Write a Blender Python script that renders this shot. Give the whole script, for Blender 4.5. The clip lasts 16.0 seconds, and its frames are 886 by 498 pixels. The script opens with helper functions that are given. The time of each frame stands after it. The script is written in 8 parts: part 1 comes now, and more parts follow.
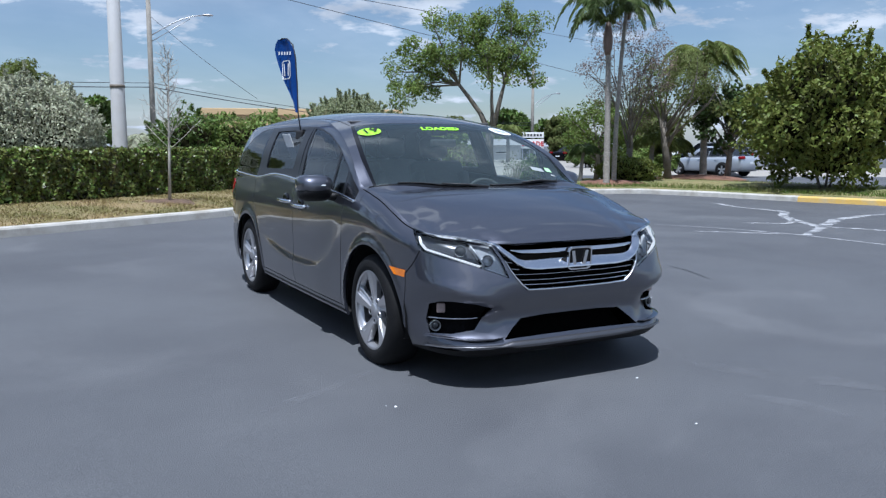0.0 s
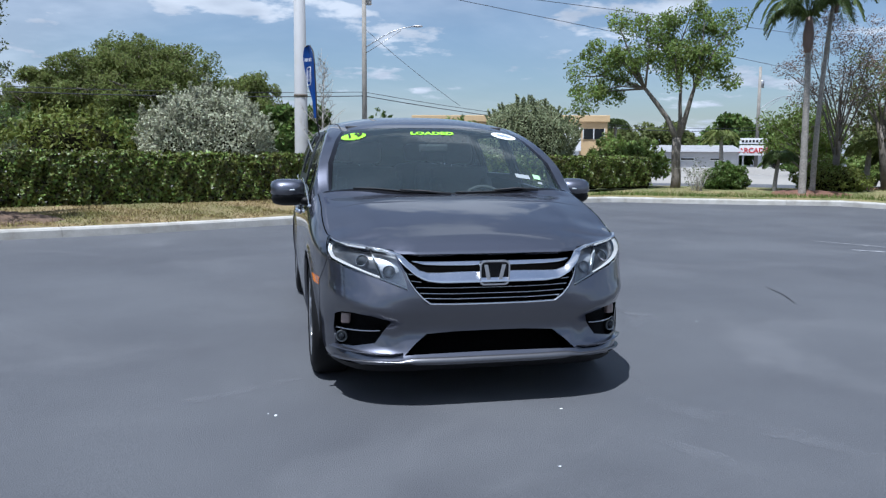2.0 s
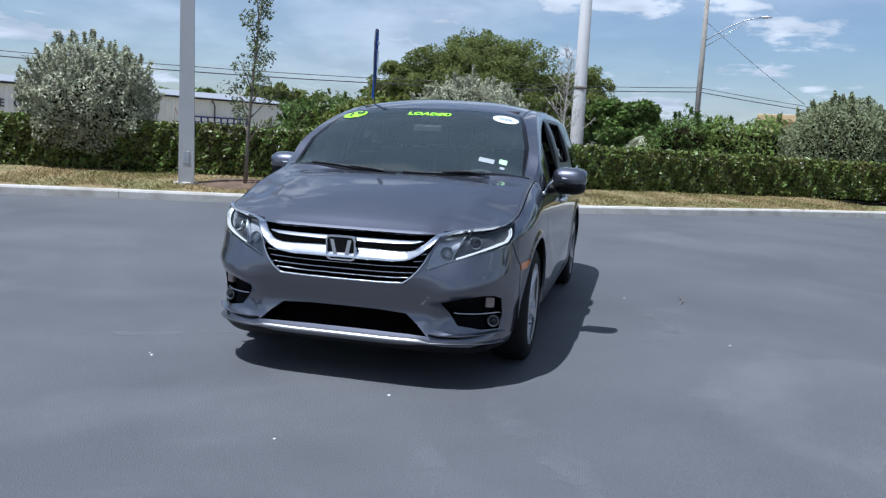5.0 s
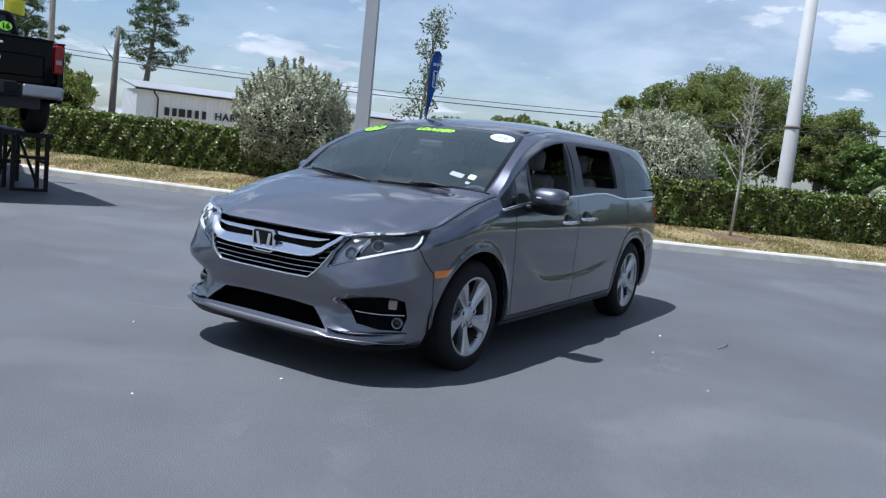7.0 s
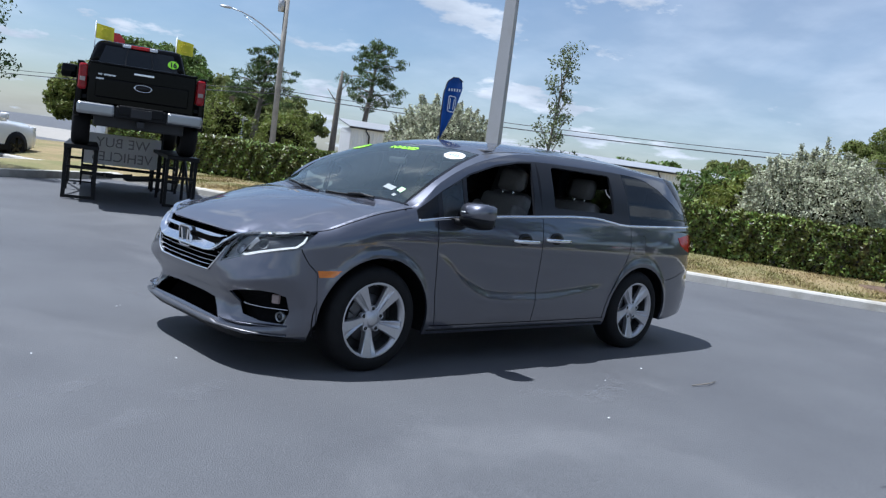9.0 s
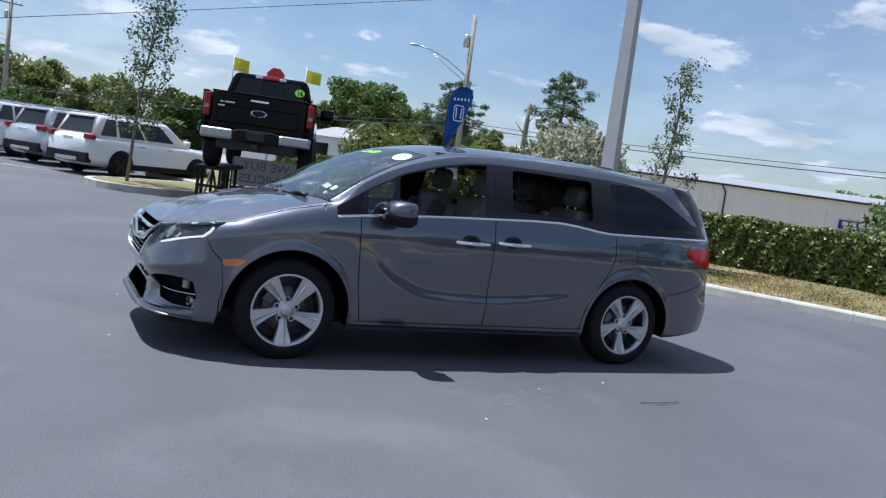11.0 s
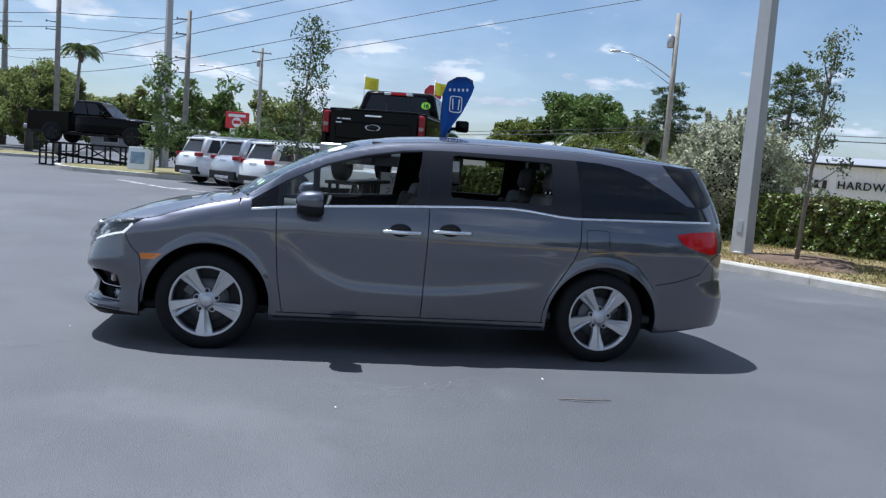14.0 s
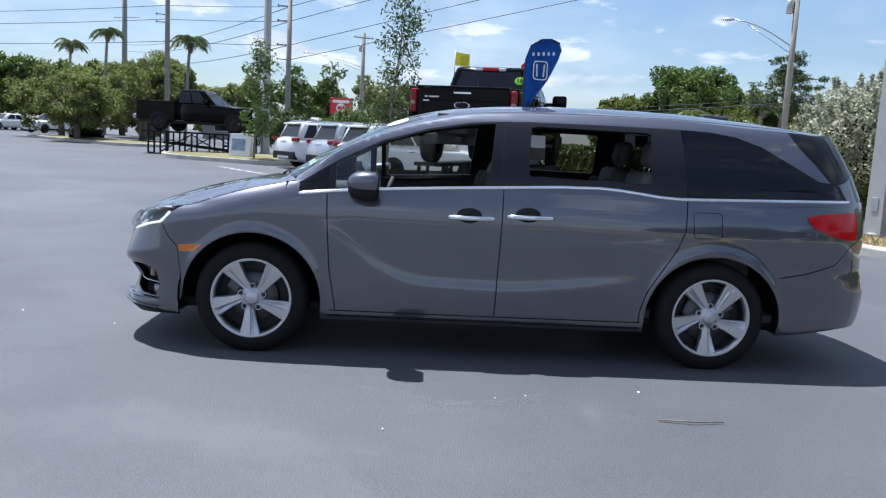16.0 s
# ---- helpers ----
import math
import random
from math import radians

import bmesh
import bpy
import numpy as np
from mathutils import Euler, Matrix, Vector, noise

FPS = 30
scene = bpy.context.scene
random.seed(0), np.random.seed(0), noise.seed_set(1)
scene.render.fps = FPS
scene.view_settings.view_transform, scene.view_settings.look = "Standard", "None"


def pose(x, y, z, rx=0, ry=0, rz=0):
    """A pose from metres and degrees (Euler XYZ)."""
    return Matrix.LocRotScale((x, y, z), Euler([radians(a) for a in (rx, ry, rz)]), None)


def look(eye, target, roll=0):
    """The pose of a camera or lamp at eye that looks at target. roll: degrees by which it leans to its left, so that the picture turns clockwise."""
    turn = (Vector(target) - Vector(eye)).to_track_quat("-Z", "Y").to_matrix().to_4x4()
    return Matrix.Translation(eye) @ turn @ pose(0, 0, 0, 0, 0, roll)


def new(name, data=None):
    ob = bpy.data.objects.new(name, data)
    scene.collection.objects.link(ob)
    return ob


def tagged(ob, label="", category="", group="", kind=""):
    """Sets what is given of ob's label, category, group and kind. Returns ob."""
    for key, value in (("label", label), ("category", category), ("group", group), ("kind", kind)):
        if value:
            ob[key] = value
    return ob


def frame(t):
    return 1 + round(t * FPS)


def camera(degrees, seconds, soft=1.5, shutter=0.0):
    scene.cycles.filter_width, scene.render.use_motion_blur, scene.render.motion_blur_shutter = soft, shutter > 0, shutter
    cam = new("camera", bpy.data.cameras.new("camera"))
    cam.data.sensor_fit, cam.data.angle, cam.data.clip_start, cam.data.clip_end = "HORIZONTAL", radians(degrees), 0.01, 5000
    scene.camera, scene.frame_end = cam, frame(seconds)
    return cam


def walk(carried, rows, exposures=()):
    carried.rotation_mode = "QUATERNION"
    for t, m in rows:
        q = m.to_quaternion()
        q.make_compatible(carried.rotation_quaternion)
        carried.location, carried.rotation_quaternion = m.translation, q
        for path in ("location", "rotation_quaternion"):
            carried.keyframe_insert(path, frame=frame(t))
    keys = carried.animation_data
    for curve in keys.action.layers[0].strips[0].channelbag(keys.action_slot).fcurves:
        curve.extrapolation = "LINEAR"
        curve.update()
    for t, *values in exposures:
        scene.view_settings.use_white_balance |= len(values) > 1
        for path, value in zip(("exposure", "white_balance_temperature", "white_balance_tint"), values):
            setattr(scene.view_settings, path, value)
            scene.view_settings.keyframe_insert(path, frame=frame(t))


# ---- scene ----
cam = camera(57.4, 16.0, 1.3)
PATH = [
    (0, (-2.959, -6.278, 1.41), (-2.029, -4.526, 1.157), 0.1),
    (0.5, (-2.558, -6.419, 1.402), (-1.748, -4.608, 1.152), 0.3),
    (1, (-2.13, -6.531, 1.398), (-1.451, -4.666, 1.152), 0.5),
    (1.5, (-1.651, -6.58, 1.403), (-1.106, -4.672, 1.158), 0.5),
    (2, (-1.187, -6.676, 1.409), (-0.776, -4.734, 1.169), 0.3),
    (2.5, (-0.733, -6.703, 1.398), (-0.451, -4.737, 1.162), 0.5),
    (3, (-0.281, -6.754, 1.386), (-0.134, -4.773, 1.147), 0.8),
    (3.5, (0.16, -6.75, 1.381), (0.166, -4.765, 1.134), 1.0),
    (4, (0.607, -6.702, 1.379), (0.469, -4.723, 1.125), 1.5),
    (4.5, (1.09, -6.684, 1.379), (0.798, -4.723, 1.115), 2.2),
    (5, (1.549, -6.569, 1.374), (1.093, -4.641, 1.101), 2.9),
    (5.2, (1.725, -6.527, 1.371), (1.2, -4.616, 1.098), 3.0),
    (7.3, (3.661, -5.858, 1.385), (2.563, -4.202, 1.159), 6.4),
    (7.5, (3.831, -5.761, 1.397), (2.686, -4.136, 1.179), 6.6),
    (8, (4.307, -5.521, 1.407), (3.043, -3.986, 1.198), 6.8),
    (8.5, (4.76, -5.215, 1.408), (3.389, -3.773, 1.206), 7.0),
    (8.7, (4.92, -5.062, 1.412), (3.511, -3.657, 1.212), 7.2),
    (11, (6.358, -3.151, 1.432), (4.589, -2.236, 1.25), 7.7),
    (11.5, (6.579, -2.715, 1.443), (4.755, -1.914, 1.263), 7.2),
    (12, (6.701, -2.284, 1.436), (4.831, -1.598, 1.252), 6.7),
    (12.5, (6.879, -1.871, 1.443), (4.974, -1.295, 1.25), 6.0),
    (13, (6.95, -1.48, 1.439), (5.018, -1.003, 1.238), 5.4),
    (13.5, (6.892, -1.118, 1.458), (4.942, -0.72, 1.254), 4.8),
    (14, (6.924, -0.829, 1.449), (4.963, -0.489, 1.246), 4.3),
    (14.5, (6.905, -0.683, 1.455), (4.938, -0.389, 1.247), 3.9),
    (15, (6.84, -0.617, 1.44), (4.867, -0.376, 1.219), 3.6),
    (15.5, (6.548, -0.561, 1.414), (4.569, -0.395, 1.172), 3.3),
    (16, (6.1, -0.502, 1.409), (4.119, -0.418, 1.147), 3.0),
]
walk(cam, [(t, look(eye, target, roll)) for t, eye, target, roll in PATH], exposures=((0, 0.44, 5640, 10), (3.5, 0.46, 5640, 10), (5.0, 0.52, 5640, 10), (8.0, 0.67, 5780, 10), (12.5, 0.60, 5780, 10), (15, 0.74, 5800, 10), (16, 0.86, 5820, 10)))

# ---- light ----
SUN_ELEVATION, SUN_AZIMUTH = radians(69.5), radians(226)
world = bpy.data.worlds.new("sky")
scene.world = world
world.use_nodes = True


def link(tree, a, out, b, inp):
    tree.links.new(a.outputs[out], b.inputs[inp])


def build_sky():
    """Clear tropical noon sky with thin streaks and a few heaped clouds."""
    t = world.node_tree
    t.nodes.clear()
    sky = t.nodes.new("ShaderNodeTexSky")
    sky.sky_type, sky.sun_disc = "NISHITA", False
    sky.sun_elevation, sky.sun_rotation = SUN_ELEVATION, SUN_AZIMUTH
    sky.air_density, sky.dust_density, sky.ozone_density = 1.0, 0.8, 2.6
    co = t.nodes.new("ShaderNodeTexCoord")
    sep = t.nodes.new("ShaderNodeSeparateXYZ")
    link(t, co, "Generated", sep, 0)
    up = t.nodes.new("ShaderNodeMath")
    up.operation = "MAXIMUM"
    up.inputs[1].default_value = 0.0
    link(t, sep, "Z", up, 0)
    lift = t.nodes.new("ShaderNodeMath")
    lift.operation = "ADD"
    lift.inputs[1].default_value = 0.20
    link(t, up, 0, lift, 0)
    flat = t.nodes.new("ShaderNodeVectorMath")
    flat.operation = "DIVIDE"
    link(t, co, "Generated", flat, 0)
    link(t, lift, 0, flat, 1)
    layers = []
    for scale, detail, low, high, dist, offset in ((1.9, 10, 0.535, 0.62, 0.0, (3.1, 1.4, 0)), (0.34, 8, 0.30, 0.74, 0.9, (7.0, 2.0, 0))):
        move = t.nodes.new("ShaderNodeMapping")
        move.inputs["Location"].default_value = offset
        move.inputs["Scale"].default_value = (1, 1, 1.6)
        link(t, flat, 0, move, 0)
        n = t.nodes.new("ShaderNodeTexNoise")
        n.inputs["Scale"].default_value, n.inputs["Detail"].default_value = scale, detail
        n.inputs["Roughness"].default_value, n.inputs["Distortion"].default_value = 0.58, dist
        link(t, move, 0, n, "Vector")
        r = t.nodes.new("ShaderNodeMapRange")
        r.interpolation_type = "SMOOTHSTEP"
        r.inputs["From Min"].default_value, r.inputs["From Max"].default_value = low, high
        link(t, n, 0, r, 0)
        layers.append(r)
    layers[1].inputs["To Max"].default_value = 0.60
    cover = t.nodes.new("ShaderNodeMath")
    cover.operation = "MAXIMUM"
    link(t, layers[0], 0, cover, 0)
    link(t, layers[1], 0, cover, 1)
    mix = t.nodes.new("ShaderNodeMix")
    mix.data_type = "RGBA"
    link(t, cover, 0, mix, 0)
    link(t, sky, 0, mix, 6)
    body = t.nodes.new("ShaderNodeTexNoise")
    body.inputs["Scale"].default_value, body.inputs["Detail"].default_value = 3.4, 6
    link(t, flat, 0, body, "Vector")
    shade = t.nodes.new("ShaderNodeMix")
    shade.data_type = "RGBA"
    span = t.nodes.new("ShaderNodeMapRange")
    span.inputs[1].default_value, span.inputs[2].default_value = 0.38, 0.62
    link(t, body, 0, span, 0)
    link(t, span, 0, shade, 0)
    shade.inputs[6].default_value = (5.2, 5.7, 6.4, 1)
    shade.inputs[7].default_value = (8.0, 8.4, 8.9, 1)
    link(t, shade, 2, mix, 7)
    bg = t.nodes.new("ShaderNodeBackground")
    bg.inputs["Strength"].default_value = 0.070
    link(t, mix, 2, bg, 0)
    out = t.nodes.new("ShaderNodeOutputWorld")
    link(t, bg, 0, out, 0)


build_sky()
sun = new("sun", bpy.data.lights.new("sun", "SUN"))
sun.data.energy, sun.data.angle, sun.data.color = 4.8, radians(0.53), (1.0, 0.975, 0.94)
sun.matrix_world = look((-9.9, -10.8, 40.0), (0, 0, 0))
tagged(sun, "midday sun", "sun")

# ---- materials ----


def socket(node, key, value):
    node.inputs[key].default_value = value


def mat(name, color, rough=0.6, metal=0.0, vary=0.12, scale=6.0, bump=0.0, bump_scale=80.0, coat=0.0, island=0.0, each=0.0, leaf=0.0, other=None, spots=0.5, gloss=0.5):
    """A surface with broad and fine variation. other: a second colour that comes in patches; island, each: variation from piece to piece."""
    m = bpy.data.materials.new(name)
    m.use_nodes = True
    t = m.node_tree
    b = t.nodes["Principled BSDF"]
    socket(b, "Roughness", rough)
    socket(b, "Metallic", metal)
    socket(b, "Coat Weight", coat)
    socket(b, "Coat Roughness", 0.03)
    socket(b, "Specular IOR Level", gloss * 0.45 if leaf > 0.2 else gloss)
    co = t.nodes.new("ShaderNodeTexCoord")
    last = None
    big = t.nodes.new("ShaderNodeTexNoise")
    socket(big, "Scale", scale)
    socket(big, "Detail", 6)
    socket(big, "Roughness", 0.6)
    link(t, co, "Object", big, "Vector")
    col = t.nodes.new("ShaderNodeMix")
    col.data_type = "RGBA"
    c2 = other if other else tuple(c * (1 - 2 * vary) for c in color)
    col.inputs[6].default_value = (*color, 1)
    col.inputs[7].default_value = (*c2, 1)
    rr = t.nodes.new("ShaderNodeMapRange")
    rr.inputs[1].default_value, rr.inputs[2].default_value = (spots - 0.12, spots + 0.12) if other else (0.25, 0.75)
    link(t, big, 0, rr, 0)
    link(t, rr, 0, col, 0)
    last = (col, 2)
    fine = t.nodes.new("ShaderNodeTexNoise")
    socket(fine, "Scale", bump_scale)
    socket(fine, "Detail", 4)
    link(t, co, "Object", fine, "Vector")
    if vary:
        fr = t.nodes.new("ShaderNodeMapRange")
        fr.inputs[3].default_value, fr.inputs[4].default_value = 1 - vary, 1 + vary
        fr.inputs[1].default_value, fr.inputs[2].default_value = 0.3, 0.7
        link(t, fine, 0, fr, 0)
        mul = t.nodes.new("ShaderNodeVectorMath")
        mul.operation = "SCALE"
        link(t, last[0], last[1], mul, 0)
        link(t, fr, 0, mul, "Scale")
        last = (mul, 0)
    for amount, kind, out in ((island, "ShaderNodeNewGeometry", "Random Per Island"), (each, "ShaderNodeObjectInfo", "Random")):
        if amount:
            info = t.nodes.new(kind)
            hs = t.nodes.new("ShaderNodeHueSaturation")
            mr = t.nodes.new("ShaderNodeMapRange")
            mr.inputs[3].default_value, mr.inputs[4].default_value = 1 - amount, 1 + amount
            link(t, info, out, mr, 0)
            link(t, mr, 0, hs, "Value")
            mh = t.nodes.new("ShaderNodeMapRange")
            mh.inputs[3].default_value, mh.inputs[4].default_value = 0.5 - amount * 0.06, 0.5 + amount * 0.06
            link(t, info, out, mh, 0)
            link(t, mh, 0, hs, "Hue")
            link(t, last[0], last[1], hs, "Color")
            last = (hs, 0)
    link(t, last[0], last[1], b, "Base Color")
    if bump:
        bp = t.nodes.new("ShaderNodeBump")
        socket(bp, "Strength", bump)
        socket(bp, "Distance", 0.01)
        link(t, fine, 0, bp, "Height")
        link(t, bp, 0, b, "Normal")
    if leaf:
        tr = t.nodes.new("ShaderNodeBsdfTranslucent")
        link(t, last[0], last[1], tr, 0)
        mx = t.nodes.new("ShaderNodeMixShader")
        mx.inputs[0].default_value = leaf
        link(t, b, 0, mx, 1)
        link(t, tr, 0, mx, 2)
        link(t, mx, 0, t.nodes["Material Output"], 0)
    return m


def glass(name, tint, index=1.68, film=0.0):
    """Tinted sheet glass: a clear tint with a mirror coat that grows at grazing angles. film: share of pale haze, for
    dust and reflected sky.
    """
    m = bpy.data.materials.new(name)
    m.use_nodes = True
    t = m.node_tree
    t.nodes.remove(t.nodes["Principled BSDF"])
    a, g, f, x = (t.nodes.new(n) for n in ("ShaderNodeBsdfTransparent", "ShaderNodeBsdfGlossy", "ShaderNodeFresnel", "ShaderNodeMixShader"))
    a.inputs[0].default_value = (*tint, 1)
    socket(g, "Roughness", 0.0)
    g.inputs[0].default_value = (0.85, 0.88, 0.90, 1)
    f.inputs[0].default_value = index
    link(t, f, 0, x, 0)
    link(t, a, 0, x, 1)
    link(t, g, 0, x, 2)
    last = x
    # pale diffuse colour painted in for dust and sky reflection on the pane
    if film:
        d, y = t.nodes.new("ShaderNodeBsdfDiffuse"), t.nodes.new("ShaderNodeMixShader")
        d.inputs[0].default_value = (0.40, 0.56, 0.53, 1)
        y.inputs[0].default_value = film
        link(t, x, 0, y, 1)
        link(t, d, 0, y, 2)
        last = y
    link(t, last, 0, t.nodes["Material Output"], 0)
    return m


def asphalt_material():
    """Sealed blacktop with chalky drag marks, water stains and fine chippings."""
    m = mat("asphalt", (0.074, 0.077, 0.085), 0.62, vary=0.22, scale=0.35, bump=0.5, bump_scale=130, other=(0.094, 0.098, 0.106), spots=0.5, gloss=0.34)
    t = m.node_tree
    b = t.nodes["Principled BSDF"]
    src = b.inputs["Base Color"].links[0].from_socket
    co = t.nodes.new("ShaderNodeTexCoord")
    warp = t.nodes.new("ShaderNodeTexNoise")
    socket(warp, "Scale", 0.5)
    socket(warp, "Detail", 3)
    link(t, co, "Object", warp, "Vector")
    add = t.nodes.new("ShaderNodeVectorMath")
    add.operation = "MULTIPLY_ADD"
    add.inputs[1].default_value = (2.2, 2.2, 0)
    link(t, warp, 1, add, 0)
    link(t, co, "Object", add, 2)
    streak = t.nodes.new("ShaderNodeTexNoise")
    socket(streak, "Scale", 0.42)
    socket(streak, "Detail", 7)
    socket(streak, "Roughness", 0.62)
    socket(streak, "Distortion", 0.8)
    link(t, add, 0, streak, "Vector")
    r = t.nodes.new("ShaderNodeMapRange")
    r.interpolation_type = "SMOOTHSTEP"
    r.inputs[1].default_value, r.inputs[2].default_value, r.inputs[4].default_value = 0.50, 0.76, 0.42
    link(t, streak, 0, r, 0)
    mix = t.nodes.new("ShaderNodeMix")
    mix.data_type = "RGBA"
    t.links.new(src, mix.inputs[6])
    mix.inputs[7].default_value = (0.150, 0.154, 0.162, 1)
    link(t, r, 0, mix, 0)
    # pale chippings that show through the sealer
    grit = t.nodes.new("ShaderNodeTexVoronoi")
    socket(grit, "Scale", 95)
    link(t, co, "Object", grit, "Vector")
    wear = t.nodes.new("ShaderNodeTexNoise")
    socket(wear, "Scale", 0.9)
    socket(wear, "Detail", 5)
    link(t, co, "Object", wear, "Vector")
    gr, wr, both, pale = (t.nodes.new(k) for k in ("ShaderNodeMapRange", "ShaderNodeMapRange", "ShaderNodeMath", "ShaderNodeMix"))
    gr.inputs[1].default_value, gr.inputs[2].default_value, gr.inputs[3].default_value, gr.inputs[4].default_value = 0.10, 0.34, 1, 0
    wr.inputs[1].default_value, wr.inputs[2].default_value, wr.inputs[4].default_value = 0.44, 0.70, 0.42
    both.operation = "MULTIPLY"
    pale.data_type = "RGBA"
    link(t, grit, 0, gr, 0)
    link(t, wear, 0, wr, 0)
    link(t, gr, 0, both, 0)
    link(t, wr, 0, both, 1)
    link(t, both, 0, pale, 0)
    link(t, mix, 2, pale, 6)
    pale.inputs[7].default_value = (0.21, 0.21, 0.21, 1)
    link(t, pale, 2, b, "Base Color")
    rough = t.nodes.new("ShaderNodeMapRange")
    rough.inputs[3].default_value, rough.inputs[4].default_value = 0.5, 0.8
    link(t, streak, 0, rough, 0)
    link(t, rough, 0, b, "Roughness")
    return m


M_ASPHALT = asphalt_material()
M_CONCRETE = mat("kerb concrete", (0.46, 0.445, 0.41), 0.85, vary=0.10, scale=2.5, bump=0.3, other=(0.33, 0.31, 0.27), spots=0.54, each=0.06)
M_YELLOWED = mat("yellow painted kerb", (0.62, 0.40, 0.10), 0.75, vary=0.12, scale=3, bump=0.2, other=(0.50, 0.40, 0.22), spots=0.55)
M_ROAD = mat("sunlit concrete road", (0.29, 0.275, 0.25), 0.85, vary=0.08, scale=0.4)
M_TURF = mat("dry turf", (0.145, 0.13, 0.050), 0.95, vary=0.30, scale=0.9, bump=0.6, bump_scale=30, other=(0.235, 0.175, 0.088), spots=0.50)
M_LAWN = mat("green lawn", (0.125, 0.14, 0.045), 0.95, vary=0.25, scale=0.8, bump=0.5, bump_scale=30, other=(0.22, 0.18, 0.08), spots=0.50)
M_BLADE = mat("grass blades", (0.175, 0.165, 0.060), 0.9, vary=0.2, scale=0.9, island=0.35, leaf=0.3, other=(0.30, 0.23, 0.115), spots=0.50)
M_BLADE_GREEN = mat("green grass blades", (0.12, 0.17, 0.04), 0.9, vary=0.2, scale=0.9, island=0.35, leaf=0.3, other=(0.20, 0.19, 0.07), spots=0.55)
M_PALEBLUE = mat("faded pale blue print", (0.36, 0.50, 0.66), 0.6, vary=0.3, scale=5)
M_ISLAND = mat("dry island grass", (0.145, 0.14, 0.052), 0.95, vary=0.30, scale=0.9, bump=0.6, bump_scale=30, other=(0.205, 0.17, 0.082), spots=0.52)
M_DULLCHROME = mat("dull chrome", (0.36, 0.37, 0.38), 0.28, 1.0, vary=0.05, scale=4)
# grey stands in for the shade on a white house wall
M_PALEWALL = mat("white wall greyed as in shade", (0.58, 0.58, 0.60), 0.7, vary=0.06, scale=2)
M_LEAF_PALE = mat("pale olive leaves", (0.20, 0.235, 0.070), 0.6, vary=0.2, scale=0.5, island=0.4, leaf=0.5)
M_REDMULCH = mat("reddish mulch", (0.23, 0.115, 0.075), 0.95, vary=0.3, scale=6, bump=0.6, bump_scale=40)
M_MULCH = mat("brown mulch", (0.155, 0.10, 0.065), 0.95, vary=0.3, scale=6, bump=0.6, bump_scale=40)
M_HEDGE = mat("hedge leaves", (0.130, 0.150, 0.030), 0.42, vary=0.3, scale=1.3, island=0.95, leaf=0.20, other=(0.135, 0.090, 0.036), spots=0.70)
# near-black cores: the shade inside hedge and bushes is put into the colour
M_DARKCORE = mat("painted inner shade", (0.022, 0.022, 0.011), 0.9, vary=0.3, scale=10, gloss=0.0)
M_PALETWIG = mat("pale bare twigs", (0.44, 0.41, 0.36), 0.85, vary=0.15, scale=8)
M_SILVER = mat("silver leaves", (0.47, 0.48, 0.34), 0.6, vary=0.2, scale=2, island=0.5, leaf=0.25)
M_SAGE = mat("sage green leaves", (0.27, 0.30, 0.165), 0.6, vary=0.15, scale=2, island=0.35, leaf=0.25)
M_LEAF = mat("green leaves", (0.125, 0.185, 0.045), 0.42, vary=0.2, scale=1, island=0.4, leaf=0.3)
# brighter green copy: sunlight on the leaves is put into the colour
M_LEAF_SUN = mat("leaves brightened as if sunlit", (0.22, 0.29, 0.075), 0.5, vary=0.2, scale=0.8, island=0.4, leaf=0.42)
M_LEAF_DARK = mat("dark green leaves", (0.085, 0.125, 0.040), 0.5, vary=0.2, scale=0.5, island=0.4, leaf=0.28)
M_LEAF_FAR = mat("far foliage", (0.21, 0.24, 0.085), 0.7, vary=0.2, scale=0.3, island=0.35, leaf=0.58)
M_LEAF_YELLOW = mat("yellow green leaves", (0.18, 0.21, 0.045), 0.5, vary=0.2, scale=0.6, island=0.4, leaf=0.3)
M_OLIVE = mat("small grey green leaves", (0.16, 0.19, 0.09), 0.45, vary=0.2, scale=2, island=0.35, leaf=0.25)
M_BRONZE = mat("brown seed clusters", (0.26, 0.185, 0.155), 0.8, vary=0.2, scale=2, island=0.4, leaf=0.2)
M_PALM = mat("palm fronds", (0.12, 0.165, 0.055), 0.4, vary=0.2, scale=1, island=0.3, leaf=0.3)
# yellower fronds, with sunlight also put into the brighter colour
M_FROND = mat("palm fronds brightened as if sunlit", (0.24, 0.28, 0.085), 0.45, vary=0.2, scale=1, island=0.35, leaf=0.40)
M_BARK = mat("grey bark", (0.23, 0.20, 0.165), 0.9, vary=0.25, scale=5, bump=0.8, bump_scale=30)
M_PALMBARK = mat("ringed palm bark", (0.38, 0.35, 0.31), 0.9, vary=0.22, scale=4, bump=0.8, bump_scale=20)
M_WOODPOLE = mat("weathered wooden pole", (0.34, 0.315, 0.275), 0.85, vary=0.18, scale=3, bump=0.4, bump_scale=40)
M_POLE = mat("cast concrete pole", (0.40, 0.40, 0.40), 0.7, vary=0.06, scale=2, bump=0.15, other=(0.37, 0.36, 0.34), spots=0.62)
M_GALV = mat("galvanised steel", (0.50, 0.51, 0.53), 0.45, 0.7, vary=0.08, scale=4)
M_CABLE = mat("black cable", (0.035, 0.035, 0.04), 0.6, vary=0.1)
M_WHITEWALL = mat("white ribbed metal siding", (0.78, 0.785, 0.79), 0.5, vary=0.03, scale=0.6)
M_WHITE = mat("white paint", (0.78, 0.78, 0.77), 0.5, vary=0.05, scale=3)
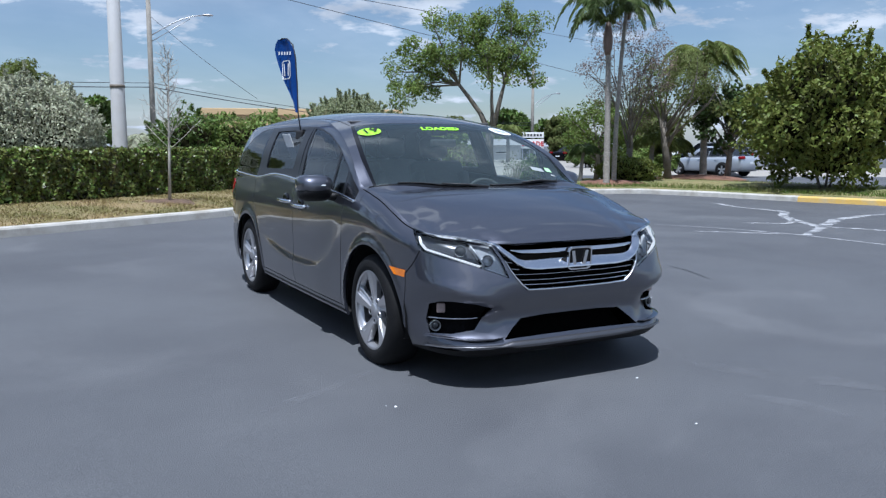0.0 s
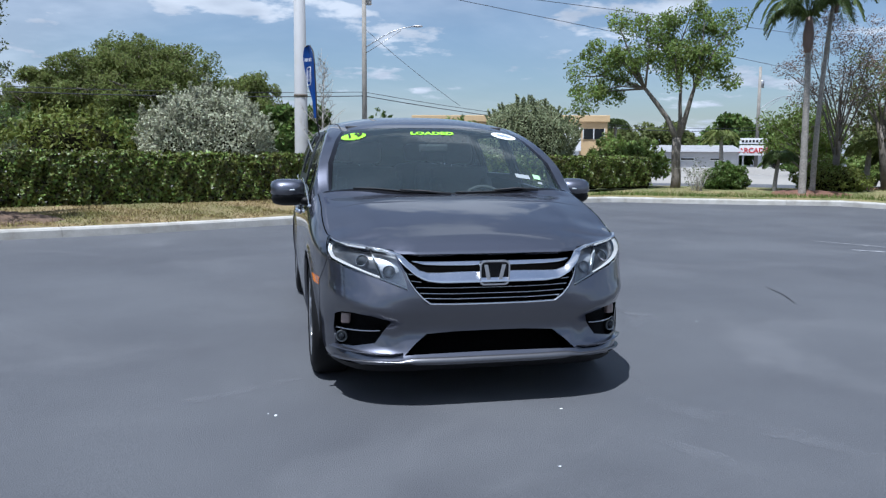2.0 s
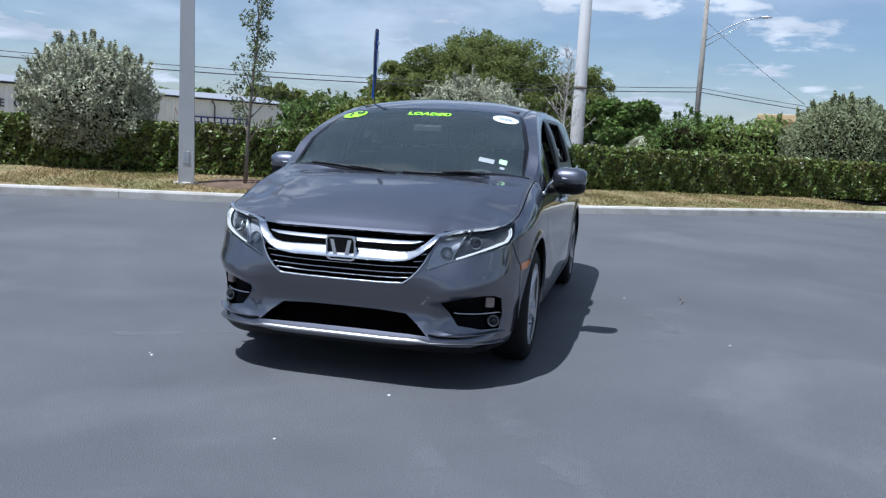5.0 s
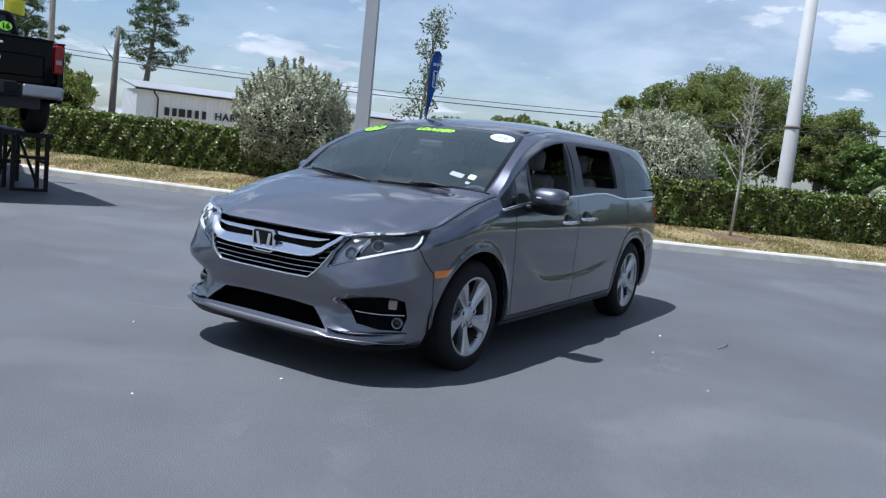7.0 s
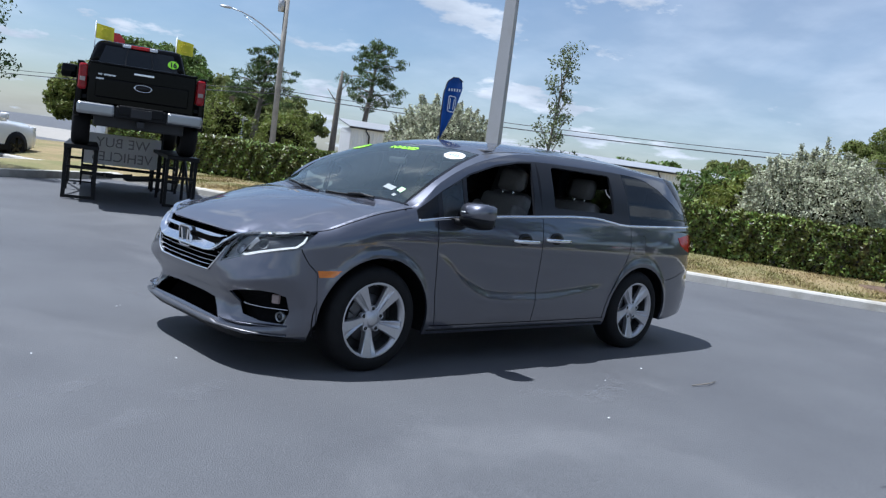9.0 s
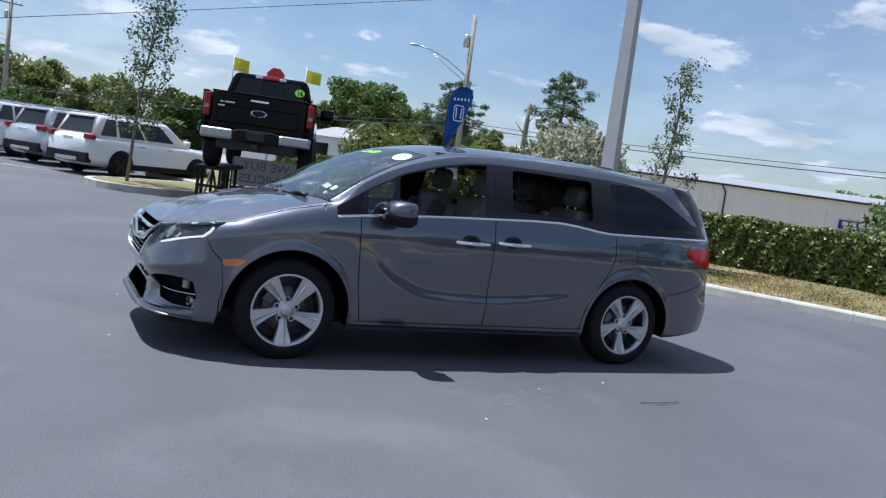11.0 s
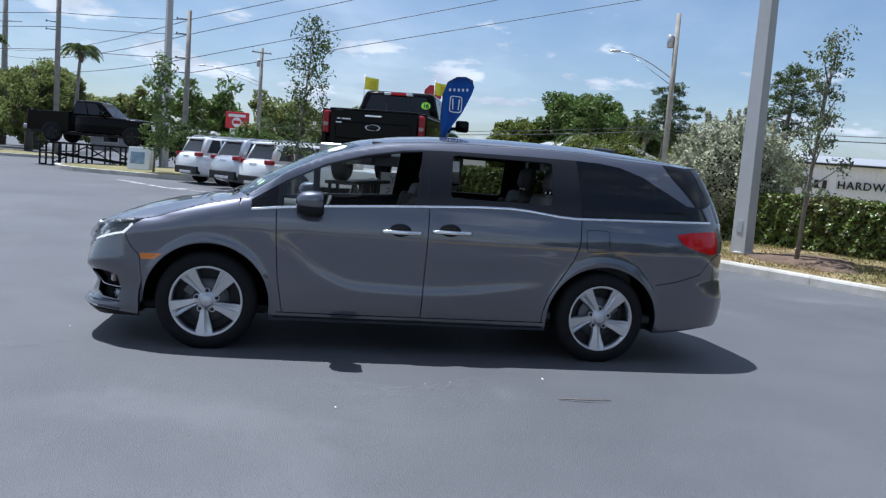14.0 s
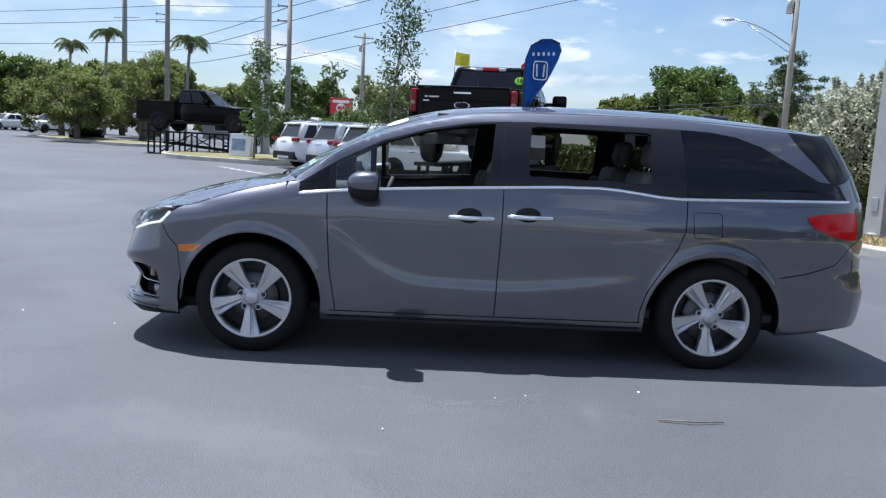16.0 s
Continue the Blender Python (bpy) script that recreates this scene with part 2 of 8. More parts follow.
M_TAN = mat("tan stucco", (0.62, 0.44, 0.24), 0.85, vary=0.07, scale=0.7)
M_GREYROOF = mat("grey shingle roof", (0.33, 0.33, 0.34), 0.85, vary=0.15, scale=2)
M_DARK = mat("dark trim", (0.02, 0.02, 0.022), 0.6, vary=0.2, scale=5)
M_DARKGLASS = mat("dark window glass", (0.012, 0.014, 0.017), 0.06, vary=0.1, scale=1, gloss=0.4)
M_SIGNRED = mat("red sign panel", (0.55, 0.03, 0.04), 0.4, vary=0.08, scale=2)
M_BLUE = mat("blue banner cloth", (0.010, 0.060, 0.26), 0.55, vary=0.12, scale=4, leaf=0.25)
M_PURPLE = mat("dark blue banner", (0.035, 0.03, 0.20), 0.6, vary=0.1, scale=3)
M_YELLOWCLOTH = mat("yellow cloth", (0.72, 0.66, 0.06), 0.7, vary=0.1, scale=6, leaf=0.3)
M_BLACKLETTER = mat("black letters", (0.015, 0.015, 0.017), 0.5, vary=0.1, scale=4)
def residue_material(name, color, low, high, most):
    """A broken film of dried residue over the asphalt."""
    m = mat(name, color, 0.85, vary=0.15, scale=4)
    t = m.node_tree
    co, n, r, a, x = (t.nodes.new(k) for k in ("ShaderNodeTexCoord", "ShaderNodeTexNoise", "ShaderNodeMapRange", "ShaderNodeBsdfTransparent", "ShaderNodeMixShader"))
    socket(n, "Scale", 3.2)
    socket(n, "Detail", 8)
    socket(n, "Roughness", 0.68)
    link(t, co, "Object", n, "Vector")
    r.inputs[1].default_value, r.inputs[2].default_value, r.inputs[4].default_value = low, high, most
    link(t, n, 0, r, 0)
    link(t, r, 0, x, 0)
    link(t, a, 0, x, 1)
    link(t, t.nodes["Principled BSDF"], 0, x, 2)
    link(t, x, 0, t.nodes["Material Output"], 0)
    return m


M_RESIDUE = residue_material("dried pale residue", (0.50, 0.51, 0.53), 0.36, 0.60, 0.80)
M_TRAIL = residue_material("faint dried water trail", (0.24, 0.25, 0.27), 0.44, 0.78, 0.34)
M_LINE = residue_material("worn white marking paint", (0.62, 0.62, 0.60), 0.34, 0.48, 0.95)

# ---- tools ----


def mesh_np(name, verts, faces, material=None, smooth=False):
    """A mesh from arrays; faces all have one size, or are a list."""
    me = bpy.data.meshes.new(name)
    verts = np.asarray(verts, float)
    if isinstance(faces, np.ndarray):
        n, k = faces.shape
        me.vertices.add(len(verts))
        me.vertices.foreach_set("co", verts.ravel())
        me.loops.add(n * k)
        me.loops.foreach_set("vertex_index", faces.ravel().astype(np.int32))
        me.polygons.add(n)
        me.polygons.foreach_set("loop_start", np.arange(0, n * k, k, dtype=np.int32))
        me.update(calc_edges=True)
    else:
        me.from_pydata([tuple(v) for v in verts], [], [tuple(f) for f in faces])
    if material:
        me.materials.append(material)
    if smooth:
        me.polygons.foreach_set("use_smooth", np.ones(len(me.polygons), dtype=bool))
    me.update()
    return me


def put(name, me, parent=None, label="", m=None):
    """Links a mesh as one object; under a parent it becomes a part."""
    ob = new(name, me)
    if parent is not None:
        ob.parent = parent
    if m is not None:
        ob.matrix_local = m
    if label:
        tagged(ob, label)
    return ob


def part(name, bm, material, parent, label="", smooth=False, m=None):
    me = bpy.data.meshes.new(name)
    bm.to_mesh(me)
    bm.free()
    me.materials.append(material)
    if smooth:
        me.polygons.foreach_set("use_smooth", np.ones(len(me.polygons), dtype=bool))
    return put(name, me, parent, label, m)


def thing(name, label, category, m=None, group="", kind=""):
    ob = new(name)
    if m is not None:
        ob.matrix_world = m
    return tagged(ob, label, category, group, kind)


def box_bm(x0, x1, y0, y1, z0, z1, bevel=0.0, segs=2, bm=None):
    """A box, bevelled; adds to bm where one is given."""
    b = bmesh.new()
    bmesh.ops.create_cube(b, size=1)
    for v in b.verts:
        v.co = Vector((x0 + (v.co.x + 0.5) * (x1 - x0), y0 + (v.co.y + 0.5) * (y1 - y0), z0 + (v.co.z + 0.5) * (z1 - z0)))
    if bevel:
        bmesh.ops.bevel(b, geom=b.edges[:], offset=bevel, segments=segs, affect="EDGES", profile=0.5)
    if bm is None:
        return b
    tmp = bpy.data.meshes.new("tmp")
    b.to_mesh(tmp)
    b.free()
    bm.from_mesh(tmp)
    bpy.data.meshes.remove(tmp)
    return bm


def tube(points, radii, sides=8, caps=True):
    """Verts and faces of a tube along points."""
    pts = [Vector(p) for p in points]
    radii = radii if hasattr(radii, "__len__") else [radii] * len(pts)
    vs, fs = [], []
    ref = Vector((0.31, 0.17, 0.93)).normalized()
    for i, p in enumerate(pts):
        d = (pts[min(i + 1, len(pts) - 1)] - pts[max(i - 1, 0)]).normalized()
        r = ref if abs(d.dot(ref)) < 0.95 else Vector((1, 0, 0))
        a = d.cross(r).normalized()
        b = d.cross(a)
        for k in range(sides):
            w = 2 * math.pi * k / sides
            vs.append(p + (a * math.cos(w) + b * math.sin(w)) * radii[i])
    for i in range(len(pts) - 1):
        for k in range(sides):
            q = (k + 1) % sides
            fs.append((i * sides + k, i * sides + q, (i + 1) * sides + q, (i + 1) * sides + k))
    if caps:
        fs.append(tuple(range(sides - 1, -1, -1)))
        fs.append(tuple((len(pts) - 1) * sides + k for k in range(sides)))
    return vs, fs


def join(pieces):
    """Joins (verts, faces) lists into one."""
    vs, fs = [], []
    for v, f in pieces:
        n = len(vs)
        vs.extend(v)
        fs.extend(tuple(i + n for i in face) for face in f)
    return vs, fs


def tube_part(name, points, radii, material, parent, sides=8, label=""):
    v, f = tube(points, radii, sides)
    return put(name, mesh_np(name, v, f, material, True), parent, label)


def lathe(profile, sides=32, axis="z"):
    """Verts and faces of a turned shape: profile of (radius, height)."""
    vs, fs = [], []
    for r, h in profile:
        for k in range(sides):
            w = 2 * math.pi * k / sides
            c, s = r * math.cos(w), r * math.sin(w)
            vs.append((c, s, h) if axis == "z" else (h, c, s))
    for i in range(len(profile) - 1):
        for k in range(sides):
            q = (k + 1) % sides
            fs.append((i * sides + k, i * sides + q, (i + 1) * sides + q, (i + 1) * sides + k))
    return vs, fs


def prism(outline, z0, z1):
    """Verts and faces of an upright prism over a plan outline."""
    n = len(outline)
    vs = [(x, y, z0) for x, y in outline] + [(x, y, z1) for x, y in outline]
    fs = [tuple(range(n - 1, -1, -1)), tuple(range(n, 2 * n))]
    fs += [(i, (i + 1) % n, n + (i + 1) % n, n + i) for i in range(n)]
    return vs, fs


def lettering(words, size, material, parent, m, depth=0.01, spacing=1.0, name="lettering", shear=0.0, bold=0.0):
    cu = bpy.data.curves.new("words", "FONT")
    cu.body, cu.size, cu.extrude, cu.align_x, cu.align_y = words, size, depth, "CENTER", "CENTER"
    cu.space_character, cu.shear, cu.offset = spacing, shear, bold
    tmp = bpy.data.objects.new("words", cu)
    me = bpy.data.meshes.new_from_object(tmp)
    bpy.data.objects.remove(tmp)
    bpy.data.curves.remove(cu)
    me.materials.clear()
    me.materials.append(material)
    return put(name, me, parent, "", m)


def height(x, y):
    """Level of the lot: even under the van, about one in a hundred up to the west and down to the east."""
    x = np.asarray(x, float)
    h = 0.0108 * np.clip(-x - 1.6, 0, 42) - 0.0095 * np.clip(x - 1.6, 0, 8.5) + 0.004 * np.clip(x - 14.0, 0, 20)
    return float(h) if h.ndim == 0 else h


def unit(v):
    v = np.asarray(v, float)
    return v / np.maximum(np.linalg.norm(v, axis=-1, keepdims=True), 1e-9)


def leaf_mesh(name, centres, outward, size, material, rng, ratio=0.5, droop=0.0, bias=0.6):
    """Many small folded leaves, one kite each."""
    n = len(centres)
    nrm = unit(outward * bias + rng.normal(size=(n, 3)))
    t = unit(np.cross(nrm, rng.normal(size=(n, 3))))
    t[:, 2] -= droop
    t = unit(t)
    s = unit(np.cross(nrm, t))
    L = size * rng.uniform(0.65, 1.3, size=(n, 1))
    v = np.stack([centres - t * L * 0.5, centres + s * L * ratio * 0.5, centres + t * L * 0.5 + nrm * L * 0.08, centres - s * L * ratio * 0.5], 1).reshape(-1, 3)
    f = np.arange(n * 4).reshape(n, 4)
    return mesh_np(name, v, f, material)


def spread(points, every):
    """Points along a polyline at an even step, with their directions."""
    p = np.asarray(points, float)
    d = np.linalg.norm(np.diff(p, axis=0), axis=1)
    s = np.concatenate([[0], np.cumsum(d)])
    n = max(2, int(round(s[-1] / every)) + 1)
    k = np.linspace(0, s[-1], n)
    q = np.stack([np.interp(k, s, p[:, i]) for i in range(p.shape[1])], 1)
    g = unit(np.gradient(q, axis=0))
    return q, g


def offset_line(points, d):
    """A plan polyline moved to its left by d."""
    p = np.asarray(points, float)
    g = unit(np.gradient(p, axis=0))
    return p + np.stack([-g[:, 1], g[:, 0]], 1) * d

# ---- ground ----
KERB_LINE = [(-23.4, -1.7), (-17.0, 0.97), (-11.47, 3.6), (-8.79, 4.74), (-5.56, 6.38), (-3.29, 7.49), (-1.33, 8.75), (0.37, 9.7), (2.42, 11.15), (4.72, 13.19), (6.46, 14.53), (7.7, 15.5)]
KERB_TURN = [(7.7, 15.5), (8.84, 15.84), (9.96, 15.33), (12.11, 14.34), (14.49, 13.49), (15.2, 11.4), (15.74, 8.54), (16.4, 6.4), (17.6, 2.5), (19.0, -3.0)]


def ground_sheet():
    xs = (-2500, -900, -300, -120, -60, -43.6, -30, -20, -10, -5, -1.6, 0, 1.6, 4, 7, 10.1, 14, 20, 34, 60, 120, 300, 900, 2500)
    ys = (-2500, -900, -300, -100, -40, -20, -10, 0, 10, 20, 40, 100, 300, 900, 2500)
    vs = [(x, y, height(x, y)) for x in xs for y in ys]
    n = len(ys)
    fs = [(i * n + k, (i + 1) * n + k, (i + 1) * n + k + 1, i * n + k + 1) for i in range(len(xs) - 1) for k in range(n - 1)]
    ob = put("ground", mesh_np("ground", vs, fs, M_ASPHALT))
    tagged(ob, "dark sealed asphalt lot with pale drag marks", "ground", kind="structure")


ground_sheet()


def strip(name, inner, outer, profile, material, label, kind="structure", category="verge"):
    """A sheet between two plan lines; profile: (share across, lift over the lot)."""
    a, b = np.asarray(inner), np.asarray(outer)
    vs, fs = [], []
    rng = np.random.default_rng(3)
    for i in range(len(a)):
        for u, h in profile:
            x, y = a[i] + (b[i] - a[i]) * u
            vs.append((x, y, height(x, y) + h + (rng.uniform(-0.02, 0.02) if 0.01 < u < 0.5 else 0)))
    k = len(profile)
    for i in range(len(a) - 1):
        for j in range(k - 1):
            fs.append((i * k + j, (i + 1) * k + j, (i + 1) * k + j + 1, i * k + j + 1))
    ob = put(name, mesh_np(name, vs, fs, material, True))
    return tagged(ob, label, category, kind=kind)


def kerb(line, name, label, material, first=0):
    """Concrete kerb of separate cast lengths with open joints."""
    root = tagged(new(name), label, "kerb", kind="structure")
    q, _ = spread(line, 0.5)
    left = offset_line(q, 0.17)
    prof = ((0, -0.02), (0.012, 0.115), (0.035, 0.145), (0.16, 0.155), (0.17, 0.1))
    step = 6
    for i in range(0, len(q) - 1, step):
        rows = list(range(i, min(i + step, len(q) - 1) + 1))
        vs, fs = [], []
        for n, r in enumerate(rows):
            p, l = np.array(q[r]), np.array(left[r])
            if n == 0:
                p, l = p + (q[r + 1] - q[r]) * 0.012, l + (left[r + 1] - left[r]) * 0.012
            for d, h in prof:
                c = p + (l - p) * d / 0.17
                vs.append((c[0], c[1], height(c[0], c[1]) + h))
        k = len(prof)
        for n in range(len(rows) - 1):
            for j in range(k - 1):
                fs.append((n * k + j, n * k + j + 1, (n + 1) * k + j + 1, (n + 1) * k + j))
        fs += [tuple(range(k - 1, -1, -1)), tuple((len(rows) - 1) * k + j for j in range(k))]
        put("kerb_stone", mesh_np("kerb_stone", vs, fs, material), root)
    return root


kerb(KERB_LINE, "kerb_lot", "pale cast concrete kerb edging the lot", M_CONCRETE)
kerb(KERB_TURN[:7], "kerb_corner", "pale concrete kerb round the planted corner", M_CONCRETE)
kerb(KERB_TURN[6:9], "kerb_painted", "kerb with worn orange-yellow paint", M_YELLOWED)
kerb(KERB_TURN[8:], "kerb_side", "pale concrete kerb along the drive side", M_CONCRETE)

edge_in, _ = spread(offset_line(spread(KERB_LINE, 0.5)[0], 0.168), 0.5)
edge_out = offset_line(edge_in, 70.0)
VERGE = ((0, 0.135), (0.008, 0.19), (0.016, 0.24), (0.035, 0.29), (0.06, 0.32), (0.1, 0.30), (0.2, 0.2), (0.5, 0.1), (1, 0.05))
strip("verge_hedge", edge_in, edge_out, VERGE, M_TURF, "strip of dry patchy grass under the hedge")
turn_in, _ = spread(offset_line(spread(KERB_TURN, 0.5)[0], 0.168), 0.5)
turn_out = turn_in + np.array([0.80, 0.60]) * 6.5
strip("verge_corner", turn_in, turn_out, ((0, 0.135), (0.1, 0.2), (0.3, 0.3), (0.6, 0.3), (0.9, 0.15), (1, -0.05)), M_LAWN, "green grass on the planted corner")


def slab(name, outline, lift, material, label, category, kind="structure", depth=0.2):
    vs, fs = prism(outline, 0, 0)
    n = len(outline)
    vs = [(x, y, height(x, y) + (lift if i >= n else lift - depth)) for i, (x, y, z) in enumerate(vs)]
    return tagged(put(name, mesh_np(name, vs, fs, material)), label, category, kind=kind)


def mulch_bed(x, y, r, seed, lift=None, material=None, label="brown mulch bed round a young tree"):
    """A shallow uneven heap of brown mulch and leaf litter on the verge."""
    rng = np.random.default_rng(seed)
    v, f = [], []
    for i in range(8):
        for k in range(28):
            a = 2 * math.pi * k / 28
            q = r * i / 7 * (1 + 0.12 * math.sin(3 * a + seed) + 0.08 * math.sin(5 * a))
            px, py = x + q * math.cos(a) * 1.25, y + q * math.sin(a)
            d = float(np.min(np.linalg.norm(edge_in - np.array([px, py]), axis=1)))
            z = height(px, py) + float(np.interp(d / 70.0, [p[0] for p in VERGE], [p[1] for p in VERGE]))
            if lift is not None:
                z = height(px, py) + lift - 0.1 * (i / 7) ** 2
            v.append((px, py, z + 0.05 * (1 - (i / 7) ** 2) + rng.uniform(-0.012, 0.012) + (-0.03 if i == 7 else 0.012)))
    for i in range(7):
        for k in range(28):
            j = (k + 1) % 28
            f.append((i * 28 + k, (i + 1) * 28 + k, (i + 1) * 28 + j, i * 28 + j))
    tagged(put("mulch_bed", mesh_np("mulch_bed", v, f, material or M_MULCH, True)), label, "mulch", kind="structure")


mulch_bed(-5.72, 7.75, 0.85, 2)
mulch_bed(-0.12, 11.1, 0.45, 4)
mulch_bed(20.6, 17.2, 1.7, 6, 0.30, M_REDMULCH, "reddish mulch bed beside the sedan")
mulch_bed(14.9, 15.4, 1.2, 5, 0.30, M_REDMULCH, "reddish mulch bed under the palms")
slab("lawn_corner", [(7.5, 15.9), (9.3, 16.1), (11.6, 15.5), (16.3, 16.6), (18.4, 20.8), (14.3, 24.0), (6.1, 19.8)], 0.14, M_LAWN, "patch of green lawn behind the kerb corner", "verge")
# street behind the hedge, from the hardware store to the arcade
def street(points, width, name, lift, material, label):
    q, _ = spread(points, 3)
    strip(name, offset_line(q, -width / 2), offset_line(q, width / 2), ((0, -0.1), (0.06, lift), (0.5, lift + 0.04), (0.94, lift), (1, -0.1)), material, label, category="road")


street([(-90, -10), (-51, 6), (-23, 18), (0, 32), (16.7, 41), (66, 55)], 9, "road_street", 0.30, M_ROAD, "pale concrete street beyond the hedge")
street([(14.5, 35.2), (22.8, 31.9), (31.7, 24.2), (48, 12)], 9, "road_drive", 0.22, M_ROAD, "pale concrete drive beside the arcade")


def rounded_island(centre, heading, length, width, name, label):
    """A raised kerbed bed with round ends and a grass top."""
    h = np.array([math.cos(heading), math.sin(heading)])
    s = np.array([-h[1], h[0]])

    def outline(r, l):
        pts = []
        for k in range(13):
            a = -math.pi / 2 + math.pi * k / 12
            pts.append(np.array(centre) + h * (l / 2 - r + r * math.cos(a)) + s * r * math.sin(a))
        for k in range(13):
            a = math.pi / 2 + math.pi * k / 12
            pts.append(np.array(centre) + h * (-l / 2 + r + r * math.cos(a)) + s * r * math.sin(a))
        return [tuple(p) for p in pts]

    root = tagged(new(name), label, "island", kind="structure")
    o = outline(width / 2, length)
    vs = [(x, y, height(x, y) - 0.05) for x, y in o] + [(x, y, height(x, y) + 0.15) for x, y in o]
    i2 = outline(width / 2 - 0.16, length - 0.32)
    vs += [(x, y, height(x, y) + 0.155) for x, y in i2]
    n = len(o)
    fs = []
    for a in range(2):
        fs += [(a * n + i, a * n + (i + 1) % n, (a + 1) * n + (i + 1) % n, (a + 1) * n + i) for i in range(n)]
    put("rim", mesh_np("rim", vs, fs, M_CONCRETE), root)
    v = [(x, y, height(x, y) + 0.15) for x, y in i2] + [(centre[0], centre[1], height(*centre) + 0.26)]
    put("turf", mesh_np("turf", v, [(i, (i + 1) % n, n) for i in range(n)], M_ISLAND, True), root)
    return root


rounded_island((-15.76, 1.99), math.atan2(0.83, -0.56), 9.3, 2.6, "island_tree", "kerbed island of green grass with a young tree")
rounded_island((-27.3, -6.6), math.atan2(0.92, 0.38), 8.3, 6.4, "island_rack", "kerbed grass island below the display rack")
rounded_island((-40.0, -18.2), math.atan2(0.7, 0.62), 12.0, 3.2, "island_far", "far kerbed island planted with trees")


def stain(points, width, material, label, name="stain", seed=1):
    """A thin uneven film that follows a line on the ground."""
    rng = np.random.default_rng(seed)
    q, _ = spread(points, 0.08)
    q = np.asarray(q) + rng.normal(0, width * 0.10, (len(q), 2))
    s = np.linspace(0, 1, len(q))
    w = width * (0.55 + 0.45 * np.sin(math.pi * s) + rng.uniform(-0.25, 0.25, len(q)))
    g = unit(np.gradient(q, axis=0))
    n = np.stack([-g[:, 1], g[:, 0]], 1) * (w / 2)[:, None]
    v = [(x, y, height(x, y) + 0.005) for a, b in zip(q - n, q + n) for x, y in (a, b)]
    f = [(2 * i, 2 * i + 2, 2 * i + 3, 2 * i + 1) for i in range(len(q) - 1)]
    tagged(put(name, mesh_np(name, v, f, material)), label, "stain")


for i, (line, w) in enumerate((([(7.68, 5.27), (8.15, 4.53), (8.53, 3.64), (8.68, 2.73), (8.67, 1.89), (8.63, 0.6)], 0.10), ([(7.45, 4.05), (7.99, 3.54), (8.67, 2.94)], 0.16), ([(13.4, 9.2), (12.83, 8.0), (12.72, 6.45), (11.6, 5.6), (11.15, 5.04), (10.33, 3.75), (10.58, 3.23), (10.89, 2.2)], 0.22), ([(8.68, 2.73), (10.19, 3.59), (11.94, 4.57), (13.29, 4.88), (14.8, 4.94)], 0.22), ([(9.6, 4.9), (10.3, 4.4), (11.2, 5.0)], 0.14))):
    stain(line, w, M_RESIDUE, "pale line of dried residue on the asphalt", "residue_line", 300 + i)
for i, (line, w) in enumerate((([(0.93, -2.13), (0.95, -2.59), (1.02, -2.8), (1.19, -3.02), (1.35, -3.19), (1.55, -3.6)], 0.20), ([(0.62, -3.07), (0.74, -3.3), (0.85, -3.7)], 0.14), ([(-1.86, -2.19), (-1.51, -1.99), (-1.04, -1.7)], 0.10), ([(1.62, -0.78), (1.76, -0.44), (1.99, -0.38), (1.93, -0.04), (1.74, 0.24)], 0.22), ([(1.52, 0.47), (1.79, 0.13), (1.92, -0.41)], 0.12))):
    stain(line, w, M_TRAIL, "faint dried water trail on the asphalt", "water_trail", 320 + i)
stain([(3.98, 0.99), (3.88, 0.56), (3.67, 0.04)], 0.012, M_DARK, "thin dark tar streak on the asphalt", "tar_streak", 330)
stain([(-21.28, -7.0), (-18.5, -5.0), (-17.81, -3.87), (-17.12, -2.61)], 0.15, M_LINE, "worn white marking line along the parking row", "marking_line", 331)
stain([(-17.96, -4.85), (-19.7, -4.12)], 0.10, M_LINE, "worn white marking line between parking bays", "marking_line", 332)


def blades(name, inner, outer, count, material, label, low, high, seed, top=0.07):
    """Loose grass blades scattered over a verge."""
    rng = np.random.default_rng(seed)
    a, b = np.asarray(inner), np.asarray(outer)
    k = rng.uniform(0, len(a) - 1.001, count)
    i = k.astype(int)
    f = (k - i)[:, None]
    u = rng.uniform(low, high, (count, 1))
    p = (a[i] * (1 - f) + a[i + 1] * f) * (1 - u) + (b[i] * (1 - f) + b[i + 1] * f) * u
    return p, height(p[:, 0], p[:, 1]), rng


def grass(name, p, z, rng, material, label, top=0.07):
    n = len(p)
    base = np.column_stack([p, z])
    a = rng.uniform(0, 2 * math.pi, n)
    w = np.stack([np.cos(a), np.sin(a), np.zeros(n)], 1) * 0.012
    tip = base + np.stack([rng.normal(0, 0.03, n), rng.normal(0, 0.03, n), rng.uniform(0.35, 1.2, n) * top], 1)
    v = np.stack([base - w, base + w, tip], 1).reshape(-1, 3)
    ob = put(name, mesh_np(name, v, np.arange(n * 3).reshape(n, 3), material))
    tagged(ob, label, "grass", kind="stuff")


near_verge = [i for i in range(len(edge_in)) if -14 < edge_in[i][0] < 9.8]
ei, eo = edge_in[near_verge], edge_out[near_verge]
p, z, rng = blades("grass", ei, eo, 60000, M_BLADE, "", 0.001, 0.05, 5)
dist = np.min(np.linalg.norm(p[:, None, :] - ei[None, ::3, :], axis=2), axis=1) if len(p) < 70000 else None
z = z + np.interp(dist / 70.0, [q[0] for q in VERGE], [q[1] for q in VERGE]) - 0.012
grass("dry_grass", p, z, rng, M_BLADE, "dry straw and green grass blades on the verge", 0.05)
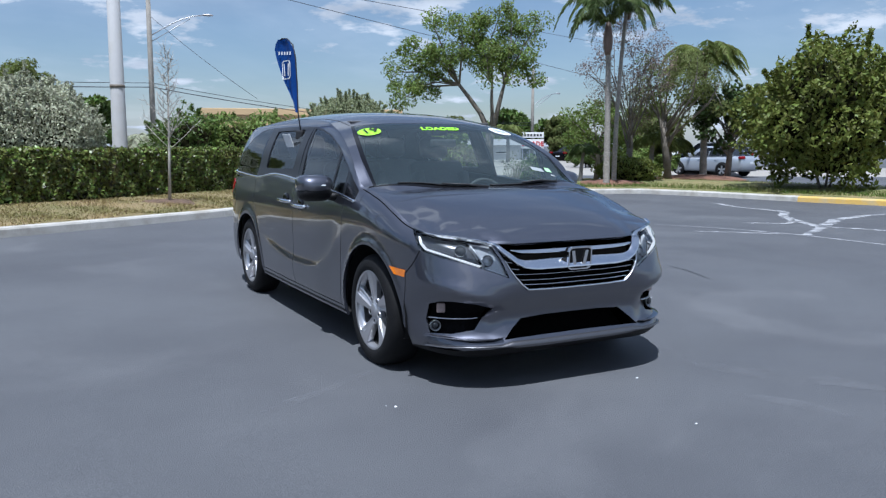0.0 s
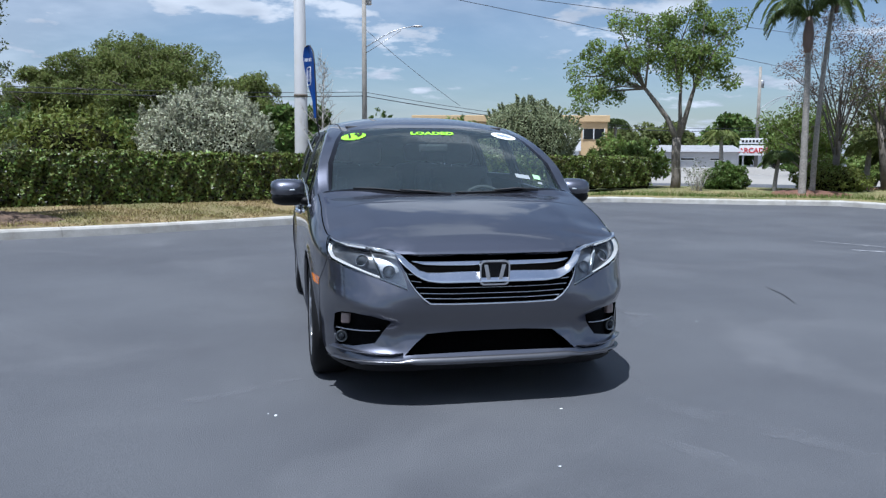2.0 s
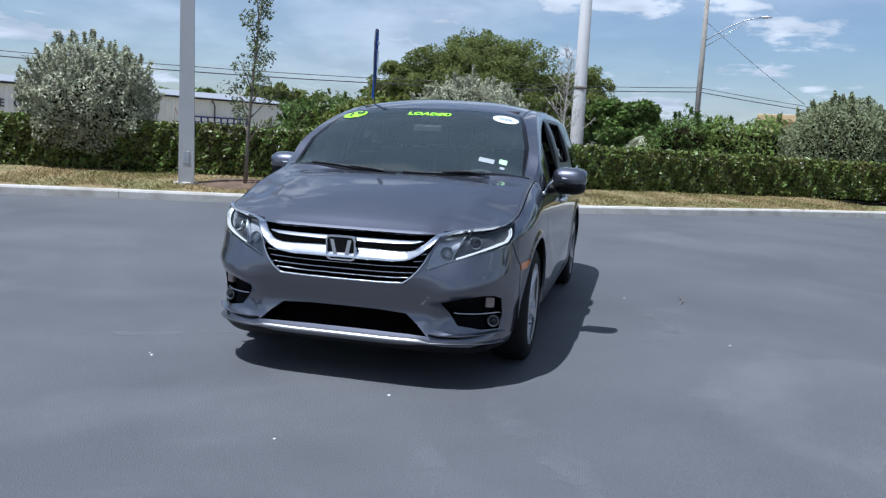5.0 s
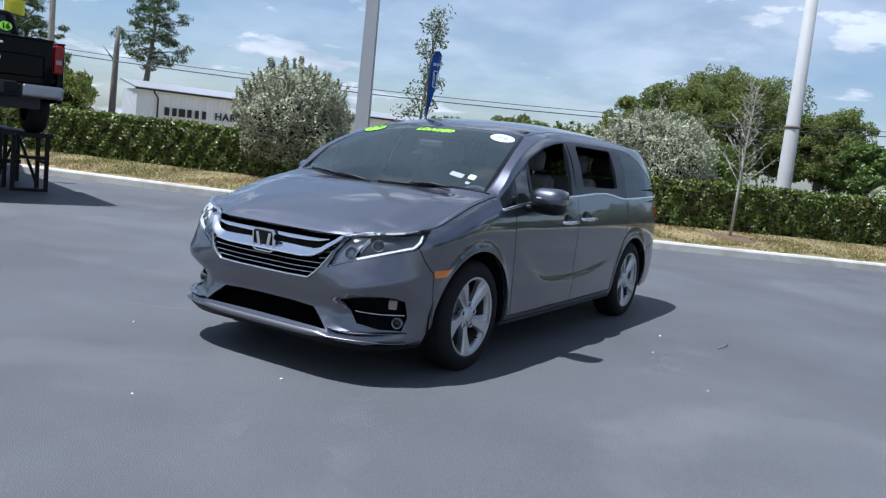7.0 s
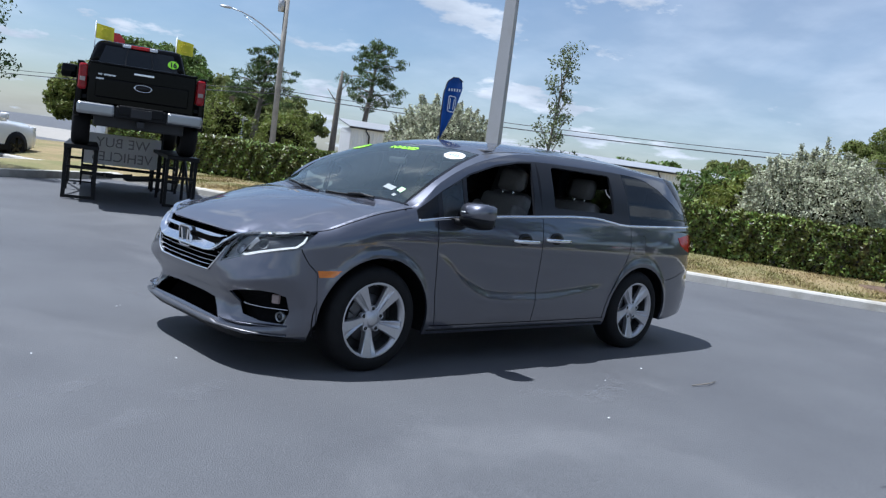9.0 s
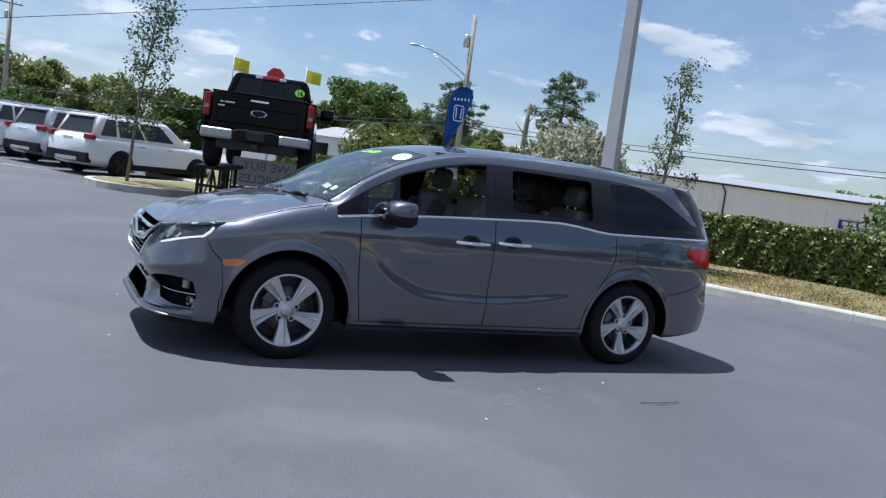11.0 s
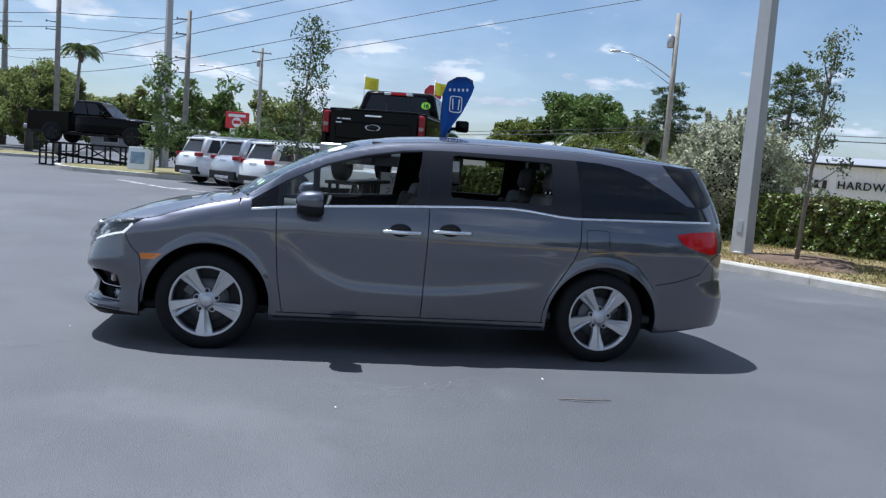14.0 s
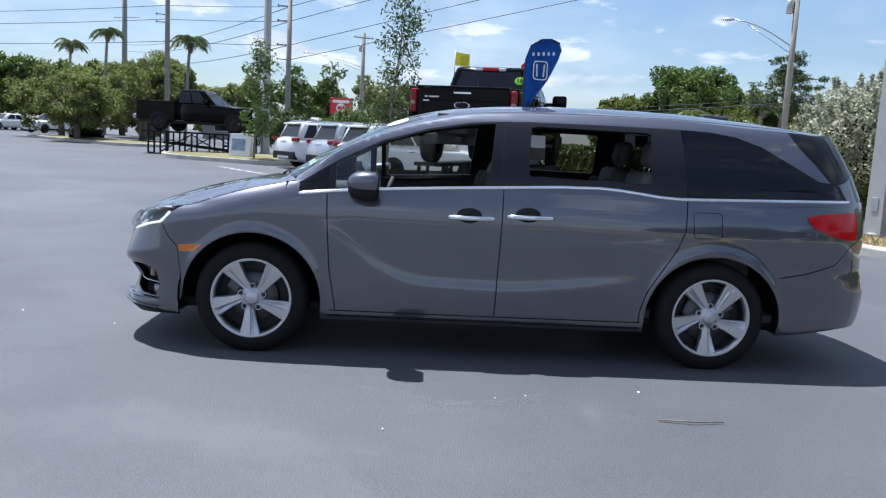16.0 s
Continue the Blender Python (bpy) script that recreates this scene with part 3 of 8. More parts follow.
p, z, rng = blades("grass", turn_in[0:40], turn_out[0:40], 26000, M_BLADE_GREEN, "", 0.01, 0.8, 6)
grass("lawn_grass", p, z + 0.2, rng, M_BLADE_GREEN, "green grass blades on the planted corner", 0.12)

# ---- hedge ----
HEDGE_FRONT = [(-18.46, 3.45), (-12.97, 6.09), (-8.37, 8.17), (-4.81, 9.94), (-1.2, 12.04), (2.92, 15.15), (7.1, 17.85), (12.05, 20.1)]
HEDGE_BASE, HEDGE_TOP = 0.26, 1.28


def hedge():
    rng = np.random.default_rng(11)
    q, g = spread(HEDGE_FRONT, 0.25)
    back = offset_line(q, 1.25)
    root = thing("clipped_hedge", "clipped dark green hedge with reddish new leaves", "hedge")
    vs, fs = [], []
    for i in range(len(q)):
        h = height(*q[i])
        for u, z in ((0.12, HEDGE_BASE), (0.1, HEDGE_TOP - 0.14), (0.9, HEDGE_TOP - 0.14), (0.88, HEDGE_BASE)):
            c = q[i] + (back[i] - q[i]) * u
            vs.append((c[0], c[1], z + h + rng.uniform(-0.05, 0.05)))
    for i in range(len(q) - 1):
        for j in range(4):
            k = (j + 1) % 4
            fs.append((i * 4 + j, i * 4 + k, (i + 1) * 4 + k, (i + 1) * 4 + j))
    fs += [(0, 3, 2, 1), tuple((len(q) - 1) * 4 + j for j in range(4))]
    # solid dark core painted for the shade behind the leaves
    put("shade_core", mesh_np("shade_core", vs, fs, M_DARKCORE), root)
    n = 150000
    k = rng.uniform(0, len(q) - 1.001, n)
    i = k.astype(int)
    f = (k - i)[:, None]
    front = q[i] * (1 - f) + q[i + 1] * f
    rear = back[i] * (1 - f) + back[i + 1] * f
    nrm2 = unit(front - rear)
    face = rng.uniform(size=n)
    wave = 0.10 * np.sin(k * 0.9) + 0.07 * np.sin(k * 2.3 + 1) + 0.05 * np.sin(k * 5.1)
    top = HEDGE_TOP + wave * 0.18 + height(front[:, 0], front[:, 1])
    low = HEDGE_BASE + 0.05 + height(front[:, 0], front[:, 1])
    z = low + (top - low) * rng.uniform(0, 1, n) ** 0.85
    lumps = 0.10 * np.sin(k * 1.7 + z * 6) + 0.06 * np.sin(k * 4.3 - z * 9)
    depth = np.where(face < 0.66, rng.exponential(0.06, n) - 0.03 + lumps * 0.35, rng.uniform(0, 1.2, n))
    z = np.where(face < 0.66, z, top + rng.normal(0, 0.028, n))
    cut = (face < 0.66) & (z > top - 0.12)
    depth = depth + np.where(cut, (z - top + 0.12) * 0.8, 0)
    pos = front - nrm2 * depth[:, None]
    c = np.column_stack([pos, z])
    out = np.column_stack([nrm2 * (face < 0.66)[:, None], np.where(face < 0.66, 0.35, 1.0)])
    put("foliage", leaf_mesh("foliage", c, out, 0.080, M_HEDGE, rng, 0.62, bias=0.9), root)


hedge()

# ---- bushes and trees ----


def shell_points(centre, radii, n, rng, rough=0.18, seed=0, low=-0.9, thick=0.28):
    """Points in the outer shell of a lumpy ellipsoid, and their outward directions."""
    d = unit(rng.normal(size=(n * 2, 3)))
    d = d[d[:, 2] > low][:n]
    bump = np.array([noise.noise(Vector(v) * 2.3 + Vector((seed, seed * 0.7, 3.1))) + 0.5 * noise.noise(Vector(v) * 5.1 + Vector((seed, 1, 2))) for v in d])
    r = (1 + rough * bump * 1.6) * (1 - rng.exponential(thick * 0.35, len(d)))
    return np.asarray(centre) + d * np.asarray(radii) * r[:, None], d


def bush(name, base, radius, top, n, size, material, label, seed, shoots=0, ratio=0.5, category="bush", core=True, low=-0.75, rough=0.2):
    rng = np.random.default_rng(seed)
    root = thing(name, label, category, pose(*base))
    mid = top * 0.5
    radii = (radius, radius * 0.95, top * 0.52)
    # dark body that stands in for the shade within the bush
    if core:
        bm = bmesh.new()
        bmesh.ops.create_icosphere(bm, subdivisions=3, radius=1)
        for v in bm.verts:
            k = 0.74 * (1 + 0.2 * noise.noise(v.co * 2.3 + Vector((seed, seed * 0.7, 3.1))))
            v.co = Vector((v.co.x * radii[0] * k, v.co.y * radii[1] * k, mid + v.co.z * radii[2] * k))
        part("shade_core", bm, M_DARKCORE, root)
    pts, out = shell_points((0, 0, mid), radii, n, rng, rough, seed, low)
    if shoots:
        e, d = shell_points((0, 0, mid), radii, shoots, rng, rough, seed, 0.0, 0.05)
        k = rng.integers(0, len(e), n // 4)
        s = rng.uniform(0, 1, (len(k), 1))
        dirs = unit(d[k] + np.array([0, 0, 1.2]))
        pts = np.vstack([pts, e[k] + dirs * s * 0.22 * top / 2.4 + rng.normal(0, 0.02, (len(k), 3))])
        out = np.vstack([out, dirs])
    pts[:, 2] = np.maximum(pts[:, 2], 0.05)
    put("foliage", leaf_mesh("foliage", pts, out, size, material, rng, ratio), root)
    v, f = join([tube([(0.1 * math.cos(a), 0.1 * math.sin(a), -0.1), (0.35 * radius * math.cos(a), 0.35 * radius * math.sin(a), mid)], [0.035, 0.02], 6) for a in (0.3, 1.7, 2.9, 4.1, 5.4)])
    put("stem_cluster", mesh_np("stem_cluster", v, f, M_BARK, True), root)
    return root


def sits(x, y, extra=0.28):
    return (x, y, height(x, y) + extra)


bush("silver_bush", sits(-2.66, 13.3), 1.55, 2.45, 34000, 0.070, M_SILVER, "round silver-leaved bush behind the hedge", 21, 120, rough=0.13)
bush("silver_bush", sits(7.45, 20.2), 1.76, 2.85, 30000, 0.078, M_SAGE, "round grey-green silver bush behind the hedge", 22, 60, rough=0.10)
bush("silver_bush", sits(-9.75, 8.4), 1.36, 2.5, 32000, 0.070, M_SILVER, "silver-leaved bush by the lamp pole", 23, 110, rough=0.12)
bush("round_shrub", sits(17.8, 9.3, 0.25), 2.05, 4.1, 15000, 0.17, M_LEAF_YELLOW, "large round glossy green shrub by the painted kerb", 24, 40, core=True, low=-0.85, rough=0.3)
bush("round_shrub", sits(13.4, 17.5, 0.12), 0.70, 1.0, 5000, 0.10, M_LEAF, "small clipped shrub near the arcade", 25)
bush("round_shrub", sits(16.2, 15.9, 0.15), 1.15, 0.95, 4500, 0.10, M_LEAF_YELLOW, "low green shrub under the palms", 26)
for i, (x, y, r, h, m) in enumerate(((-7.5, 21.5, 2.3, 2.2, M_LEAF_YELLOW), (-4.6, 22.5, 2.2, 2.2, M_LEAF), (-10.6, 24.5, 2.2, 2.3, M_LEAF), (-14.5, 37, 2.6, 2.8, M_LEAF_FAR), (5.47, 25.2, 1.9, 2.3, M_LEAF_SUN), (3.4, 26.3, 1.7, 2.3, M_LEAF), (12.3, 22.8, 1.5, 1.65, M_LEAF_SUN), (8.4, 28.5, 1.9, 1.8, M_LEAF), (-40.7, 15.5, 2.1, 2.8, M_LEAF_YELLOW), (-44.3, 19.2, 2.4, 3.3, M_LEAF_YELLOW), (-37.9, 20.8, 1.7, 2.6, M_LEAF_YELLOW), (-36.5, -3.9, 1.7, 1.9, M_LEAF), (-35.3, -6.9, 1.5, 1.8, M_LEAF_DARK), (25.6, 30.2, 0.9, 1.3, M_LEAF), (28.2, 28.8, 1.1, 1.5, M_LEAF_SUN), (22.4, 21.6, 1.0, 1.0, M_LEAF_SUN))):
    bush("wild_shrub", sits(x, y, 0.25), r, h, 5200, 0.20, m, "loose wild shrub beyond the hedge", 40 + i, 30, 0.35, rough=0.4)


def tree(name, base, trunk, limbs, material, label, seed, leaf_size, per_clump, clump_r, bark=None, ratio=0.45, droop=0.0, extra=0, flat=0.75, category="tree", stems=()):
    """trunk: points with radii, from the base up. limbs: (start share of trunk, end point, radius). Each limb forks into twigs that end in leaf clumps."""
    rng = np.random.default_rng(seed)
    bark = bark or M_BARK
    root = thing(name, label, category, pose(*base))
    tp = [Vector(p[:3]) for p in trunk]
    put("trunk", mesh_np("trunk", *tube(tp, [p[3] for p in trunk], 10), bark, True), root)
    pieces, clumps = [], []
    for stem in stems:
        pieces.append(tube([Vector(p[:3]) for p in stem], [p[3] for p in stem], 9))
    for share, end, rad in limbs:
        if isinstance(share, tuple):
            a = Vector(share)
        else:
            k = share * (len(tp) - 1)
            i = min(int(k), len(tp) - 2)
            a = tp[i].lerp(tp[i + 1], k - i)
        b = Vector(end)
        mid = a.lerp(b, 0.5) + Vector((rng.normal(0, 0.08), rng.normal(0, 0.08), 0.10)) * (b - a).length
        pieces.append(tube([a, a.lerp(mid, 0.5), mid, mid.lerp(b, 0.6), b], [rad, rad * 0.8, rad * 0.62, rad * 0.42, rad * 0.22], 7))
        clumps.append(b)
        for _ in range(3 + extra):
            s = mid.lerp(b, rng.uniform(0.1, 0.95))
            e = s + Vector(tuple(rng.normal(0, 1, 3))).normalized() * clump_r * rng.uniform(0.9, 1.7)
            pieces.append(tube([s, s.lerp(e, 0.5) + Vector((0, 0, 0.05)), e], [rad * 0.3, rad * 0.2, rad * 0.08], 5))
            clumps.append(e)
    put("branch_work", mesh_np("branch_work", *join(pieces), bark, True), root)
    pts, outs = [], []
    for c in clumps:
        r = clump_r * rng.uniform(0.6, 1.25)
        d = unit(rng.normal(size=(per_clump, 3)))
        q = np.asarray(c) + d * np.array([r, r, r * flat]) * rng.uniform(0.25, 1.0, (per_clump, 1)) ** 0.6
        pts.append(q)
        outs.append(d + np.array([0, 0, 0.5]))
    put("crown", leaf_mesh("crown", np.vstack(pts), np.vstack(outs), leaf_size, material, rng, ratio, droop), root)
    return root


def ring_limbs(rng, n, low, high, reach, rad, start=(0.35, 1.0), lean=(0, 0)):
    out = []
    for i in range(n):
        a = 2.4 * i + rng.uniform(-0.4, 0.4)
        u = (i + 0.5) / n
        z = low + (high - low) * u
        r = reach * math.sin(math.pi * (0.16 + 0.74 * u)) * rng.uniform(0.65, 1.1)
        out.append((start[0] + (start[1] - start[0]) * u, (r * math.cos(a) + lean[0] * u, r * math.sin(a) + lean[1] * u, z), rad * (1.1 - 0.6 * u)))
    return out


def sapling(x, y, h, seed, label, material=M_OLIVE, lean=(0.1, 0.0), leaf=0.07, per=42, n=18, spread_r=0.50, low=0.26, clump=0.20):
    """A slim young street tree with a narrow open crown."""
    rng = np.random.default_rng(seed)
    trunk = [(0, 0, -0.15, 0.042), (lean[0] * 0.2, lean[1] * 0.2, h * 0.3, 0.033), (lean[0] * 0.5, lean[1] * 0.5, h * 0.6, 0.022), (lean[0], lean[1], h * 0.97, 0.010)]
    limbs = []
    for i in range(n):
        u = low + (0.98 - low) * i / (n - 1)
        a = 2.4 * i + rng.uniform(-0.5, 0.5)
        r = spread_r * (1.15 - u) * rng.uniform(0.6, 1.25) / 0.8
        limbs.append((u * 0.96, (lean[0] * u + r * math.cos(a), lean[1] * u + r * math.sin(a), h * u + 0.22), 0.016))
    return tree("young_tree", sits(x, y, 0.28), trunk, limbs, material, label, seed, leaf, per, clump, flat=1.0)


sapling(-5.72, 7.53, 3.6, 61, "slim young tree with sparse small leaves by the lamp pole", lean=(0.25, 0.1), per=30, spread_r=0.42, clump=0.15)
sapling(-13.8, -1.18, 4.15, 62, "young tree with sparse leaves on the kerbed island", M_LEAF_DARK, (0.1, 0.35), 0.095, 40, 16, 0.75, 0.26, 0.26)
sapling(-24.8, -6.5, 3.75, 63, "young green tree beside the display rack", M_LEAF, (0, 0.2), 0.14, 42, 14, 0.62, 0.2, 0.30)


def bare_sapling():
    rng = np.random.default_rng(64)
    root = thing("bare_tree", "thin bare sapling with pale twigs on the verge", "tree", pose(*sits(-0.14, 10.97, 0.33)))
    put("trunk", mesh_np("trunk", *tube([(0, 0, -0.1), (0.03, 0, 0.9), (0.05, 0.02, 1.8), (0.1, 0.05, 2.95)], [0.034, 0.026, 0.018, 0.006], 8), M_PALETWIG, True), root)
    pieces = []
    for i in range(30):
        u = 0.33 + 0.64 * i / 29
        a = 2.4 * i
        s = Vector((0.05 * u, 0.03 * u, 2.95 * u))
        e = s + Vector((math.cos(a), math.sin(a), 0.95)) * rng.uniform(0.4, 0.8) * (1.2 - u)
        pieces.append(tube([s, s.lerp(e, 0.5) - Vector((0, 0, 0.02)), e], [0.009, 0.007, 0.003], 5))
        for _ in range(7):
            b = s.lerp(e, rng.uniform(0.3, 0.98))
            c = b + Vector(tuple(rng.normal(0, 1, 3))).normalized() * 0.17 + Vector((0, 0, 0.10))
            pieces.append(tube([b, c], [0.0045, 0.002], 4))
    put("branch_work", mesh_np("branch_work", *join(pieces), M_PALETWIG, True), root)


bare_sapling()

# tall forked tree at the lot's corner
rng0 = np.random.default_rng(70)
L2, R2, M2 = (-1.02, 0.50, 3.55), (0.46, -0.22, 3.55), (0.06, -0.03, 3.6)
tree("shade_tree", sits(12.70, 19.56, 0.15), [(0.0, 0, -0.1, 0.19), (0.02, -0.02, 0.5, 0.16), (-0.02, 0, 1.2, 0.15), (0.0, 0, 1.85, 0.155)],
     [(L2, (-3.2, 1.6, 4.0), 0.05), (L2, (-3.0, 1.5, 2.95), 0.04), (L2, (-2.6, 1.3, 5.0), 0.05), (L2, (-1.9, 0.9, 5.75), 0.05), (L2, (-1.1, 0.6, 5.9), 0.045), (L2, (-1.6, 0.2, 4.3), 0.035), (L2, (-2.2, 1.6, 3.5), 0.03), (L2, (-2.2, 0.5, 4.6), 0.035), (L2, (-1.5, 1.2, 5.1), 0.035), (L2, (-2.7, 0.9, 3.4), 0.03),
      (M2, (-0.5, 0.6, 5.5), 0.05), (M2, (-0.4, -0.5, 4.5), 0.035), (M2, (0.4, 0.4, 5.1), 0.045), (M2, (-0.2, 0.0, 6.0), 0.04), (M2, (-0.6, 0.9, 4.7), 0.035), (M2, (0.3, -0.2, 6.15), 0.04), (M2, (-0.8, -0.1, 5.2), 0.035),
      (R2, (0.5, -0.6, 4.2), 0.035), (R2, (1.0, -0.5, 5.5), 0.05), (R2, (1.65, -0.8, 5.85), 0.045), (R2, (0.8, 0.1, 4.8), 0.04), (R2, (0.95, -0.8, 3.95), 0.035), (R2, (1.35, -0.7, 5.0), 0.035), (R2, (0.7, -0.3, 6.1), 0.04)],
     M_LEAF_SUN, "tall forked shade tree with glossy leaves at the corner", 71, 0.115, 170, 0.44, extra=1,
     stems=([(0, 0, 1.75, 0.13), (-0.16, 0.08, 2.15, 0.105), (-0.30, 0.15, 2.5, 0.09), (-0.66, 0.33, 3.05, 0.08), (*L2, 0.06)],
            [(0.03, 0, 1.75, 0.12), (0.16, -0.08, 2.25, 0.10), (0.26, -0.13, 2.7, 0.085), (0.36, -0.18, 3.15, 0.075), (*R2, 0.055)],
            [(0.05, -0.03, 1.95, 0.085), (0.09, -0.02, 2.5, 0.07), (0.05, -0.03, 3.0, 0.06), (*M2, 0.045)]))

# seed-laden tree and its neighbours by the palms
tree("flowering_tree", sits(16.6, 16.45, 0.2), [(0, 0, -0.1, 0.13), (0.1, 0, 1.2, 0.11), (0.2, 0.1, 2.3, 0.09)], ring_limbs(np.random.default_rng(5), 15, 3.1, 5.7, 1.75, 0.04), M_BRONZE, "open tree hung with brown seed clusters", 72, 0.065, 120, 0.46, extra=1)
tree("flowering_tree", sits(19.06, 16.95, 0.2), [(0, 0, -0.1, 0.15), (-0.2, 0, 1.2, 0.13), (-0.3, 0.1, 2.2, 0.11)], ring_limbs(np.random.default_rng(6), 14, 3.0, 4.6, 1.7, 0.07), M_LEAF_FAR, "spreading tree with olive leaves behind the palms", 73, 0.11, 120, 0.48)
tree("spreading_tree", sits(17.4, 19.2, 0.2), [(0, 0, -0.1, 0.12), (0.1, 0, 0.8, 0.10), (0.1, 0.1, 1.3, 0.08)], ring_limbs(np.random.default_rng(8), 14, 1.0, 3.0, 1.5, 0.05), M_LEAF_SUN, "leafy green tree behind the seed-laden one", 74, 0.13, 110, 0.42)
tree("spreading_tree", sits(22.1, 16.9, 0.2), [(0, 0, -0.1, 0.13), (0.1, 0, 1.0, 0.11), (0.1, 0.1, 1.8, 0.09)], ring_limbs(np.random.default_rng(9), 13, 2.0, 3.5, 1.5, 0.06), M_LEAF_DARK, "broad-leaved tree beside the feathery palm", 75, 0.17, 90, 0.42, ratio=0.8)


def twiggy_shrub(x, y, h, seed, label):
    """A loose fan of thin pale stems with a few leaves."""
    rng = np.random.default_rng(seed)
    root = thing("twiggy_shrub", label, "bush", pose(*sits(x, y, 0.1)))
    pieces, tips = [], []
    for i in range(16):
        a, lean = rng.uniform(0, 2 * math.pi), rng.uniform(0.1, 0.55)
        d = Vector((math.cos(a) * lean, math.sin(a) * lean, 1.0)) * h * rng.uniform(0.7, 1.1)
        mid = d * 0.5 + Vector(tuple(rng.normal(0, 0.05, 3)))
        pieces.append(tube([Vector((0.05 * math.cos(a), 0.05 * math.sin(a), -0.05)), mid, d], [0.018, 0.012, 0.004], 5))
        for _ in range(3):
            e = mid.lerp(d, rng.uniform(0, 0.8))
            tip = e + Vector(tuple(rng.normal(0, 0.16, 3))) + Vector((0, 0, 0.12))
            pieces.append(tube([e, tip], [0.008, 0.003], 4))
            tips.append(tip)
    put("stem_cluster", mesh_np("stem_cluster", *join(pieces), M_PALETWIG, True), root)
    c = np.repeat(np.array([tuple(t) for t in tips]), 9, axis=0) + rng.normal(0, 0.07, (len(tips) * 9, 3))
    put("foliage", leaf_mesh("foliage", c, unit(rng.normal(size=c.shape)), 0.06, M_OLIVE, rng), root)


twiggy_shrub(11.9, 16.6, 0.95, 31, "thin bare-stemmed shrub beside the clipped one")

# broad crowns far behind the hedge
def far_tree(x, y, h, r, seed, label, material=M_LEAF_FAR, n=46, per=230, leaf=0.36, low=0.28, clump=0.21):
    rng = np.random.default_rng(seed)
    limbs = []
    for i in range(n):
        a, u = rng.uniform(0, 2 * math.pi), rng.uniform(0, 1)
        rr = r * math.sqrt(rng.uniform(0.1, 1)) * math.sin(math.pi * (0.22 + 0.62 * u))
        limbs.append((0.5 + 0.5 * u, (rr * math.cos(a), rr * math.sin(a), h * (low + (0.94 - low) * u)), 0.14))
    t = [(0, 0, -0.3, h * 0.05), (0.1, 0, h * 0.25, h * 0.04), (0, 0.1, h * 0.5, h * 0.028)]
    return tree("broad_tree", sits(x, y, 0.2), t, limbs, material, label, seed, leaf, per, r * clump, extra=0)


far_tree(-9.4, 47.5, 8.0, 5.6, 81, "broad olive-green oak crown beyond the street", M_LEAF_PALE, 150, 190, 0.19, clump=0.13)
far_tree(-3.4, 48.5, 6.0, 4.0, 82, "broad green tree beyond the street", M_LEAF_PALE, 90, 170, 0.19, clump=0.15)
far_tree(-14.0, 46.5, 6.0, 3.2, 83, "broad green tree beyond the street", M_LEAF_PALE, 80, 160, 0.19, clump=0.16)
far_tree(0.0, 45.0, 4.0, 2.4, 84, "lower green tree beyond the street", M_LEAF)
far_tree(-58.3, 21.3, 7.4, 4.3, 85, "dense green tree far behind the van", M_LEAF)
far_tree(-56.6, 26.9, 5.6, 3.8, 86, "dense green tree far behind the van", M_LEAF_FAR)
far_tree(-62.0, 17.0, 5.0, 3.2, 87, "lower green tree far behind the van", M_LEAF_YELLOW)
far_tree(-48.9, -18.5, 5.5, 2.6, 88, "spreading green tree on the far island", M_LEAF_PALE, 36, 85, 0.22)
far_tree(-44.4, -21.9, 4.2, 2.7, 89, "spreading green tree on the far island", M_LEAF_PALE, 36, 90, 0.24)
far_tree(-38.6, -18.6, 3.45, 2.0, 90, "low spreading tree on the far island", M_LEAF_PALE, 34, 85, 0.18)
far_tree(-58.5, -21.0, 5.8, 3.6, 91, "spreading green tree behind the far island", M_LEAF_FAR)
for i, (x, y, h, r) in enumerate(((-96, -13, 8.0, 6.5), (-101, -4, 7.6, 6.5), (-94, 3.5, 6.0, 6), (-74, 9, 4.4, 4), (-90, -22, 6.0, 5), (-72, -28, 6.2, 5.2), (-74, -38, 6.4, 5.6), (-64, 36, 4.9, 4.4), (-30, 60, 4.0, 4), (-18, 62, 4.4, 4), (24, 66, 3.4, 4), (31, 70, 3.2, 4), (40.5, 61.5, 4.6, 2.2), (50, 52, 4.0, 4), (37, 68, 3.2, 4), (43, 66, 3.4, 4), (47, 60, 3.2, 3.5), (55, 40, 5.5, 4), (-42, 66, 4, 4), (46, 30, 5.0, 4), (58, 22, 4.4, 4))):
    far_tree(x, y, h, r, 120 + i, "tree in the distance", M_LEAF_FAR if i % 3 else M_LEAF, 20, 120, 0.6)

# pines by the hardware store
def pine(x, y, h, seed, bare=0.45, lean=(0.6, 0.4), wide=1.5):
    rng = np.random.default_rng(seed)
    t = [(0, 0, -0.2, 0.24), (lean[0] * 0.3, lean[1] * 0.3, h * 0.35, 0.2), (lean[0] * 0.7, lean[1] * 0.7, h * 0.7, 0.13), (lean[0], lean[1], h, 0.05)]
    limbs = []
    for i in range(17):
        u = bare + (1 - bare) * i / 16
        a = 2.4 * i + rng.uniform(-0.5, 0.5)
        r = wide * (0.35 + 0.9 * math.sin(math.pi * min(1, 0.25 + 0.75 * (u - bare) / (1 - bare)))) * rng.uniform(0.45, 1.1)
        limbs.append((u * 0.98, (lean[0] * u + r * math.cos(a), lean[1] * u + r * math.sin(a), h * u + 0.3), 0.06))
    tree("pine_tree", sits(x, y, 0.2), t, limbs, M_LEAF_DARK, "tall open pine with tufted crown by the hardware store", seed, 0.34, 80, 0.50, ratio=0.16, flat=0.5)


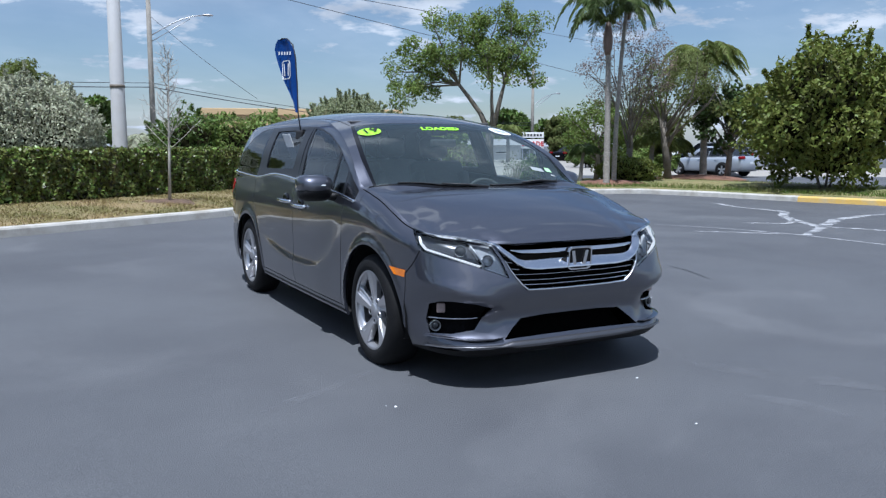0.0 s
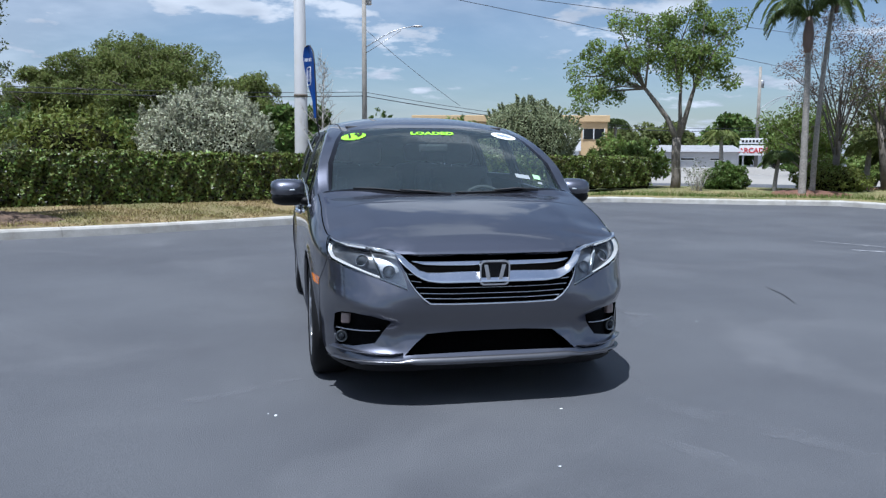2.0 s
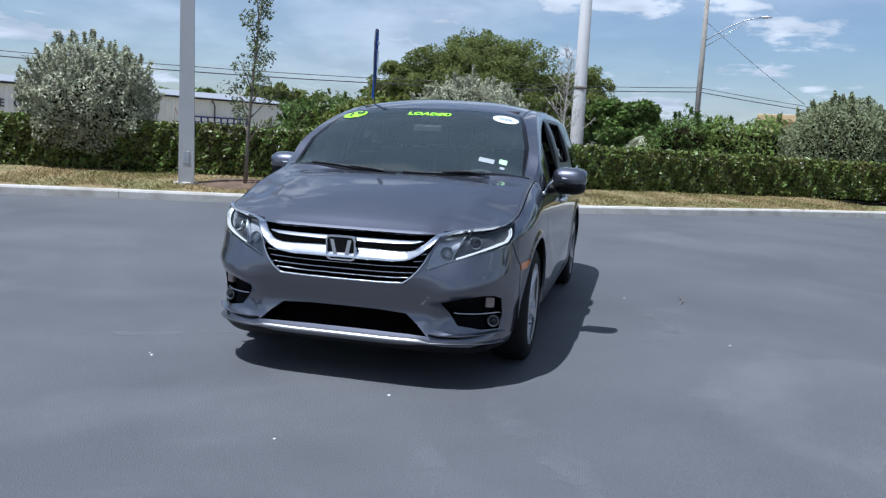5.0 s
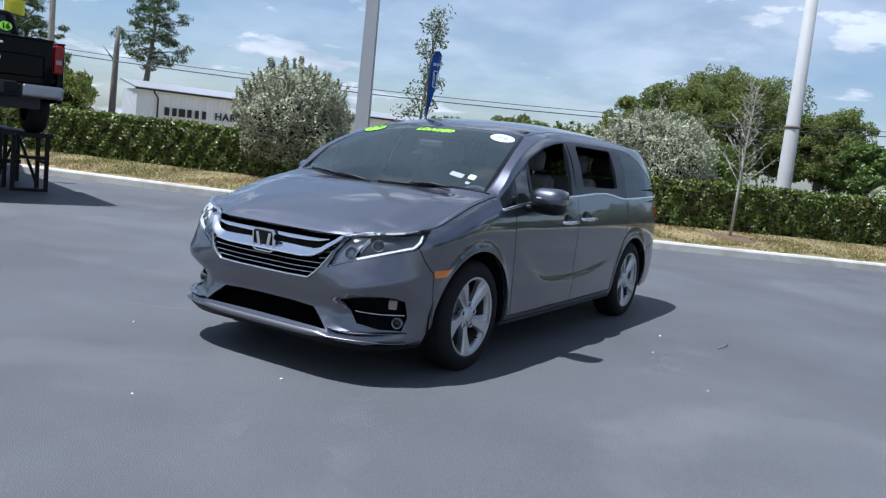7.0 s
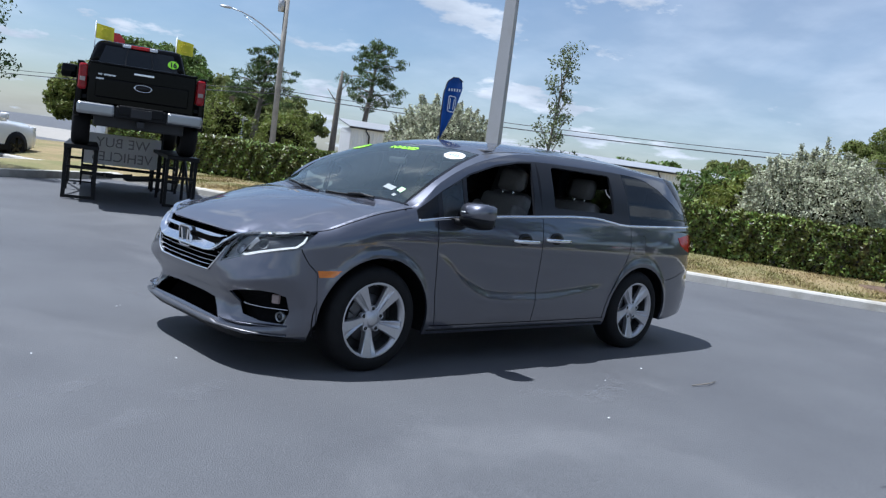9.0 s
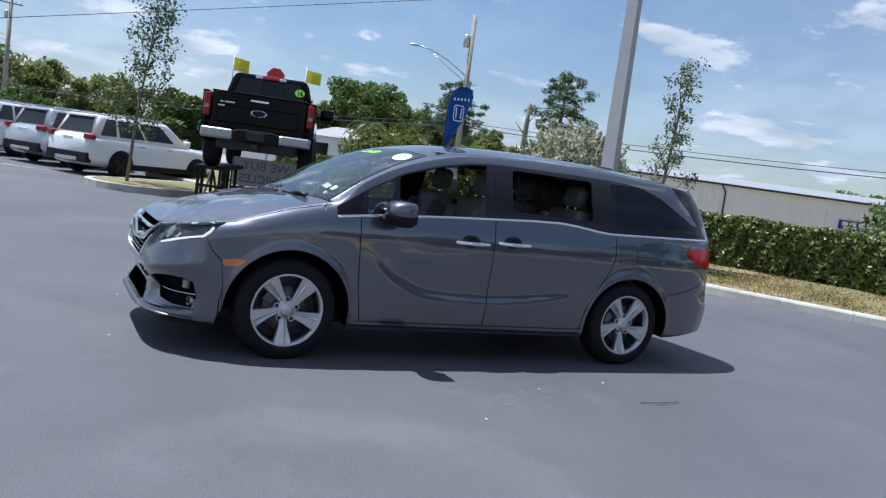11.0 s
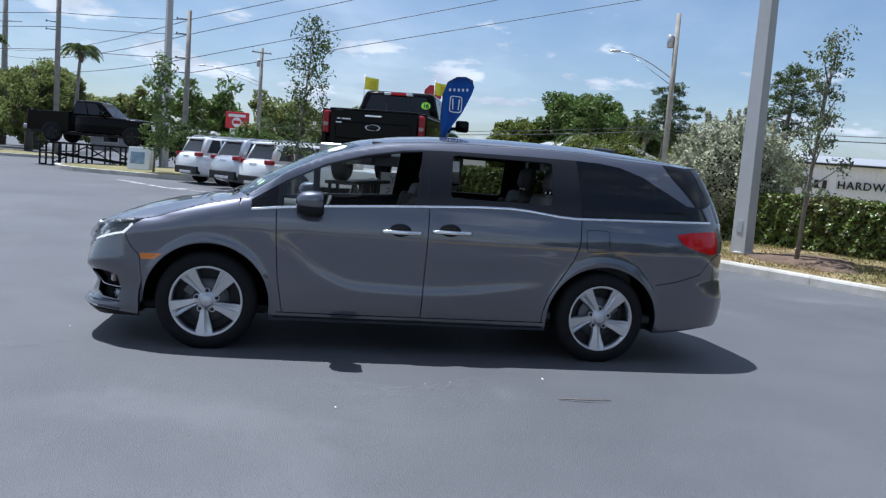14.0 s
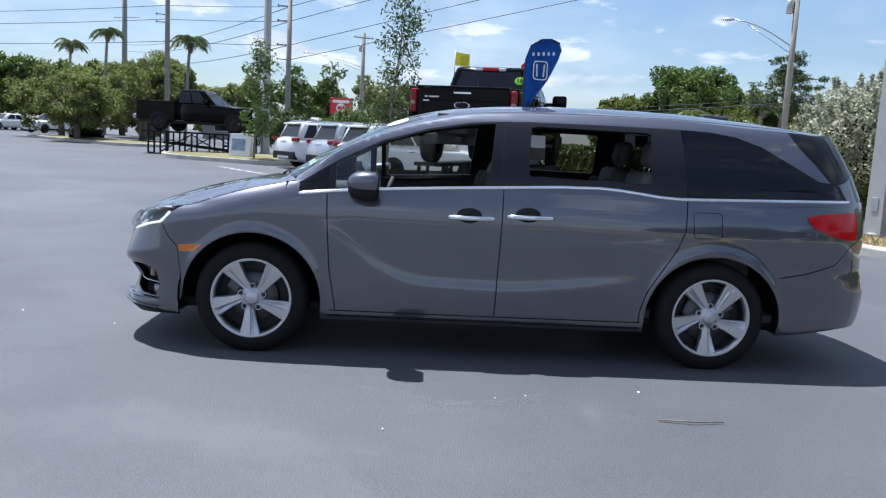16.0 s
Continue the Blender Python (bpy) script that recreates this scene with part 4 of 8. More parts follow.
pine(-42.6, 29.6, 8.4, 95, 0.50, (0.5, 0.5), 1.7)
pine(-45.0, 22.4, 6.4, 96, 0.5, (0.6, 0.4), 2.0)


def dead_trunk():
    root = thing("dead_trunk", "bare broken tree trunk", "tree", pose(*sits(-41.5, 26.6, 0.2)))
    put("trunk", mesh_np("trunk", *tube([(0, 0, -0.2), (0.1, 0, 2.8), (0.05, 0.1, 5.1), (0.15, 0.1, 6.4)], [0.24, 0.2, 0.17, 0.06], 8), M_BARK, True), root)
    put("branch_work", mesh_np("branch_work", *join([tube([(0.05, 0, 4.2), (-0.5, -0.5, 5.1)], [0.06, 0.02], 6), tube([(0.1, 0.1, 5.0), (0.2, 0.7, 5.8)], [0.05, 0.02], 6)]), M_BARK, True), root)


dead_trunk()


def palm(x, y, h, seed, fronds, length, label, lean=(0.3, 0.1), r=0.17, crown_skirt=True, leaflet=0.45, material=None, steep=(-0.2, 1.25)):
    """A palm: ringed trunk and arching fronds of hanging leaflets."""
    rng = np.random.default_rng(seed)
    material = material or M_PALM
    root = thing("palm_tree", label, "palm", pose(*sits(x, y, 0.2)))
    n = 26
    prof = []
    for i in range(n):
        u = i / (n - 1)
        ring = 1.0 + (0.05 if i % 2 else -0.03)
        prof.append(((lean[0] * u * u, lean[1] * u * u, h * u - 0.1), r * (1.25 - 0.45 * u) * ring))
    put("trunk", mesh_np("trunk", *tube([p[0] for p in prof], [p[1] for p in prof], 12), M_PALMBARK, True), root)
    top = Vector((lean[0], lean[1], h - 0.1))
    if crown_skirt:
        put("boot", mesh_np("boot", *tube([top - Vector((0, 0, 0.95)), top - Vector((0, 0, 0.72)), top - Vector((0, 0, 0.4)), top + Vector((0, 0, 0.1))], [r * 0.9, r * 1.6, r * 1.75, r * 0.8], 10), M_BRONZE, True), root)
    spines, v, f = [], [], []
    for i in range(fronds):
        a = 2.4 * i
        rise = rng.uniform(*steep)
        d = Vector((math.cos(a), math.sin(a), 0))
        L = length * rng.uniform(0.8, 1.1)
        pts = []
        for k in range(9):
            u = k / 8
            pts.append(top + d * L * u * (0.95 - 0.15 * u) + Vector((0, 0, L * (rise * u * 0.7 - (0.45 + 0.55 * max(rise, 0)) * u * u))))
        spines.append(tube(pts, [0.022 * (1.1 - k / 9) for k in range(9)], 5))
        side = Vector((-d.y, d.x, 0))
        for k in range(46):
            u = 0.12 + 0.88 * k / 45
            j = min(int(u * 8), 7)
            c = pts[j].lerp(pts[j + 1], u * 8 - j)
            w = leaflet * math.sin(math.pi * (0.12 + 0.83 * u)) * rng.uniform(0.8, 1.15)
            for s in (-1, 1):
                tip = c + side * s * w * 0.62 + d * w * 0.35 + Vector((0, 0, -w * rng.uniform(0.35, 0.75)))
                m = c.lerp(tip, 0.45) + Vector((0, 0, w * 0.08))
                e = d * 0.022
                b = len(v)
                v += [c - e, c + e, m + e, tip, m - e]
                f.append((b, b + 1, b + 2, b + 3, b + 4))
    put("frond_rib", mesh_np("frond_rib", *join(spines), material, True), root)
    put("frond_crown", mesh_np("frond_crown", v, f, material), root)
    return root


palm(14.35, 14.85, 5.25, 201, 16, 2.0, "tall grey-trunked palm at the planted corner", (-0.12, -0.05), 0.090, True, 0.5, None, (1.3, 2.8))
palm(14.9, 15.13, 6.5, 202, 14, 1.9, "leaning palm beside its twin", (0.5, 0.1), 0.068, True, 0.6, None, (0.2, 2.0))
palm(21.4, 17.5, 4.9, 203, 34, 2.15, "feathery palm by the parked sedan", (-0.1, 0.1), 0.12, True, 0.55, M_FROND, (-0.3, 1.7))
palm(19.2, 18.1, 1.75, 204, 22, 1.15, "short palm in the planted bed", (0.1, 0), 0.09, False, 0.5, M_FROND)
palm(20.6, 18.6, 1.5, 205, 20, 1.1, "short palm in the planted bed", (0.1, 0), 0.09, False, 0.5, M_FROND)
palm(14.4, 16.3, 1.35, 206, 18, 0.75, "short leaning palm in the planted bed", (0.22, 0.1), 0.06, False, 0.35)
palm(27.5, 41.5, 2.6, 215, 26, 1.5, "bushy palm across the drive", (0, 0.1), 0.12, False, 0.5, M_FROND)
palm(26.8, 56.7, 3.9, 214, 30, 1.4, "round-headed palm beyond the street", (0, 0.1), 0.15, False, 0.6)
palm(2.05, 28.9, 1.6, 207, 24, 1.7, "fan of silvery palm fronds beyond the hedge", (0, 0), 0.12, False, 0.6, M_SILVER)
palm(-52.4, -16.7, 7.0, 208, 26, 1.8, "tall palm behind the far island", (0, 0.3), 0.12)
palm(-63.0, -26.3, 8.5, 209, 26, 1.75, "tall palm in the distance", (0, 0.3), 0.13)
palm(-66.5, -30.7, 7.7, 210, 26, 1.75, "tall palm in the distance", (0, 0.3), 0.13)
palm(-46.0, 16.7, 3.5, 211, 20, 1.9, "bushy palm behind the hedge", (0, 0.3))
palm(-52.9, 24.5, 4.7, 212, 20, 2.0, "bushy palm behind the hedge", (0, 0.3))
palm(-11.0, 24.0, 1.8, 213, 18, 1.6, "low palm among the shrubs", (0, 0.1), 0.12, False)

# ---- poles and wires ----


def lot_lamp_pole(x, y, h, w, label, square=True):
    root = thing("lamp_pole", label, "lamp pole", pose(x, y, height(x, y)))
    s = 4 if square else 16
    r = [w * 0.5 * (1.414 if square else 1), w * 0.30 * (1.414 if square else 1)]
    v, f = [], []
    for k, (rr, z) in enumerate(((r[0], 0.0), (r[0] * 0.97, 0.3), (r[1], h))):
        for i in range(s):
            a = 2 * math.pi * (i + 0.5) / s + 0.5
            v.append((rr * math.cos(a), rr * math.sin(a), z))
    for k in range(2):
        for i in range(s):
            j = (i + 1) % s
            f.append((k * s + i, k * s + j, (k + 1) * s + j, (k + 1) * s + i))
    f.append(tuple(2 * s + i for i in range(s)))
    put("shaft", mesh_np("shaft", v, f, M_POLE, not square), root)
    if square:
        bm = box_bm(-0.055, 0.055, -0.012, 0.012, -0.11, 0.11, 0.004)
        part("access_plate", bm, M_GALV, root, "grey access plate", m=Matrix.Translation((0.0655, -0.120, 0.72)) @ pose(0, 0, 0, 0, 0, 28.6 + 0))
        part("base_collar", box_bm(-w * 0.58, w * 0.58, -w * 0.58, w * 0.58, 0.1, 0.26, 0.02), M_CONCRETE, root, m=pose(0, 0, 0, 0, 0, 28.6 + 45))
    else:
        v, f = tube([(0, 0, 2.95), (0, 0, 3.03)], [w * 0.47, w * 0.47], 16)
        put("band", mesh_np("band", v, f, M_BARK, True), root, "rusty steel band")
    return root


lot_lamp_pole(-6.66, 7.04, 9.0, 0.29, "square tapered concrete lamp pole on the verge")
lot_lamp_pole(-0.31, 17.5, 10.7, 0.42, "thick round pale pole with a rusty band", False)
lot_lamp_pole(-29.3, -6.9, 10.3, 0.31, "square concrete lamp pole on the rack island")


def utility_pole(x, y, h, label, arm=None, drum=True, lamp_z=None, cross=0, r=0.15):
    """A wooden pole; arm: direction of a curved street lamp bracket."""
    root = thing("utility_pole", label, "utility pole", pose(x, y, height(x, y)))
    put("shaft", mesh_np("shaft", *tube([(0, 0, -0.2), (0, 0, h * 0.5), (0, 0, h)], [r * 1.15, r, r * 0.8], 12), M_WOODPOLE, True), root)
    if drum:
        v, f = lathe([(0.0, -0.35), (0.17, -0.33), (0.18, 0.3), (0.12, 0.36), (0, 0.38)], 14)
        d = Vector((arm[0], arm[1], 0)).normalized() * 0.3 if arm else Vector((0.3, 0, 0))
        put("transformer", mesh_np("transformer", v, f, M_GALV, True), root, "grey transformer drum", Matrix.Translation((d.x, d.y, h - 1.5)))
    if arm:
        a = Vector((arm[0], arm[1], 0)).normalized()
        z = lamp_z or h - 2.2
        L = math.hypot(*arm)
        pts = [Vector((0, 0, z)) + a * (L * u) + Vector((0, 0, 1.35 * math.sin(u * 1.5))) for u in (0, 0.2, 0.4, 0.6, 0.8, 1.0)]
        tube_part("lamp_arm", pts, 0.035, M_GALV, root, 7)
        low = [Vector((0, 0, z - 0.35)), Vector((0, 0, z)) + a * L * 0.75 + Vector((0, 0, 1.1))]
        tube_part("lamp_brace", low, 0.022, M_GALV, root, 6)
        e = pts[-1]
        bm = bmesh.new()
        bmesh.ops.create_uvsphere(bm, u_segments=12, v_segments=8, radius=1)
        for v in bm.verts:
            v.co = Vector((v.co.x * 0.34, v.co.y * 0.15, v.co.z * (0.10 if v.co.z > 0 else 0.06)))
        part("lamp_head", bm, M_GALV, root, "street lamp head", True, Matrix.Translation(e + a * 0.25) @ pose(0, 0, 0, 0, 0, math.degrees(math.atan2(a.y, a.x))))
    for i in range(cross):
        bm = box_bm(-0.05, 0.05, -1.0, 1.0, -0.05, 0.05, 0.01)
        part("crossarm", bm, M_WOODPOLE, root, m=Matrix.Translation((0.12, 0, h - 0.5 - i * 0.8)) @ pose(0, 0, 0, 0, 0, 20))
        for s in (-0.85, -0.4, 0.4, 0.85):
            v, f = lathe([(0.03, 0), (0.045, 0.05), (0.03, 0.1), (0.045, 0.15), (0, 0.17)], 8)
            put("insulator", mesh_np("insulator", v, f, M_GALV, True), root, "", Matrix.Translation((0.12 - s * math.sin(radians(20)), s * math.cos(radians(20)), h - 0.45 - i * 0.8)))
    return root


utility_pole(4.6, 44.6, 12.2, "wooden utility pole with a curved street lamp", (3.0, -0.6), True, 7.75)
utility_pole(-35.2, 18.4, 10.2, "leaning wooden utility pole with a street lamp", (-0.95, -2.8), True, 6.7)
utility_pole(-40.4, -7.7, 8.5, "tall wooden utility pole with insulators", None, False, cross=0)
utility_pole(-44.4, -15.6, 12.4, "tall wooden utility pole with insulators", None, False, cross=0)
utility_pole(-76.0, -5.9, 11.2, "wooden utility pole with a street lamp", (-1.7, -5.6), True, 7.8, 1, 0.2)
utility_pole(41.5, 59.2, 9.0, "wooden utility pole near the arcade", (3.5, 1.0), True, 5.2, 0)
utility_pole(-107.0, -40.0, 23.8, "tall steel transmission pole", None, False, cross=0, r=0.35)
for x, y, z in ((-40.4, -7.7, (8.4, 7.6, 6.3, 5.5)), (-44.4, -15.6, (10.2, 9.5, 8.1, 7.65))):
    for k in z:
        ob = thing("insulator_bracket", "dark insulator bracket on a utility pole", "insulator", pose(x, y, k))
        put("rod", mesh_np("rod", *tube([(0, 0, 0), (0.1, -0.62, 0.02)], [0.035, 0.02], 6), M_DARK, True), ob)
        v, f = lathe([(0.0, -0.06), (0.05, -0.05), (0.03, 0), (0.05, 0.05), (0, 0.06)], 8)
        put("insulator", mesh_np("insulator", v, f, M_DARK, True), ob, "", pose(0.1, -0.62, 0.02))
for k in (20.5, 18.4, 15.7):
    ob = thing("steel_arm", "steel cross arm of the transmission pole", "power pole", pose(-107.0, -40.0, k))
    put("beam", mesh_np("beam", *tube([(-0.5, -1.5, 0), (0.5, 2.2, 0.1)], [0.09, 0.06], 6), M_GALV), ob)


def wire(a, b, sag, r=0.013, label="thin black overhead cable between poles"):
    pts = [Vector(a).lerp(Vector(b), k / 14) - Vector((0, 0, sag * 4 * (k / 14) * (1 - k / 14))) for k in range(15)]
    v, f = tube(pts, r, 5)
    tagged(put("overhead_wire", mesh_np("overhead_wire", v, f, M_CABLE, True)), label, "cable")


E1, D1 = (-35.2, 18.4), (4.6, 44.6)
for z0, z1, r in ((4.52, 5.05, 0.017), (4.28, 4.81, 0.025)):
    wire((*E1, z0), (*D1, z1), 0.65, r)
    wire((*D1, z1), (41.5, 59.2, z1 - 1.4), 0.8, r)
    wire((*E1, z0), (-76.0, -5.9, z0 - 0.2), 0.5, r)
for z0, z1 in ((5.5, 18.9), (6.3, 21.1), (7.6, 23.2), (8.4, 23.6)):
    wire((-40.4, -7.7, z0), (-8.6, 58.0, z1), 0.1, 0.018)
for z in (8.4, 7.6, 6.3):
    wire((-40.4, -7.7, z), (-44.4, -15.6, z + 0.25), 0.05, 0.018)
    wire((-44.4, -15.6, z + 0.25), (-68.0, -66.0, z + 1.4), 0.6, 0.018)
    wire((-40.4, -7.7, z), (-107.0, -40.0, z + 3.8), 0.8, 0.022)
for z0, z1 in ((11.8, 8.7), (11.95, 13.0)):
    wire((*D1, z0), (60.8, 69.9, z1), -0.05, 0.022)
wire((4.6, 44.6, 8.95), (9.9, 41.0, 4.1), 0.15, 0.014, "slack black service cable")

# ---- buildings ----


def hardware_store():
    """Long low white metal store; the sign's first word is a name and stays bars."""
    yaw = math.degrees(math.atan2(26.6, 10.8))
    m = pose(-35.7, 23.8, 0.25, 0, 0, yaw)
    root = thing("hardware_store", "long low white ribbed-metal hardware store", "building", m)
    L, D, H = 29.15, 3.0, 2.88
    part("wall", box_bm(0.15, L, 0.06, D, 0.2, H), M_WHITEWALL, root)
    v, f = [], []
    x = 0.0
    prof = []
    while x < 1.0:
        prof += [(x, 0.0), (x + 0.17, 0.0), (x + 0.19, -0.03), (x + 0.23, -0.03)]
        x += 0.25
    prof.append((1.0, 0.0))
    for px, py in prof:
        v += [(px, py + 0.05, 0.2), (px, py + 0.05, H)]
    for i in range(len(prof) - 1):
        f.append((2 * i, 2 * i + 2, 2 * i + 3, 2 * i + 1))
    sheet = mesh_np("wall_panel", v, f, M_WHITEWALL)
    for k in range(29):
        put("wall_panel", sheet, root, "", pose(k + 0.15, 0, 0))
    for k in range(3):
        put("wall_panel", sheet, root, "", pose(0.10, 3 - k, 0, 0, 0, -90))
    v = [(x, y, z) for x in (0.0, L + 0.3) for y, z in ((-0.16, H + 0.02), (D + 0.2, H + 0.52), (D + 0.2, H + 0.60), (-0.16, H + 0.10))]
    put("roof", mesh_np("roof", v, [(0, 1, 2, 3), (7, 6, 5, 4), (0, 3, 7, 4), (3, 2, 6, 7), (2, 1, 5, 6), (1, 0, 4, 5)], M_GALV), root, "shallow silver metal roof")
    part("fascia", box_bm(0.05, L + 0.25, -0.06, 0.05, H - 0.10, H + 0.02, 0.01), M_WHITE, root, "white eave fascia")
    part("gutter", box_bm(0.0, L + 0.3, -0.20, -0.07, H - 0.03, H + 0.07, 0.02), M_DARK, root, "dark gutter")
    for x in (1.30, 12.44, 22.5):
        tube_part("downpipe", [(x - 0.25, -0.14, H - 0.02), (x - 0.25, -0.12, H - 0.12), (x, -0.05, H - 0.40), (x, -0.05, 0.3)], 0.045, M_DARK, root, 8)
    z = 1.78
    for i, w in enumerate((0.27, 0.24, 0.36, 0.24, 0.22, 0.22)):
        part("sign_bar", box_bm(-w / 2, w / 2, -0.03, 0.03, -0.23, 0.23, 0.01), M_BLACKLETTER, root, "black letter-sized bar", m=pose(1.84 + i * 0.435, -0.03, z))
    lettering("HARDWARE", 0.60, M_BLACKLETTER, root, pose(6.48, -0.03, z, 90, 0, 0), 0.02, 1.14, bold=0.010)
    lettering("CO.", 0.60, M_BLACKLETTER, root, pose(9.37, -0.03, z, 90, 0, 0), 0.02, 1.14, bold=0.010)
    part("banner", box_bm(20.1, 25.4, -0.06, -0.02, 1.15, 1.72, 0.01), M_PURPLE, root, "dark blue banner with white lettering bars")
    for i in range(9):
        part("banner_bar", box_bm(-0.2, 0.2, -0.012, 0.012, -0.13, 0.13), M_WHITE, root, m=pose(20.5 + i * 0.56, -0.075, 1.5))
        part("banner_bar", box_bm(-0.18, 0.18, -0.012, 0.012, -0.06, 0.06), M_WHITE, root, m=pose(20.6 + i * 0.55, -0.075, 1.26))
    tube_part("flag_staff", [(19.2, -0.1, 1.3), (18.6, -0.9, 2.3)], 0.025, M_WHITE, root, 6)
    v = [(18.75, -0.75, 2.1), (18.6, -0.9, 2.3), (18.9, -0.85, 1.75), (19.05, -0.7, 1.6)]
    put("flag", mesh_np("flag", v, [(0, 1, 2, 3)], M_SIGNRED), root, "small furled flag")
    return root


hardware_store()


def tan_building():
    m = pose(9.3, 53.6, 0.05, 0, 0, -17) @ Matrix.Scale(1.065, 4)
    root = thing("office_block", "flat-roofed tan stucco building with a white sign band", "building", m)
    L, D, H = 13.4, 9.0, 3.32
    part("wall", box_bm(0, L, 0, D, -0.3, H), M_TAN, root)
    part("parapet", box_bm(-0.15, L + 0.15, -0.15, D + 0.15, H, H + 0.45, 0.03), M_TAN, root)
    part("white_wing", box_bm(6.8, 11.45, -0.9, 0.02, -0.3, 2.50, 0.03), M_WHITE, root, "white entrance wing")
    part("sign_band", box_bm(6.7, 11.55, -1.0, -0.88, 1.32, 2.20, 0.02), M_WHITE, root)
    lettering("BALLROOM", 0.60, M_GREYROOF, root, pose(9.1, -1.03, 1.76, 90, 0, 0), 0.01, 1.1)
    for x0, x1, z0, z1, yy in ((9.95, 11.5, 2.57, 2.95, -0.03), (11.75, 13.2, 2.15, 2.87, -0.03), (8.6, 9.5, 0.4, 1.2, -0.93), (9.9, 11.1, 0.4, 1.2, -0.93)):
        w = part("window", box_bm(x0, x1, yy - 0.02, yy + 0.05, z0, z1), M_DARKGLASS, root)
        n = max(2, int((x1 - x0) / 0.55))
        for i in range(n + 1):
            x = x0 + (x1 - x0) * i / n
            part("mullion", box_bm(x - 0.03, x + 0.03, yy - 0.05, yy, z0, z1), M_WHITE, w)
    return root


tan_building()


def small_house(x, y, yaw, L, D, H, label, wall=None, rise=0.9):
    root = thing("small_house", label, "house", pose(x, y, height(x, y), 0, 0, yaw))
    part("wall", box_bm(0, L, 0, D, -0.2, H), wall or M_WHITE, root)
    v = [(-0.4, -0.4, H), (L + 0.4, -0.4, H), (L + 0.4, D + 0.4, H), (-0.4, D + 0.4, H), (0.3, D / 2, H + rise), (L - 0.3, D / 2, H + rise)]
    put("roof", mesh_np("roof", v, [(0, 1, 5, 4), (1, 2, 5), (2, 3, 4, 5), (3, 0, 4), (0, 3, 2, 1)], M_GREYROOF), root, "grey shingle roof")
    for i in range(3):
        a = L * (0.12 + 0.3 * i)
        w = part("window", box_bm(a, a + L * 0.13, -0.05, 0.02, 0.9, H - 0.5), M_DARKGLASS, root)
        part("frame", box_bm(a - 0.06, a + L * 0.13 + 0.06, -0.03, 0.01, 0.84, H - 0.44), M_WHITE, w)
    return root


small_house(26.2, 50.6, -29, 7.0, 6, 1.5, "low white house with a pale roof near the arcade, wall shade put into its colour", M_PALEWALL, 0.5)
small_house(-52.4, 14.7, 40, 7.8, 6.6, 2.6, "pale blue-grey cottage behind the hedge")
small_house(-79.0, -22.3, 75, 11.5, 8, 1.9, "low grey building behind the lot", M_GREYROOF)


def arcade_sign():
    root = thing("arcade_sign", "white roadside sign with red arcade lettering", "sign", pose(37.2, 53.0, height(37, 53), 0, 0, -32) @ Matrix.Scale(1.08, 4))
    for x in (-0.7, 0.7):
        part("post", box_bm(x - 0.06, x + 0.06, -0.06, 0.06, 0, 1.3), M_GALV, root)
    part("lower_panel", box_bm(-1.0, 1.0, -0.12, 0.12, 1.1, 1.85, 0.02), M_WHITE, root)
    part("upper_panel", box_bm(-1.0, 1.0, -0.12, 0.12, 1.95, 2.4, 0.02), M_WHITE, root)
    lettering("ARCADE", 0.52, M_SIGNRED, root, pose(0, -0.14, 1.46, 90, 0, 0), 0.01, 1.0, bold=0.012)
    for i in range(7):
        part("letter_bar", box_bm(-0.08, 0.08, -0.01, 0.01, -0.09, 0.09), M_BLACKLETTER, root, m=pose(-0.75 + i * 0.25, -0.13, 2.17))


arcade_sign()


def red_sign():
    root = thing("pole_sign", "red and white sign on a short white post", "sign", pose(-88.5, -9.0, height(-88, -9), 0, 0, 84) @ Matrix.Scale(1.27, 4))
    part("post", box_bm(-0.6, 0.6, -0.2, 0.2, 0, 2.8, 0.02), M_WHITE, root)
    part("panel", box_bm(-1.0, 1.0, -0.25, 0.25, 2.75, 4.2, 0.03), M_SIGNRED, root, "red sign box")
    part("panel_bar", box_bm(-0.75, 0.75, -0.28, -0.24, 3.75, 4.0), M_WHITE, root)
    v, f = tube([(0, -0.24, 3.3), (0, -0.28, 3.3)], [0.42, 0.42], 20)
    put("panel_disc", mesh_np("panel_disc", v, f, M_WHITE), root)
    part("panel_mark", box_bm(-0.3, 0.3, -0.31, -0.27, 3.15, 3.45, 0.02), M_SIGNRED, root)


red_sign()

# ---- the van ----
from mathutils.geometry import delaunay_2d_cdt

M_PAINT = mat("dark grey metallic paint", (0.092, 0.096, 0.121), 0.43, 0.95, vary=0.02, scale=3, coat=1.0, bump_scale=900)
M_PAINT.node_tree.nodes["Principled BSDF"].inputs["Coat Roughness"].default_value = 0.03
M_PAINT.node_tree.nodes["Principled BSDF"].inputs["Coat IOR"].default_value = 1.85
M_CHROME = mat("chrome", (0.84, 0.85, 0.87), 0.12, 1.0, vary=0.02, scale=8)
M_SATIN = mat("satin silver trim", (0.55, 0.56, 0.58), 0.22, 1.0, vary=0.03, scale=8)
M_LIP = mat("satin silver lip", (0.17, 0.17, 0.18), 0.36, 0.9, vary=0.04, scale=8)
M_ALLOY = mat("silver painted alloy", (0.56, 0.56, 0.58), 0.32, 0.8, vary=0.04, scale=12)
M_HOUSING = mat("grey lamp housing", (0.085, 0.088, 0.095), 0.25, 0.3, vary=0.1, scale=14)
M_TYRE = mat("tyre rubber", (0.011, 0.011, 0.012), 0.7, vary=0.2, scale=14, bump=0.2, bump_scale=150, gloss=0.2)
